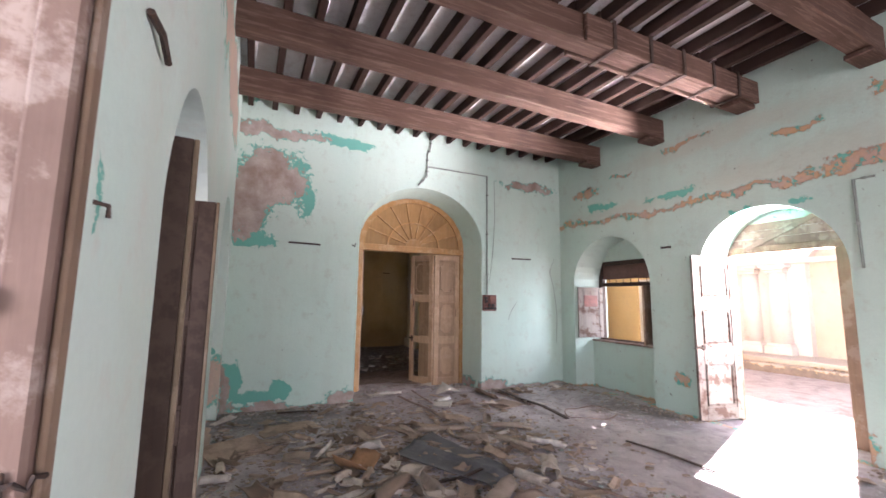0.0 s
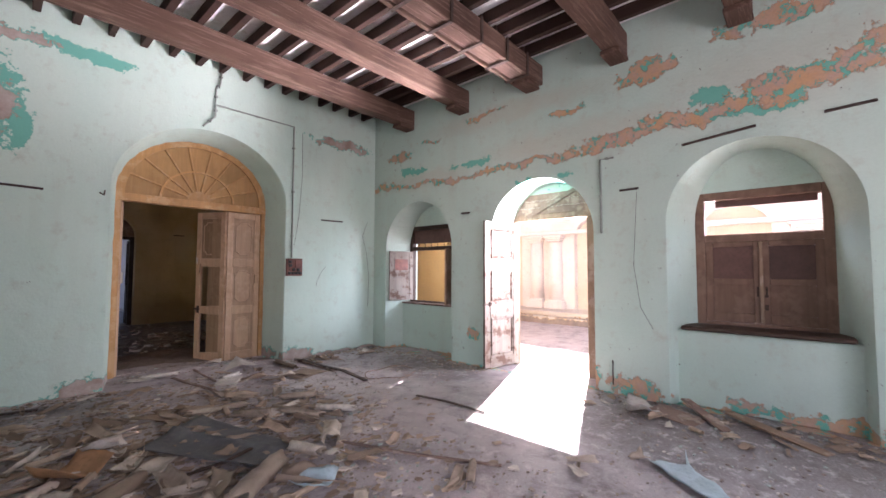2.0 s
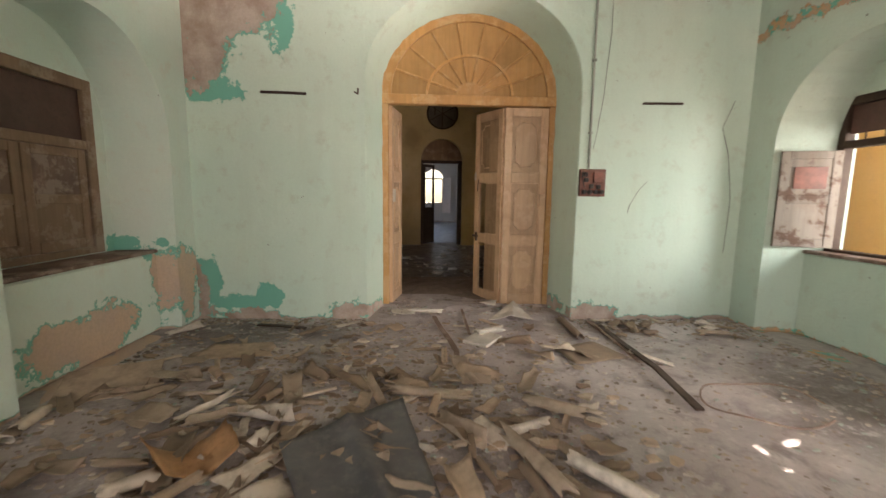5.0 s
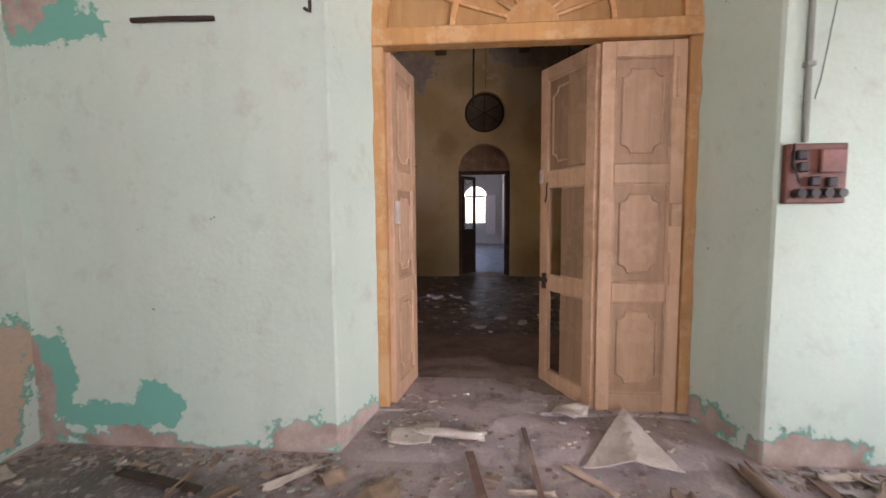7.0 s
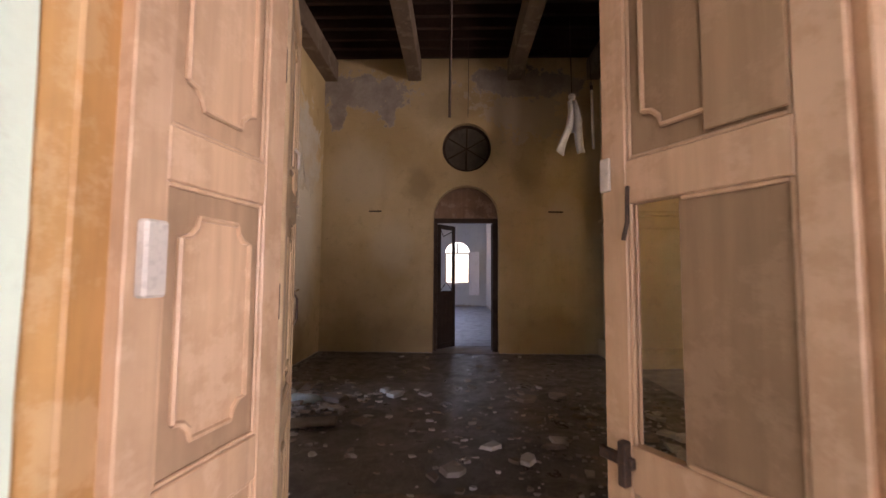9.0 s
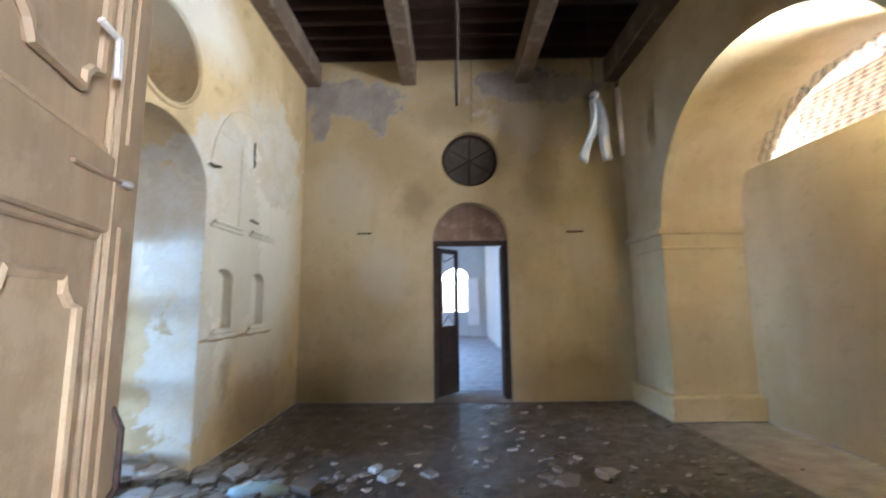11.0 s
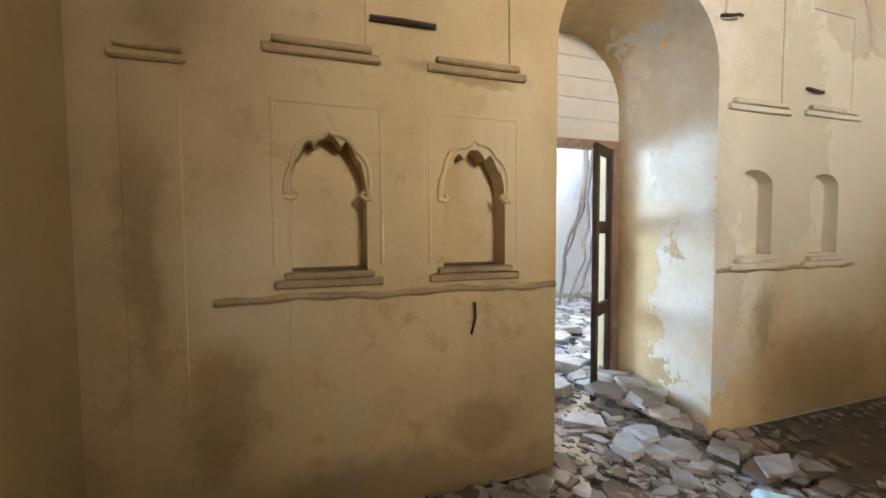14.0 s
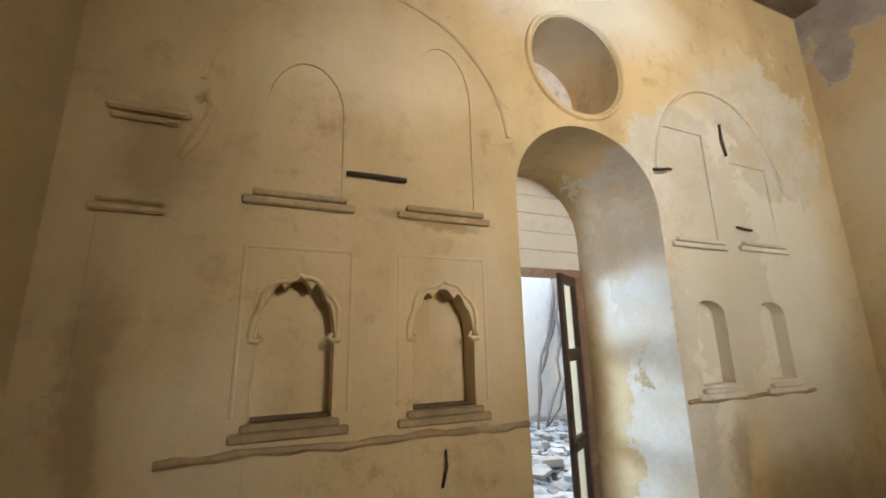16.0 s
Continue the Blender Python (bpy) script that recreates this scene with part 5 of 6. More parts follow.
def west_post():
    d = base("door_4", (-0.42, 0.655, 0), "grey-brown weathered door post with a latch chain", "door frame", 0, "", "structure")
    part("post", boxes((-0.045, -0.035, 0, 0.02, 0.03, 2.95), bevel=0.008), M_greywood, d)
    part("post_board", boxes((-0.16, 0.0, 0, -0.047, 0.033, 2.95), bevel=0.006), M_greywood, d)
    part("stop_bead", boxes((0.022, -0.012, 0, 0.034, 0.034, 2.95), bevel=0.004), M_midwood, d)
    part("latch_plate", boxes((-0.04, -0.043, 1.325, 0.0, -0.037, 1.365), bevel=0.003), M_iron, d)
    part("latch_chain", tube([(-0.01, -0.05, 1.345), (0.015, -0.055, 1.35), (0.03, -0.05, 1.338), (0.035, -0.045, 1.355), (0.045, -0.03, 1.35)], 0.005, 6), M_iron, d)
    part("wooden_block", boxes((-0.12, -0.06, 1.60, -0.046, -0.036, 1.64), bevel=0.004), M_ochrewood, d)


west_post()


def far_door():
    d = base("door_5", (0, 13.72, 0), "brown door frame with half-open leaves below a boarded arch", "door", 0, "", "structure")
    part("jamb", boxes((1.965, -0.05, 0, 2.03, 0.05, 2.34), bevel=0.006), M_darkwood, d)
    part("jamb", boxes((3.04, -0.05, 0, 3.14, 0.05, 2.34), bevel=0.006), M_darkwood, d)
    part("lintel", boxes((1.965, -0.05, 2.34, 3.14, 0.05, 2.42), bevel=0.006), M_darkwood, d)
    bm = bmesh.new()
    vs = [bm.verts.new((2.5525 + 0.605 * math.cos(math.pi * k / 24), -0.03, 2.42 + 0.61 * math.sin(math.pi * k / 24))) for k in range(25)]
    f = bm.faces.new(vs)
    ex = bmesh.ops.extrude_face_region(bm, geom=[f])
    bmesh.ops.translate(bm, vec=(0, 0.05, 0), verts=[v for v in ex["geom"] if isinstance(v, bmesh.types.BMVert)])
    ty = part("tympanum", bm, M_midwood, d)
    part("fan_rib", tube([(2.5525 + 0.2 * math.cos(a), -0.034, 2.43 + 0.2 * math.sin(a)) for a in [math.pi * k / 12 for k in range(13)]], 0.014, 5), M_midwood, ty)
    leaf = part("leaf", boxes((0, -0.02, 0.0, 0.07, 0.02, 2.3), (0.43, -0.02, 0.0, 0.50, 0.02, 2.3), (0.07, -0.02, 2.22, 0.43, 0.02, 2.3), (0.07, -0.02, 0.98, 0.43, 0.02, 1.06), (0.07, -0.02, 0.0, 0.43, 0.02, 0.1), bevel=0.004), M_darkwood, d)
    leaf.matrix_basis = pose(2.04, 0.02, 0.02, 0, 0, 52)
    part("panel", boxes((0.07, -0.008, 0.1, 0.43, 0.008, 0.98), bevel=0.002), M_darkwood, leaf)
    part("glazing_bar", tube([(0.07, 0, 1.06), (0.25, 0, 1.22), (0.43, 0, 1.06)], 0.008, 5), M_darkwood, leaf)
    part("glazing_bar", tube([(0.07, 0, 2.22), (0.16, 0, 2.08), (0.43, 0, 2.2)], 0.008, 5), M_darkwood, leaf)
    leaf2 = part("leaf", boxes((0, -0.02, 0.0, 0.07, 0.02, 2.3), (0.43, -0.02, 0.0, 0.50, 0.02, 2.3), (0.07, -0.02, 2.22, 0.43, 0.02, 2.3), (0.07, -0.02, 0.98, 0.43, 0.02, 1.06), bevel=0.004), M_darkwood, d)
    leaf2.matrix_basis = pose(3.04, 0.03, 0.02, 0, 0, 84)
    part("panel", boxes((0.07, -0.008, 0.1, 0.43, 0.008, 0.98), bevel=0.002), M_darkwood, leaf2)
    r = base("round_window", (2.56, 13.60, 3.70), "grey round window with radial glazing bars", "window", 0, "", "structure")
    part("ring", tube([(0.42 * math.cos(2 * math.pi * k / 32), 0, 0.42 * math.sin(2 * math.pi * k / 32)) for k in range(33)], 0.028, 6, False), M_darkwood, r)
    for k in range(3):
        a = math.pi * k / 3 + 0.5
        part("bar", tube([(-0.41 * math.cos(a), 0, -0.41 * math.sin(a)), (0.41 * math.cos(a), 0, 0.41 * math.sin(a))], 0.012, 5), M_darkwood, r)
    bm = bmesh.new()
    bmesh.ops.create_cone(bm, cap_ends=True, segments=32, radius1=0.41, radius2=0.41, depth=0.006, matrix=Matrix.Translation((0, 0.025, 0)) @ Matrix.Rotation(math.pi / 2, 4, "X"))
    part("pane", bm, M_greypane, r, "mottled grey pane with reflections in its colour")


far_door()


def ruin_door():
    d = base("door_6", (-1.0, 0, 0), "weathered wooden door frame with an open glazed leaf", "door", 0, "", "structure")
    part("jamb", boxes((-0.05, 10.93, 0, 0.05, 11.01, 2.1), bevel=0.006), M_midwood, d)
    part("jamb", boxes((-0.05, 9.77, 0, 0.05, 9.85, 2.1), bevel=0.006), M_midwood, d)
    part("lintel", boxes((-0.05, 9.77, 2.1, 0.05, 11.01, 2.17), bevel=0.006), M_midwood, d)
    for k in range(5):
        z0 = 2.17 + 0.17 * k
        half = 0.63
        part("tympanum_board", boxes((-0.02, 10.39 - half, z0 + 0.004, 0.02, 10.39 + half, z0 + 0.166), bevel=0.004), M_pale, d, "pale painted board")
    leaf = part("leaf", boxes((0, -0.02, 0.0, 0.07, 0.02, 2.08), (0.37, -0.02, 0.0, 0.44, 0.02, 2.08), (0.07, -0.02, 2.0, 0.37, 0.02, 2.08), (0.07, -0.02, 1.36, 0.37, 0.02, 1.46), (0.07, -0.02, 0.68, 0.37, 0.02, 0.78), (0.07, -0.02, 0.0, 0.37, 0.02, 0.1), bevel=0.004), M_darkwood, d)
    leaf.matrix_basis = pose(0.0, 10.95, 0.02, 0, 0, -56)
    part("hook", tube([(0.44, 0.0, 1.5), (0.46, 0.02, 1.48), (0.47, 0.0, 1.46)], 0.005, 5), M_iron, leaf)
    part("lock", boxes((0.39, 0.021, 0.70, 0.43, 0.036, 0.76), bevel=0.003), M_iron, leaf)


ruin_door()


def lunette():
    w = base("window_4", (6.17, 0, 3.08), "half-round window with a dense iron lattice", "window", 0, "", "structure")
    part("window_sill", boxes((-0.16, 9.5, -0.06, 0.1, 12.42, -0.004), bevel=0.012), M_midwood, w)
    c, rx, rz = 10.96, 1.39, 0.85
    for k in range(-20, 21):
        for slope in (1, -1):
            y0 = c + k * 0.13
            pts = []
            for j in range(15):
                z = rz * j / 14
                y = y0 + slope * z * 0.55
                if ((y - c) / rx) ** 2 + (z / rz) ** 2 < 1:
                    pts.append((0.01 * slope, y, z))
            if len(pts) > 1:
                part("lattice_bar", tube([pts[0], pts[-1]], 0.006, 4, False), M_iron, w)
    # Invented slab that keeps the brick wall beyond the lattice in shade.
    single("gallery_roof", boxes((6.35, 7.0, 5.2, 9.4, 15.5, 5.35), bevel=0.01), M_cream, "slab added to shade the wall outside the half-round window", "roof", "", "structure")
    single("far_brick_wall", boxes((9.0, 7.0, -0.1, 9.4, 6.5 + 9.0, 6.4), bevel=0.01), M_brick, "pale brick wall outside the half-round window", "wall", "", "structure")


lunette()


def far_window():
    w = base("window_5", (2.47, 24.45, 1.05), "bright arched window at the end of the far room", "window", 0, "", "structure")
    part("window_frame", boxes((-0.55, -0.04, 0, -0.49, 0.04, 1.3), (0.49, -0.04, 0, 0.55, 0.04, 1.3), (-0.49, -0.04, 1.27, 0.49, 0.04, 1.34), (-0.03, -0.03, 1.34, 0.03, 0.03, 1.78), bevel=0.005), M_whitewood, w)
    s = panel_leaf(w, "shutter", 0.50, 1.9, M_facade, [(0.1, 0.85), (1.0, 1.8)], cusp=False)
    s.matrix_basis = pose(0.53, -0.2, -0.55, 0, 0, -30)


far_window()


# ---- wall fixtures ----
def wall_rod(points, radius=0.012, label="dark iron rod fixed to the wall", name="wall_rod"):
    return single(name, tube(points, radius, 6), M_iron, label, "rod", "iron rods on the walls")


wall_rod([(0.377, 6.385, 2.475), (0.60, 6.378, 2.472), (0.852, 6.385, 2.467)], 0.014)
wall_rod([(4.508, 6.385, 2.445), (4.75, 6.38, 2.448), (4.955, 6.385, 2.452)], 0.013)
wall_rod([(1.36, 6.39, 2.50), (1.40, 6.36, 2.47), (1.405, 6.35, 2.53)], 0.010, "bent black hook in the plaster", "wall_hook")
wall_rod([(5.725, 3.90, 2.485), (5.72, 4.06, 2.487)], 0.016)
wall_rod([(5.725, 1.28, 2.545), (5.72, 1.50, 2.543)], 0.014)
wall_rod([(5.722, -0.75, 3.08), (5.722, -0.40, 3.06)], 0.014)
wall_rod([(5.722, 0.80, 2.98), (5.722, 0.12, 3.05)], 0.014)
wall_rod([(5.722, 1.62, 0.12), (5.722, 1.62, 0.42)], 0.008)
wall_rod([(-0.40, 1.015, 2.395), (-0.385, 1.10, 2.385), (-0.39, 1.23, 2.366)], 0.012)
wall_rod([(-0.41, 0.80, 1.82), (-0.385, 0.805, 1.815), (-0.385, 0.81, 1.79)], 0.005, "small bent nail in the plaster", "wall_nail")
wall_rod([(-0.75, 10.0, 3.85), (-0.45, 10.45, 3.45)], 0.012, "stick lying across the round opening", "stick")
wall_rod([(-0.058, 8.722, 2.433), (-0.05, 8.88, 2.434), (-0.055, 9.05, 2.434)], 0.014)
wall_rod([(-0.06, 10.99, 2.80), (-0.02, 11.03, 2.785), (-0.015, 11.10, 2.80), (-0.04, 11.16, 2.815)], 0.011)
wall_rod([(-0.055, 11.85, 2.42), (-0.05, 12.02, 2.405)], 0.012)
wall_rod([(-0.055, 11.86, 3.34), (-0.05, 11.85, 3.2), (-0.055, 11.88, 3.05)], 0.011)
wall_rod([(-0.055, 9.26, 1.03), (-0.055, 9.265, 0.95), (-0.055, 9.24, 0.86)], 0.007, "thin rusty wire stuck to the plaster", "wall_wire")
wall_rod([(0.80, 13.48, 2.52), (1.02, 13.475, 2.522)], 0.013)
wall_rod([(4.02, 13.48, 2.515), (4.28, 13.475, 2.513)], 0.013)


def conduit(points, label="mint-painted electric conduit on the wall"):
    c = base("conduit", (0, 0, 0), label, "conduit", 0, "conduits on the walls")
    part("pipe", tube(points, 0.014, 8), M_conduit, c)
    for p, q in zip(points, points[1:]):
        p, q = Vector(p), Vector(q)
        steps = max(1, int((q - p).length / 0.7))
        for k in range(steps):
            m = p.lerp(q, (k + 0.5) / steps)
            part("clip", boxes((m.x - 0.022, m.y - 0.02, m.z - 0.012, m.x + 0.022, m.y + 0.02, m.z + 0.012), bevel=0.003), M_conduit, c)


conduit([(2.74, 6.385, 4.60), (2.72, 6.385, 4.36), (2.665, 6.385, 4.28), (2.665, 6.385, 4.03), (3.935, 6.385, 4.03), (3.942, 6.385, 1.74)])
conduit([(2.665, 6.382, 4.03), (2.665, 6.38, 3.85), (2.50, 6.38, 3.66)], "broken end of a conduit above the arch")
conduit([(5.725, 1.57, 2.98), (5.725, 1.74, 2.98), (5.725, 1.735, 2.02)])


def loose_wire(points, label="thin loose black wire hanging on the wall"):
    return single("loose_wire", tube(points, 0.0026, 5), M_black, label, "wire", "loose wires")


loose_wire([(4.10, 6.39, 3.95), (4.11, 6.385, 3.2), (4.06, 6.38, 2.5), (4.0, 6.385, 2.05), (3.98, 6.39, 1.95)])
loose_wire([(4.62, 6.385, 1.6), (4.52, 6.375, 1.50), (4.43, 6.375, 1.33), (4.42, 6.385, 1.25)])
loose_wire([(5.55, 6.385, 2.5), (5.42, 6.37, 2.2), (5.52, 6.37, 1.9), (5.6, 6.38, 1.4), (5.58, 6.385, 0.8)])
loose_wire([(5.725, 1.30, 2.5), (5.722, 1.35, 1.6), (5.72, 1.28, 1.1), (5.725, 1.15, 0.85)])


def meter_board():
    m = base("meter_board", (3.985, 6.375, 1.577), "red-brown electric meter board with old black fuses", "meter board")
    part("backboard", boxes((-0.145, -0.02, -0.15, 0.145, 0.02, 0.15), bevel=0.006), M_meter, m)
    for k in range(4):
        bm = bmesh.new()
        bmesh.ops.create_cone(bm, cap_ends=True, segments=12, radius1=0.026, radius2=0.022, depth=0.045, matrix=Matrix.Translation((-0.095 + 0.064 * k, -0.042, -0.10)) @ Matrix.Rotation(math.pi / 2, 4, "X"))
        part("fuse_holder", bm, M_black, m)
    for x, z in ((-0.09, 0.09), (-0.08, 0.03), (-0.02, -0.04), (0.06, -0.045)):
        part("switch", boxes((x - 0.024, -0.05, z - 0.024, x + 0.024, -0.021, z + 0.024), bevel=0.006), M_black, m)
    part("cover_plate", boxes((0.0, -0.045, 0.0, 0.12, -0.021, 0.12), bevel=0.006), M_meter, m)
    part("lead", tube([(-0.12, -0.03, 0.15), (-0.125, -0.035, 0.05), (-0.10, -0.05, -0.05)], 0.006, 5), M_black, m)


meter_board()


def hanging_rod():
    h = base("fan_rod", (2.29, 10.4, 5.52), "dark iron fan rod hanging from the ceiling", "fan rod")
    part("rod", tube([(0, 0, 0), (0.01, 0, -1.3), (0, 0, -2.48)], 0.016, 6), M_iron, h)
    part("hook_plate", boxes((-0.05, -0.05, -0.03, 0.05, 0.05, 0.0), bevel=0.006), M_iron, h)
    w = base("hanging_wire", (2.56, 12.9, 5.52), "thin wire hanging in front of the round window", "wire")
    part("wire", tube([(0, 0, 0), (0.01, 0, -0.8), (0, 0, -1.5)], 0.005, 5), M_iron, w)


hanging_rod()


def torn_cloth():
    """The rag and the loose lamp tube that hang near the corner."""
    c = base("hanging_rag", (4.10, 12.3, 5.52), "torn white rag hanging on a cord from the ceiling", "rag")
    part("cord", tube([(0, 0, 0), (0.01, 0, -0.7), (0.02, 0, -1.46)], 0.008, 5), M_iron, c)
    bm = bmesh.new()
    nu, nv = 8, 14
    g = []
    for i in range(nu + 1):
        col = []
        for j in range(nv + 1):
            s, t = i / nu * 2 - 1, j / nv
            w = 0.05 + 0.13 * t
            split = 0.10 * max(0.0, t - 0.55) * (1 if s > 0 else -1)
            col.append(bm.verts.new((0.02 + s * w + split + 0.03 * math.sin(5 * t), 0.05 * math.sin(4 * s + 3 * t), -1.48 - 0.86 * t * (1 - 0.08 * abs(s)))))
        g.append(col)
    for i in range(nu):
        for j in range(nv):
            if not (i in (3, 4) and j > 7):
                bm.faces.new((g[i][j], g[i + 1][j], g[i + 1][j + 1], g[i][j + 1]))
    rag = part("cloth", bm, M_cloth, c, "", True)
    sol = rag.modifiers.new("cloth_thickness", "SOLIDIFY")
    sol.thickness = 0.006
    bm = bmesh.new()
    bmesh.ops.create_uvsphere(bm, u_segments=12, v_segments=8, radius=0.055, matrix=Matrix.Translation((0.02, 0, -1.42)))
    part("lamp_holder", bm, M_whiteplastic, c, "", True)
    t = base("lamp_tube", (4.42, 12.3, 4.45), "unlit white fluorescent tube dangling from its cord", "lamp tube")
    part("glass_tube", tube([(0, 0, -0.25), (0.02, 0, -1.15)], 0.022, 8), M_whiteplastic, t, "", True)
    part("end_cap", tube([(-0.002, 0, -0.18), (0, 0, -0.25)], 0.024, 8), M_iron, t)
    part("cord", tube([(-0.05, 0, 1.07), (-0.02, 0, 0.2), (-0.002, 0, -0.18)], 0.005, 5), M_iron, t)


torn_cloth()


# ---- litter ----
def sheet_mesh(seed, w, l, curl, crumple, ragged=0.25, thick=0.004, n=8):
    """A torn sheet of card or paper, curled along its length and crumpled, resting at z = 0."""
    rng = random.Random(seed)
    bm = bmesh.new()
    off = Vector((seed * 3.1, seed * 1.7, 0))
    skew, taper = rng.uniform(-0.35, 0.35), rng.uniform(-0.35, 0.35)
    fold, lift = rng.uniform(-0.5, 0.5), rng.uniform(-0.6, 0.6)

    def tear(u, side):
        """How far the torn edge strays at u along the given side."""
        return ragged * 0.55 * noise.noise(Vector((u * 1.3, side * 7.3, seed * 2.7))) + 0.05 * noise.noise(Vector((u * 6.0, side * 3.1, seed * 1.3)))

    g = []
    for i in range(n + 1):
        col = []
        for j in range(n + 1):
            s, t = i / n * 2 - 1, j / n * 2 - 1
            u = s * (1 + taper * t) * (1 + tear(t, 1 if s > 0 else 2)) + skew * t * 0.4
            v = t * (1 + tear(s, 3 if t > 0 else 4))
            x, y, z = u * w / 2, v * l / 2, 0.0
            if curl > 0.05:
                r = w / (2 * curl)
                x, z = r * math.sin(u * curl), r * (1 - math.cos(u * curl))
            z += crumple * (0.6 + noise.noise(Vector((x * 9, y * 9, 0)) + off)) + crumple * 0.5 * abs(u - fold - lift * v)
            col.append(bm.verts.new((x, y, z)))
        g.append(col)
    for i in range(n):
        for j in range(n):
            bm.faces.new((g[i][j], g[i + 1][j], g[i + 1][j + 1], g[i][j + 1]))
    low = min(v.co.z for v in bm.verts)
    for v in bm.verts:
        v.co.z -= low
    ex = bmesh.ops.extrude_face_region(bm, geom=list(bm.faces))
    bmesh.ops.translate(bm, vec=(0, 0, thick), verts=[v for v in ex["geom"] if isinstance(v, bmesh.types.BMVert)])
    return bm


def roll_mesh(seed, r, l, turns=0.78, flat=0.72):
    """A sheet rolled into an open, ragged tube, lying along y."""
    bm = bmesh.new()
    n, m = 22, 7
    g = []
    for j in range(m + 1):
        y = l * (j / m - 0.5)
        col = []
        for i in range(n + 1):
            a = 2 * math.pi * turns * i / n + math.pi * (0.5 - turns) + seed * 0.0
            rr = r * (1 - 0.22 * i / n) * (1 + 0.30 * noise.noise(Vector((math.cos(a) * 1.3, math.sin(a) * 1.3, y * 6 + seed))))
            end = 0.22 * l * noise.noise(Vector((a, seed, j // m))) if j in (0, m) else 0
            col.append(bm.verts.new((rr * math.cos(a), y + end, flat * rr * math.sin(a))))
        g.append(col)
    for j in range(m):
        for i in range(n):
            bm.faces.new((g[j][i], g[j][i + 1], g[j + 1][i + 1], g[j + 1][i]))
    low = min(v.co.z for v in bm.verts)
    for v in bm.verts:
        v.co.z -= low
    ex = bmesh.ops.extrude_face_region(bm, geom=list(bm.faces))
    for v in [v for v in ex["geom"] if isinstance(v, bmesh.types.BMVert)]:
        v.co.x *= 1.0 + 0.003 / r
        v.co.z = (v.co.z - r * 0.7) * (1.0 + 0.003 / r) + r * 0.7 + 0.004
    return bm


def lying(name, bm, material, label, category, x, y, turn, z=0.004, tip=0.0, group="", smooth=True, lean=0.0):
    return single(name, bm, material, label, category, group, "", smooth, pose(x, y, z, tip, lean, turn))


# the big pieces
def tarp():
    bm = bmesh.new()
    corners = [Vector((1.34, 3.95, 0)), Vector((1.99, 4.46, 0)), Vector((2.33, 3.12, 0)), Vector((1.86, 2.97, 0))]
    n = 22
    g = []
    for i in range(n + 1):
        col = []
        for j in range(n + 1):
            s, t = i / n, j / n
            p = corners[0].lerp(corners[1], s).lerp(corners[3].lerp(corners[2], s), t)
            fold = 0.035 * max(0.0, 1 - abs(s - 0.5 - 0.15 * t) * 9)
            p.z = 0.016 + fold + 0.018 * abs(noise.noise(p * 3.0)) + 0.03 * max(0.0, 1 - 6 * min(s, t))
            col.append(bm.verts.new(p))
        g.append(col)
    for i in range(n):
        for j in range(n):
            bm.faces.new((g[i][j], g[i + 1][j], g[i + 1][j + 1], g[i][j + 1]))
    ex = bmesh.ops.extrude_face_region(bm, geom=list(bm.faces))
    bmesh.ops.translate(bm, vec=(0, 0, -0.006), verts=[v for v in ex["geom"] if isinstance(v, bmesh.types.BMVert)])
    single("tarpaulin", bm, M_tarp, "dark grey folded sheet lying flat on the floor", "tarpaulin", smooth=True)


tarp()
lying("card_roll", roll_mesh(1, 0.085, 0.62), M_card, "tan rolled card tube lying on the floor", "card roll", 1.80, 2.72, -52, group="card rolls on the floor")
lying("card_roll", roll_mesh(2, 0.07, 0.50), M_card, "brown rolled card lying among scraps", "card roll", 1.05, 3.22, -50, group="card rolls on the floor")
lying("card_roll", roll_mesh(3, 0.085, 0.34), M_card, "short pale card tube lying on the floor", "card roll", 2.60, 3.05, -35, group="card rolls on the floor")
lying("card_roll", roll_mesh(4, 0.05, 0.55), M_card, "thin brown card roll lying among scraps", "card roll", 2.72, 3.80, 22, group="card rolls on the floor")
lying("card_roll", roll_mesh(5, 0.045, 0.55), M_card, "long flattened yellowish roll on the floor", "card roll", 2.17, 4.55, 78, group="card rolls on the floor")
lying("card_roll", roll_mesh(6, 0.05, 0.40), M_card, "brown card roll lying among scraps", "card roll", 3.0, 4.35, 60, group="card rolls on the floor")
lying("card_roll", roll_mesh(7, 0.045, 0.62), M_card, "thin tan pole of rolled card by the doorway", "card roll", 3.68, 6.0, 0, group="card rolls on the floor")
lying("card_roll", roll_mesh(8, 0.06, 0.30), M_card, "short curled card tube on the floor", "card roll", 2.30, 2.95, 20, group="card rolls on the floor")
lying("card_roll", roll_mesh(9, 0.05, 0.42), M_card, "brown card roll lying among scraps", "card roll", 3.05, 3.65, 40, group="card rolls on the floor")
lying("orange_card", sheet_mesh(21, 0.42, 0.30, 0.9, 0.03), M_orange_card, "crumpled orange-brown card on the floor", "card", 0.95, 3.85, 40)
lying("blue_paper", sheet_mesh(22, 0.22, 0.38, 0.7, 0.03), M_bluepaper, "crumpled pale blue paper on the floor", "paper", 2.05, 2.48, 30)
lying("teal_sheet", sheet_mesh(23, 0.30, 0.58, 0.12, 0.022, 0.9), M_bluepaper, "torn pale teal sheet on the floor", "sheet", 3.95, 0.45, -40)
lying("pink_sheet", sheet_mesh(24, 0.40, 0.55, 0.1, 0.012, 0.3), M_palepaper, "flat pinkish sheet on the floor", "sheet", 2.0, 1.66, 60)
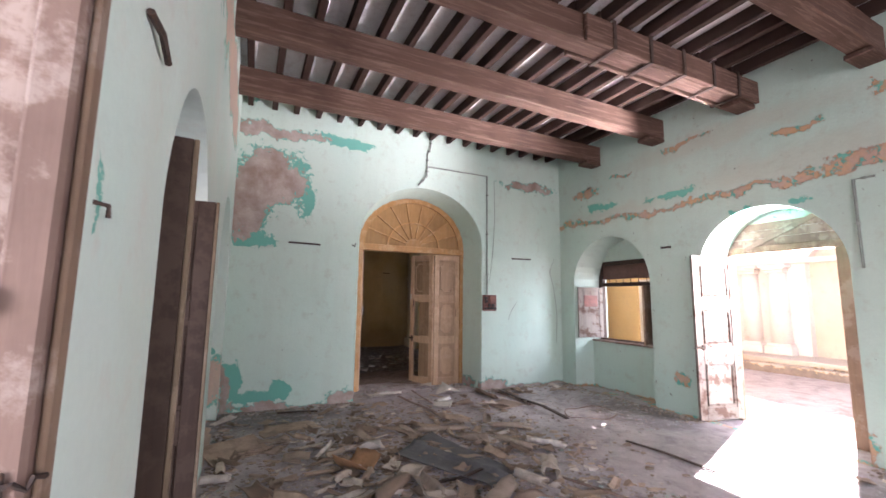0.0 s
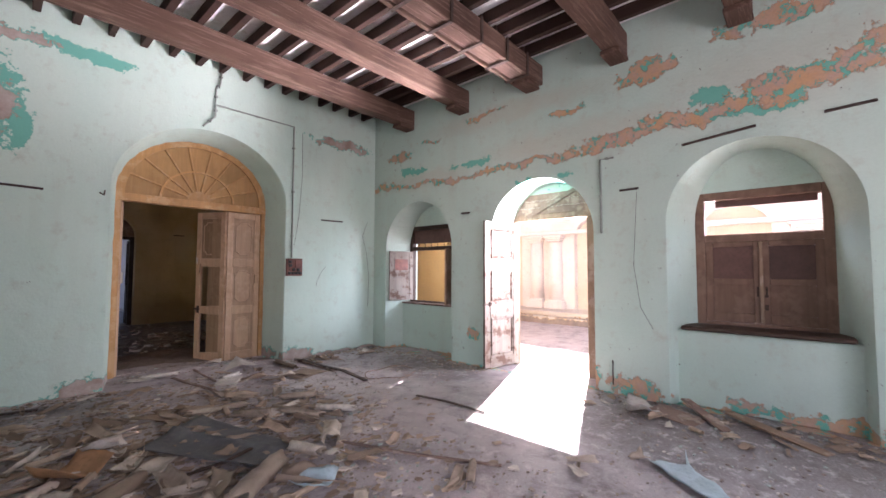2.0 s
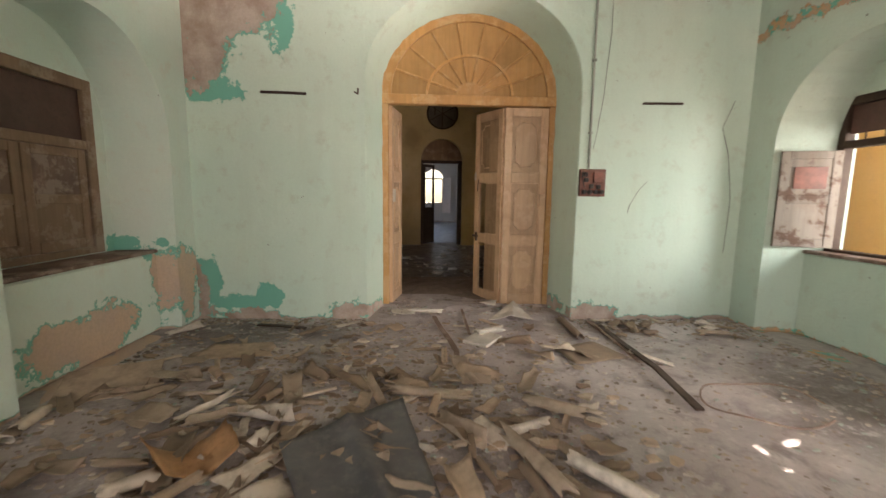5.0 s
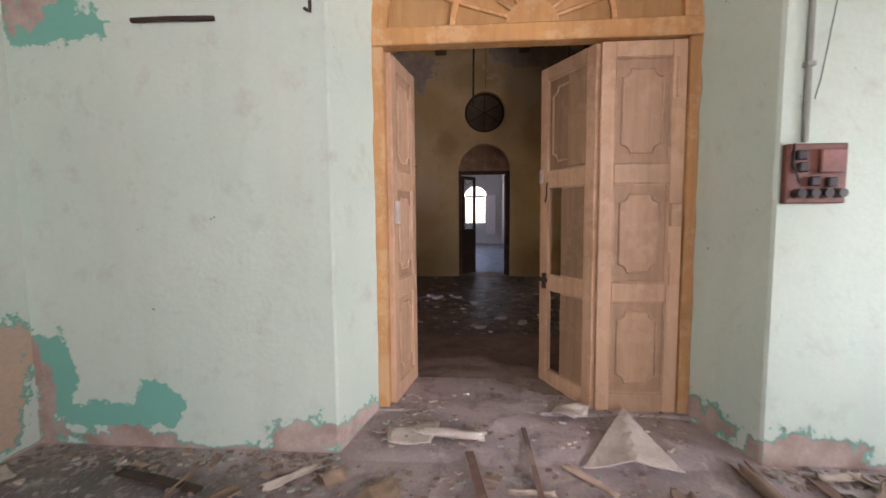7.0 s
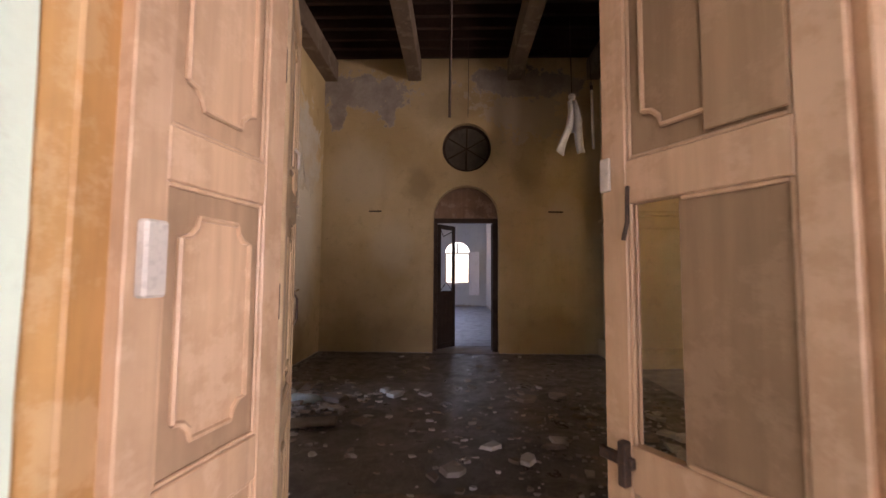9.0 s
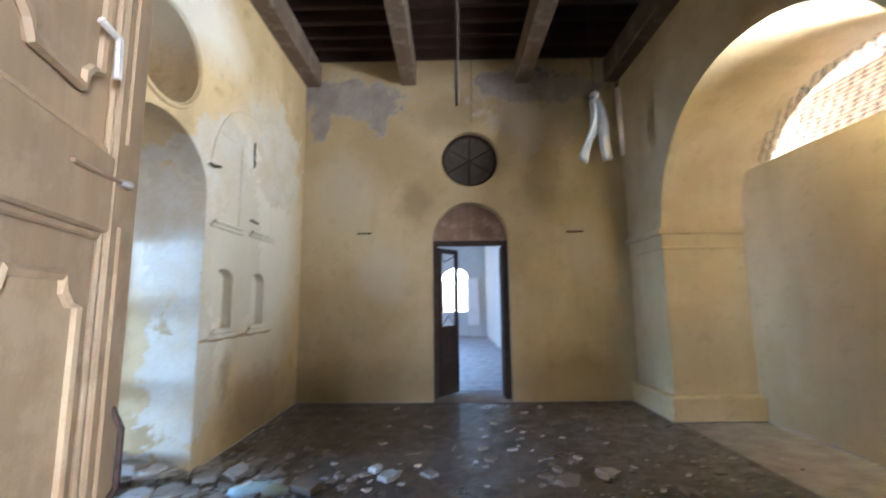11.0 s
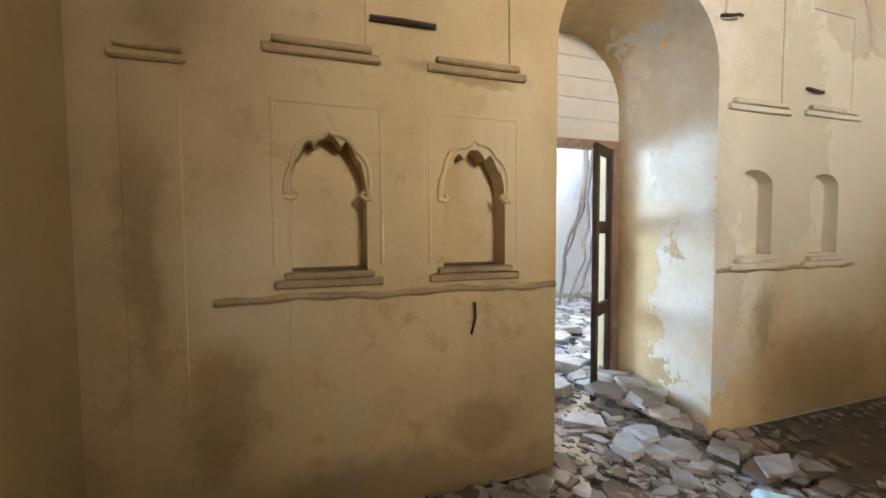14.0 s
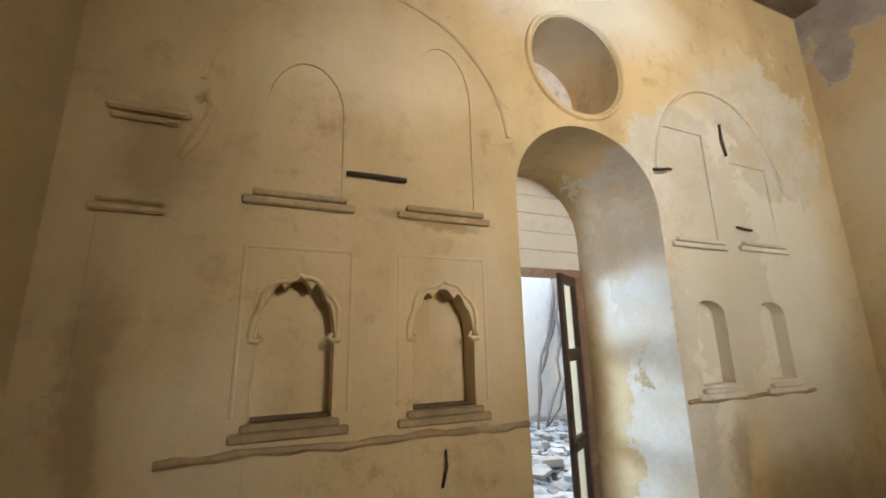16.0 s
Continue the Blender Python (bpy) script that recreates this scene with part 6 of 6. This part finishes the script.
lying("fallen_board", boxes((-0.30, -0.22, 0, 0.30, 0.22, 0.012), bevel=0.003), M_card, "tan board leaning by the window recess", "board", -0.15, 4.75, 25, 0.03, 9, smooth=False)
lying("plank", boxes((-0.05, -0.36, 0, 0.05, 0.36, 0.022), bevel=0.004), M_greywood, "pale broken plank against the wall base", "plank", 5.52, 0.62, -50, 0.03, 7, smooth=False, group="broken planks")
lying("plank", boxes((-0.06, -0.45, 0, 0.06, 0.45, 0.02), bevel=0.004), M_midwood, "brown broken plank against the wall base", "plank", 5.45, 0.05, -32, 0.02, 4, smooth=False, group="broken planks")
lying("plank", boxes((-0.16, -0.24, 0, 0.16, 0.24, 0.012), bevel=0.003), M_greywood, "short grey board on the floor", "plank", 5.35, 0.85, -15, 0.015, 5, smooth=False, group="broken planks")
lying("fan_scrap", sheet_mesh(25, 0.30, 0.34, 0.8, 0.04, 0.4), M_palepaper, "folded pale scrap below the wall", "scrap", 5.25, 1.15, 15)
def triangle_sheet():
    """A stiff three-cornered sheet, bent along its middle, with its rim raised off the floor."""
    bm = bmesh.new()
    corners = [Vector((-0.30, -0.20, 0.0)), Vector((0.22, -0.22, 0.0)), Vector((0.10, 0.34, 0.03))]
    n = 10
    rows = []
    for i in range(n + 1):
        row = []
        for j in range(n + 1 - i):
            a, b = i / n, j / n
            p = corners[0] * (1 - a - b) + corners[1] * b + corners[2] * a
            p.z += 0.045 * max(0.0, 1 - abs(p.x - 0.02 - 0.2 * p.y) * 4.5) + 0.012 * noise.noise(p * 9) + 0.012
            row.append(bm.verts.new(p))
        rows.append(row)
    for i in range(n):
        for j in range(n - i):
            bm.faces.new((rows[i][j], rows[i][j + 1], rows[i + 1][j]))
            if j < n - i - 1:
                bm.faces.new((rows[i][j + 1], rows[i + 1][j + 1], rows[i + 1][j]))
    ex = bmesh.ops.extrude_face_region(bm, geom=list(bm.faces))
    bmesh.ops.translate(bm, vec=(0, 0, 0.006), verts=[v for v in ex["geom"] if isinstance(v, bmesh.types.BMVert)])
    lying("triangle_sheet", bm, M_palepaper, "pale bent three-cornered sheet lying in the doorway", "sheet", 3.15, 6.50, 0, 0.012, smooth=False)


triangle_sheet()
lying("paper_pad", boxes((-0.13, -0.17, 0, 0.13, 0.17, 0.03), bevel=0.004), M_palepaper, "warped pad of old papers", "papers", 2.70, 5.66, -35, 0.01, smooth=False)


lying("card_roll", roll_mesh(11, 0.045, 0.34), M_palepaper, "pale crumpled roll beside the pad of papers", "card roll", 2.80, 5.88, -60, group="card rolls on the floor")
lying("crumpled_paper", sheet_mesh(27, 0.30, 0.22, 0.2, 0.02, 0.4), M_palepaper, "pale crumpled paper by the doorway", "paper", 1.88, 6.55, 10, 0.03)
lying("card_roll", roll_mesh(10, 0.035, 0.42), M_palepaper, "thin pale rolled paper by the doorway", "card roll", 2.12, 6.55, 82, 0.03, group="card rolls on the floor")
lying("triangle_sheet", sheet_mesh(28, 0.22, 0.2, 0.3, 0.03, 0.5), M_palepaper, "small bent pale sheet in the doorway", "sheet", 2.90, 6.86, 50, 0.04)
lying("pale_sheet", sheet_mesh(29, 0.5, 0.42, 0.05, 0.008, 0.3), M_card, "flat pale board on the floor", "sheet", 3.62, 5.35, 15)
lying("pale_sheet", sheet_mesh(30, 0.62, 0.36, 0.05, 0.008, 0.3), M_card, "flat pale board by the wall", "sheet", 0.45, 5.42, 4)


def strip(name, pts, w, h, material, label):
    """A long flat strip on the floor."""
    bm = bmesh.new()
    rows = []
    pts = [Vector(p) for p in pts]
    for i, p in enumerate(pts):
        d = (pts[min(i + 1, len(pts) - 1)] - pts[max(i - 1, 0)]).normalized()
        s = Vector((-d.y, d.x, 0)) * w / 2
        rows.append([bm.verts.new(p + s), bm.verts.new(p - s), bm.verts.new(p - s + Vector((0, 0, h))), bm.verts.new(p + s + Vector((0, 0, h)))])
    for a, b in zip(rows, rows[1:]):
        for k in range(4):
            bm.faces.new((a[k], a[(k + 1) % 4], b[(k + 1) % 4], b[k]))
    bm.faces.new(rows[0])
    bm.faces.new(rows[-1][::-1])
    return single(name, bm, material, label, "strip", "strips on the floor")


strip("floor_strip", [(4.05, 6.15, 0.01), (4.04, 5.6, 0.012), (4.0, 4.9, 0.05), (3.96, 4.3, 0.02)], 0.055, 0.018, M_darkwood, "long dark thin batten on the floor")
strip("floor_strip", [(4.0, 3.36, 0.008), (4.07, 2.95, 0.01), (4.08, 2.4, 0.01)], 0.035, 0.012, M_darkwood, "dark thin strip on the floor")
strip("floor_strip", [(4.0, 6.25, 0.01), (4.02, 5.55, 0.01), (4.0, 5.1, 0.012)], 0.07, 0.012, M_greywood, "pale batten on the floor")
strip("floor_strip", [(2.234, 6.41, 0.02), (2.29, 6.1, 0.010), (2.37, 5.7, 0.008), (2.422, 5.40, 0.006), (2.40, 5.0, 0.006)], 0.05, 0.010, M_greywood, "grey strip leading to the doorway")
strip("floor_strip", [(2.62, 2.9, 0.006), (2.85, 2.3, 0.008), (3.2, 1.6, 0.006)], 0.03, 0.012, M_greywood, "thin pale lath on the floor")
strip("floor_strip", [(1.5, 3.25, 0.006), (1.75, 3.2, 0.03), (2.0, 3.3, 0.03)], 0.03, 0.014, M_darkwood, "dark lath on the floor")
strip("floor_strip", [(0.344, 6.138, 0.006), (0.62, 6.08, 0.012), (0.879, 6.02, 0.006)], 0.05, 0.014, M_darkwood, "dark lath on the floor")
strip("floor_strip", [(2.577, 6.674, 0.03), (2.585, 6.3, 0.014), (2.589, 5.834, 0.006)], 0.028, 0.010, M_greywood, "thin pale lath leading to the doorway")
single("wire_hoop", tube([(4.48 + 0.42 * math.cos(a), 4.38 + 0.30 * math.sin(a), 0.02 + 0.03 * math.sin(a * 2) ** 2) for a in [2 * math.pi * k / 32 for k in range(28)]], 0.007, 5), M_greywood, "bent pale cane hoop lying on the floor", "hoop")


def scatter_scraps():
    """Card and paper scraps over the first room's floor."""
    meshes = []
    rng = random.Random(11)
    for k in range(18):
        w, l = rng.uniform(0.05, 0.17), rng.uniform(0.12, 0.36)
        bm = sheet_mesh(40 + k, w, l, rng.choice((0.04, 0.1, 0.2, 0.4, 0.8, 1.3)), rng.uniform(0.006, 0.026), rng.uniform(0.4, 0.9), 0.003, 8)
        me = bpy.data.meshes.new("scrap")
        bmesh.ops.recalc_face_normals(bm, faces=bm.faces)
        bm.to_mesh(me)
        bm.free()
        me.materials.append(M_card)
        me.polygons.foreach_set("use_smooth", [True] * len(me.polygons))
        meshes.append(me)
    for k in range(5):
        bm = roll_mesh(60 + k, rng.uniform(0.018, 0.045), rng.uniform(0.16, 0.34), rng.uniform(0.45, 0.8), 0.7)
        me = bpy.data.meshes.new("scrap")
        bmesh.ops.recalc_face_normals(bm, faces=bm.faces)
        bm.to_mesh(me)
        bm.free()
        me.materials.append(M_card)
        me.polygons.foreach_set("use_smooth", [True] * len(me.polygons))
        meshes.append(me)

    def put(x, y, size=1.0):
        ob = new("card_scrap", rng.choice(meshes))
        s = size * rng.uniform(0.7, 1.25)
        ob.matrix_basis = pose(x, y, 0.002 + rng.uniform(0, 0.012), rng.uniform(-5, 5), rng.uniform(-5, 5), rng.uniform(0, 360)) @ Matrix.Diagonal((s, s, s, 1))
        tagged(ob, "torn curled brown card scrap on the dusty floor", "scrap", "card scraps on the floor")

    made = 0
    while made < 215:
        x, y = rng.gauss(1.55, 1.25), rng.gauss(4.0, 1.35)
        if -0.3 < x < 4.2 and 0.9 < y < 6.3 and not (1.4 < x < 2.25 and 3.1 < y < 4.3 and rng.random() < 0.8) and not (x > 3.3 and y < 5.0):
            put(x, y, 1.15 if y < 5 else 0.9)
            made += 1
    for _ in range(28):
        put(rng.uniform(3.9, 5.5), rng.uniform(5.7, 6.3), 0.8)
    for _ in range(26):
        put(rng.uniform(4.9, 5.65), rng.uniform(-0.9, 1.7), 0.8)
    for _ in range(16):
        put(rng.uniform(1.2, 4.2), rng.uniform(-0.6, 1.6), 0.8)


scatter_scraps()


def chips(name, count, seed, spot, size, material, label, z=0.0, flat=0.35):
    """Small crumbs as one uncountable scatter."""
    rng = random.Random(seed)
    verts, faces = [], []
    while count:
        p = spot(rng)
        if p is None:
            continue
        count -= 1
        x, y = p
        r = size * rng.uniform(0.35, 1.5) ** 1.6
        n = rng.choice((4, 5, 5, 6))
        a0 = rng.uniform(0, 6.3)
        h = r * flat * rng.uniform(0.4, 1.4)
        tilt = rng.uniform(-0.35, 0.35) * r
        k0 = len(verts)
        for lev in (0, 1):
            for k in range(n):
                a = a0 + 2 * math.pi * k / n + 0.3 * math.sin(k * 2.3 + a0)
                rr = r * (0.7 + 0.5 * abs(math.sin(k * 1.9 + a0)))
                verts.append((x + rr * math.cos(a), y + rr * math.sin(a) * 0.7, z + lev * h + (tilt * math.cos(a) + abs(tilt)) * (0.6 if lev else 0)))
        faces.append(tuple(range(k0 + n, k0 + 2 * n)))
        for k in range(n):
            faces.append((k0 + k, k0 + (k + 1) % n, k0 + n + (k + 1) % n, k0 + n + k))
    me = bpy.data.meshes.new(name)
    me.from_pydata(verts, [], faces)
    me.materials.append(material)
    return tagged(new(name, me), label, "debris", "", "stuff")


def spot_room(rng):
    if rng.random() < 0.5:
        x, y = rng.gauss(1.7, 1.4), rng.gauss(3.6, 1.7)
    else:
        x, y = rng.uniform(-0.3, 5.6), rng.uniform(-1.5, 6.3)
    if 3.4 < x < 5.7 and 0.9 + 0.3 * (x - 3.4) < y < 3.5:
        return None
    return (x, y) if -0.38 < x < 5.7 and -2.0 < y < 6.37 else None


def spot_edges(rng):
    side = rng.random()
    d = abs(rng.gauss(0, 0.13))
    if side < 0.4:
        x, y = rng.uniform(-0.35, 5.65), 6.38 - d
        return None if 1.5 < x < 3.8 else (x, y)
    if side < 0.7:
        return (5.70 - d, rng.uniform(3.5, 6.3))
    if side < 0.85:
        return (5.70 - d, rng.uniform(-1.2, 1.8))
    return (-0.38 + d, rng.uniform(3.2, 6.3))


def spot_rubble(rng):
    x, y = rng.gauss(0.15, 0.55), rng.gauss(10.45, 0.45)
    if rng.random() < 0.05:
        x, y = rng.uniform(-0.05, 4.8), rng.uniform(8.6, 13.3)
    if x < -0.04 and not (9.8 < y < 10.98 and x > -1.2):
        return None
    return (x, y) if x < 4.9 and 7.6 < y < 13.4 else None


def spot_inner(rng):
    pick = rng.random()
    if pick < 0.35:
        return (rng.uniform(0.02, 4.9), 7.58 + abs(rng.gauss(0, 0.12)))
    if pick < 0.6:
        return (rng.gauss(3.7, 0.8), rng.gauss(9.9, 0.8))
    if pick < 0.8:
        return (-0.04 + abs(rng.gauss(0, 0.12)), rng.uniform(7.6, 9.8) if rng.random() < 0.6 else rng.uniform(11.0, 13.4))
    return (rng.gauss(2.3, 0.5), rng.gauss(7.5, 0.35))


def spot_ruin(rng):
    return (rng.uniform(-5.1, -0.95), rng.uniform(7.2, 15.6))


chips("floor_crumbs", 8500, 3, spot_room, 0.0125, M_chip, "small torn scraps and plaster crumbs on the floor", 0.0, 0.22)
def spot_heap(rng):
    x, y = rng.gauss(1.7, 1.1), rng.gauss(3.7, 1.3)
    return (x, y) if -0.3 < x < 4.0 and 1.2 < y < 6.3 else None


chips("paper_flakes", 1300, 12, spot_heap, 0.034, M_card, "torn flakes of paper and card trodden into the dust", 0.002, 0.10)
chips("wall_foot_crumbs", 2600, 4, spot_edges, 0.014, M_chip, "fallen plaster crumbs along the foot of the walls")
chips("rubble_crumbs", 1500, 5, spot_rubble, 0.024, M_rubble, "small plaster and brick crumbs on the floor")
chips("doorway_crumbs", 420, 10, lambda rng: (rng.uniform(1.62, 3.62), rng.uniform(6.42, 7.15)), 0.011, M_chip, "plaster crumbs and scraps on the dirty threshold", 0.034)
chips("inner_crumbs", 2600, 9, spot_inner, 0.016, M_rubble, "plaster crumbs and dust scattered over the dark floor")
chips("ruin_rubble", 1900, 6, spot_ruin, 0.085, M_rubble, "pale broken tile and plaster rubble", -0.02, 0.4)


def slab_mesh(seed):
    """A broken piece of tile, brick or plaster with uneven edges."""
    rng = random.Random(seed)
    bm = bmesh.new()
    n = rng.choice((4, 5, 6))
    h = rng.uniform(0.018, 0.05)
    a0 = rng.uniform(0, 6)
    low, top = [], []
    for k in range(n):
        a = a0 + 2 * math.pi * (k + rng.uniform(-0.25, 0.25)) / n
        r = rng.uniform(0.07, 0.13)
        low.append(bm.verts.new((r * math.cos(a) * 1.3, r * math.sin(a), 0)))
        top.append(bm.verts.new((r * math.cos(a) * 1.25, r * math.sin(a) * 0.96, h * rng.uniform(0.8, 1.1))))
    bm.faces.new(low[::-1])
    bm.faces.new(top)
    for k in range(n):
        bm.faces.new((low[k], low[(k + 1) % n], top[(k + 1) % n], top[k]))
    bmesh.ops.bevel(bm, geom=list(bm.edges), offset=0.004, segments=1, affect="EDGES")
    return bm


def rubble():
    rng = random.Random(21)
    meshes = []
    for k in range(14):
        bm = slab_mesh(80 + k)
        me = bpy.data.meshes.new("rubble_piece")
        bmesh.ops.recalc_face_normals(bm, faces=bm.faces)
        bm.to_mesh(me)
        bm.free()
        me.materials.append(M_rubble)
        meshes.append(me)

    def put(x, y, z, s):
        ob = new("rubble_piece", rng.choice(meshes))
        ob.matrix_basis = pose(x, y, z, rng.uniform(-9, 9), rng.uniform(-9, 9), rng.uniform(0, 360)) @ Matrix.Diagonal((s, s, s, 1))
        tagged(ob, "broken pale tile or plaster piece on the dusty floor", "rubble", "rubble pieces")

    made = 0
    while made < 150:
        p = spot_rubble(rng)
        if p:
            put(*p, 0.006, rng.choice((0.3, 0.4, 0.5, 0.6, 0.95)) * rng.uniform(0.85, 1.1))
            made += 1
    for k in range(26):
        t = k / 26
        put(-0.6 + rng.gauss(0, 0.2), 10.82 + rng.gauss(0, 0.08), 0.01 + 0.22 * rng.random() * (1 - t * 0.4), rng.uniform(0.8, 1.5))
    for k in range(12):
        put(rng.uniform(1.4, 4.6), rng.uniform(9.0, 12.5), 0.006, rng.uniform(0.3, 0.6))
    for k in range(46):
        put(min(4.8, rng.gauss(3.7, 0.75)), rng.gauss(9.8, 0.75), 0.006, rng.uniform(0.3, 0.9))
    for k in range(40):
        put(0.02 + abs(rng.gauss(0.05, 0.1)), rng.uniform(8.9, 9.8), 0.006, rng.uniform(0.35, 0.9))
    for k in range(24):
        put(rng.uniform(-0.1, 0.7), rng.gauss(11.1, 0.2), 0.006, rng.uniform(0.4, 1.0)) if k % 2 else put(rng.gauss(0.3, 0.3), rng.gauss(10.3, 0.4), 0.03, rng.uniform(0.7, 1.3))
    for k in range(70):
        put(rng.uniform(-4.0, -0.95), rng.uniform(9.3, 13.5), 0.02 + 0.06 * rng.random(), rng.uniform(0.9, 2.0))


rubble()
lying("plaster_slab", boxes((-0.26, -0.09, 0, 0.26, 0.09, 0.04), bevel=0.012), M_rubble, "long pale plaster slab on the floor", "slab", 1.02, 9.98, 12, 0.01, 0, smooth=False)
lying("fallen_brick", boxes((-0.12, -0.08, 0, 0.12, 0.08, 0.055), bevel=0.008), M_rubble, "loose pale brick on the floor", "brick", 1.05, 10.70, -20, 0.008, 0, smooth=False)


def bag():
    bm = bmesh.new()
    bmesh.ops.create_uvsphere(bm, u_segments=18, v_segments=12, radius=1.0)
    for v in bm.verts:
        k = 1 + 0.25 * noise.noise(v.co * 1.8 + Vector((3.3, 1.7, 5.1))) + 0.1 * noise.noise(v.co * 5.0 + Vector((1.2, 8.1, 0.4)))
        v.co = Vector((v.co.x * 0.22 * k, v.co.y * 0.085 * k, max(-0.02, v.co.z * 0.07 * k) + 0.02))
    lying("plastic_sack", bm, M_bluepaper, "crumpled pale blue plastic sack on the rubble", "sack", 0.70, 10.64, 8, 0.005)


bag()
for x, y, s in ((1.555, 11.06, 0.6), (1.674, 10.92, 0.8), (2.03, 10.98, 0.7)):
    ob = lying("white_stone", slab_mesh(120 + int(x * 10)), M_cloth, "small pale stone on the floor", "stone", x, y, 40 * x, 0.004, group="pale stones", smooth=False)
    ob.scale = (s, s, 1.4)


def roots():
    """Dry roots that climb the wall of the roofless court."""
    rng = random.Random(31)
    r = base("dry_roots", (-5.05, 14.3, 0), "dry grey roots hanging down the court wall", "roots")
    for k in range(6):
        x, y, z = rng.uniform(-0.2, 0.6), rng.uniform(-0.5, 0.3), rng.uniform(1.6, 3.6)
        pts = []
        for j in range(12):
            t = j / 11
            pts.append((x + 1.0 * t * t * rng.uniform(0.4, 0.8) + 0.06 * math.sin(7 * t + k), y - 1.6 * t * t * 0.6 + 0.05 * math.cos(5 * t + k), z * (1 - t) ** 0.8))
        part("root", tube(pts, [0.05 * (1 - 0.6 * j / 11) for j in range(12)], 6), M_root, r, "", True)


roots()


def soil_drift(x0, x1, y0, y1, height, label, material):
    """A low heap of trodden dirt that thins out to its rim."""
    bm = bmesh.new()
    nx, ny = int((x1 - x0) / 0.06), int((y1 - y0) / 0.06)
    grid = []
    for i in range(nx + 1):
        col = []
        for j in range(ny + 1):
            s, t = i / nx * 2 - 1, j / ny * 2 - 1
            p = Vector((x0 + (x1 - x0) * i / nx, y0 + (y1 - y0) * j / ny, 0))
            fall = max(0.0, 1 - s * s) ** 0.5 * max(0.0, 1 - t * t) ** 0.5
            fall *= 0.75 + 0.6 * noise.noise(p * 2.1) + 0.25 * noise.noise(p * 6.0)
            col.append(bm.verts.new((p.x, p.y, -0.012 + (height + 0.02) * fall + 0.006 * noise.noise(p * 17.0))))
        grid.append(col)
    for i in range(nx):
        for j in range(ny):
            bm.faces.new((grid[i][j], grid[i + 1][j], grid[i + 1][j + 1], grid[i][j + 1]))
    single("soil_drift", bm, material, label, "dirt", "", "stuff", True)


soil_drift(1.55, 3.75, 6.72, 8.9, 0.055, "trodden brown dirt heaped over the threshold", M_soil)
soil_drift(1.40, 3.90, 6.30, 7.35, 0.046, "pale dust and plaster dirt banked against the threshold", M_floor)
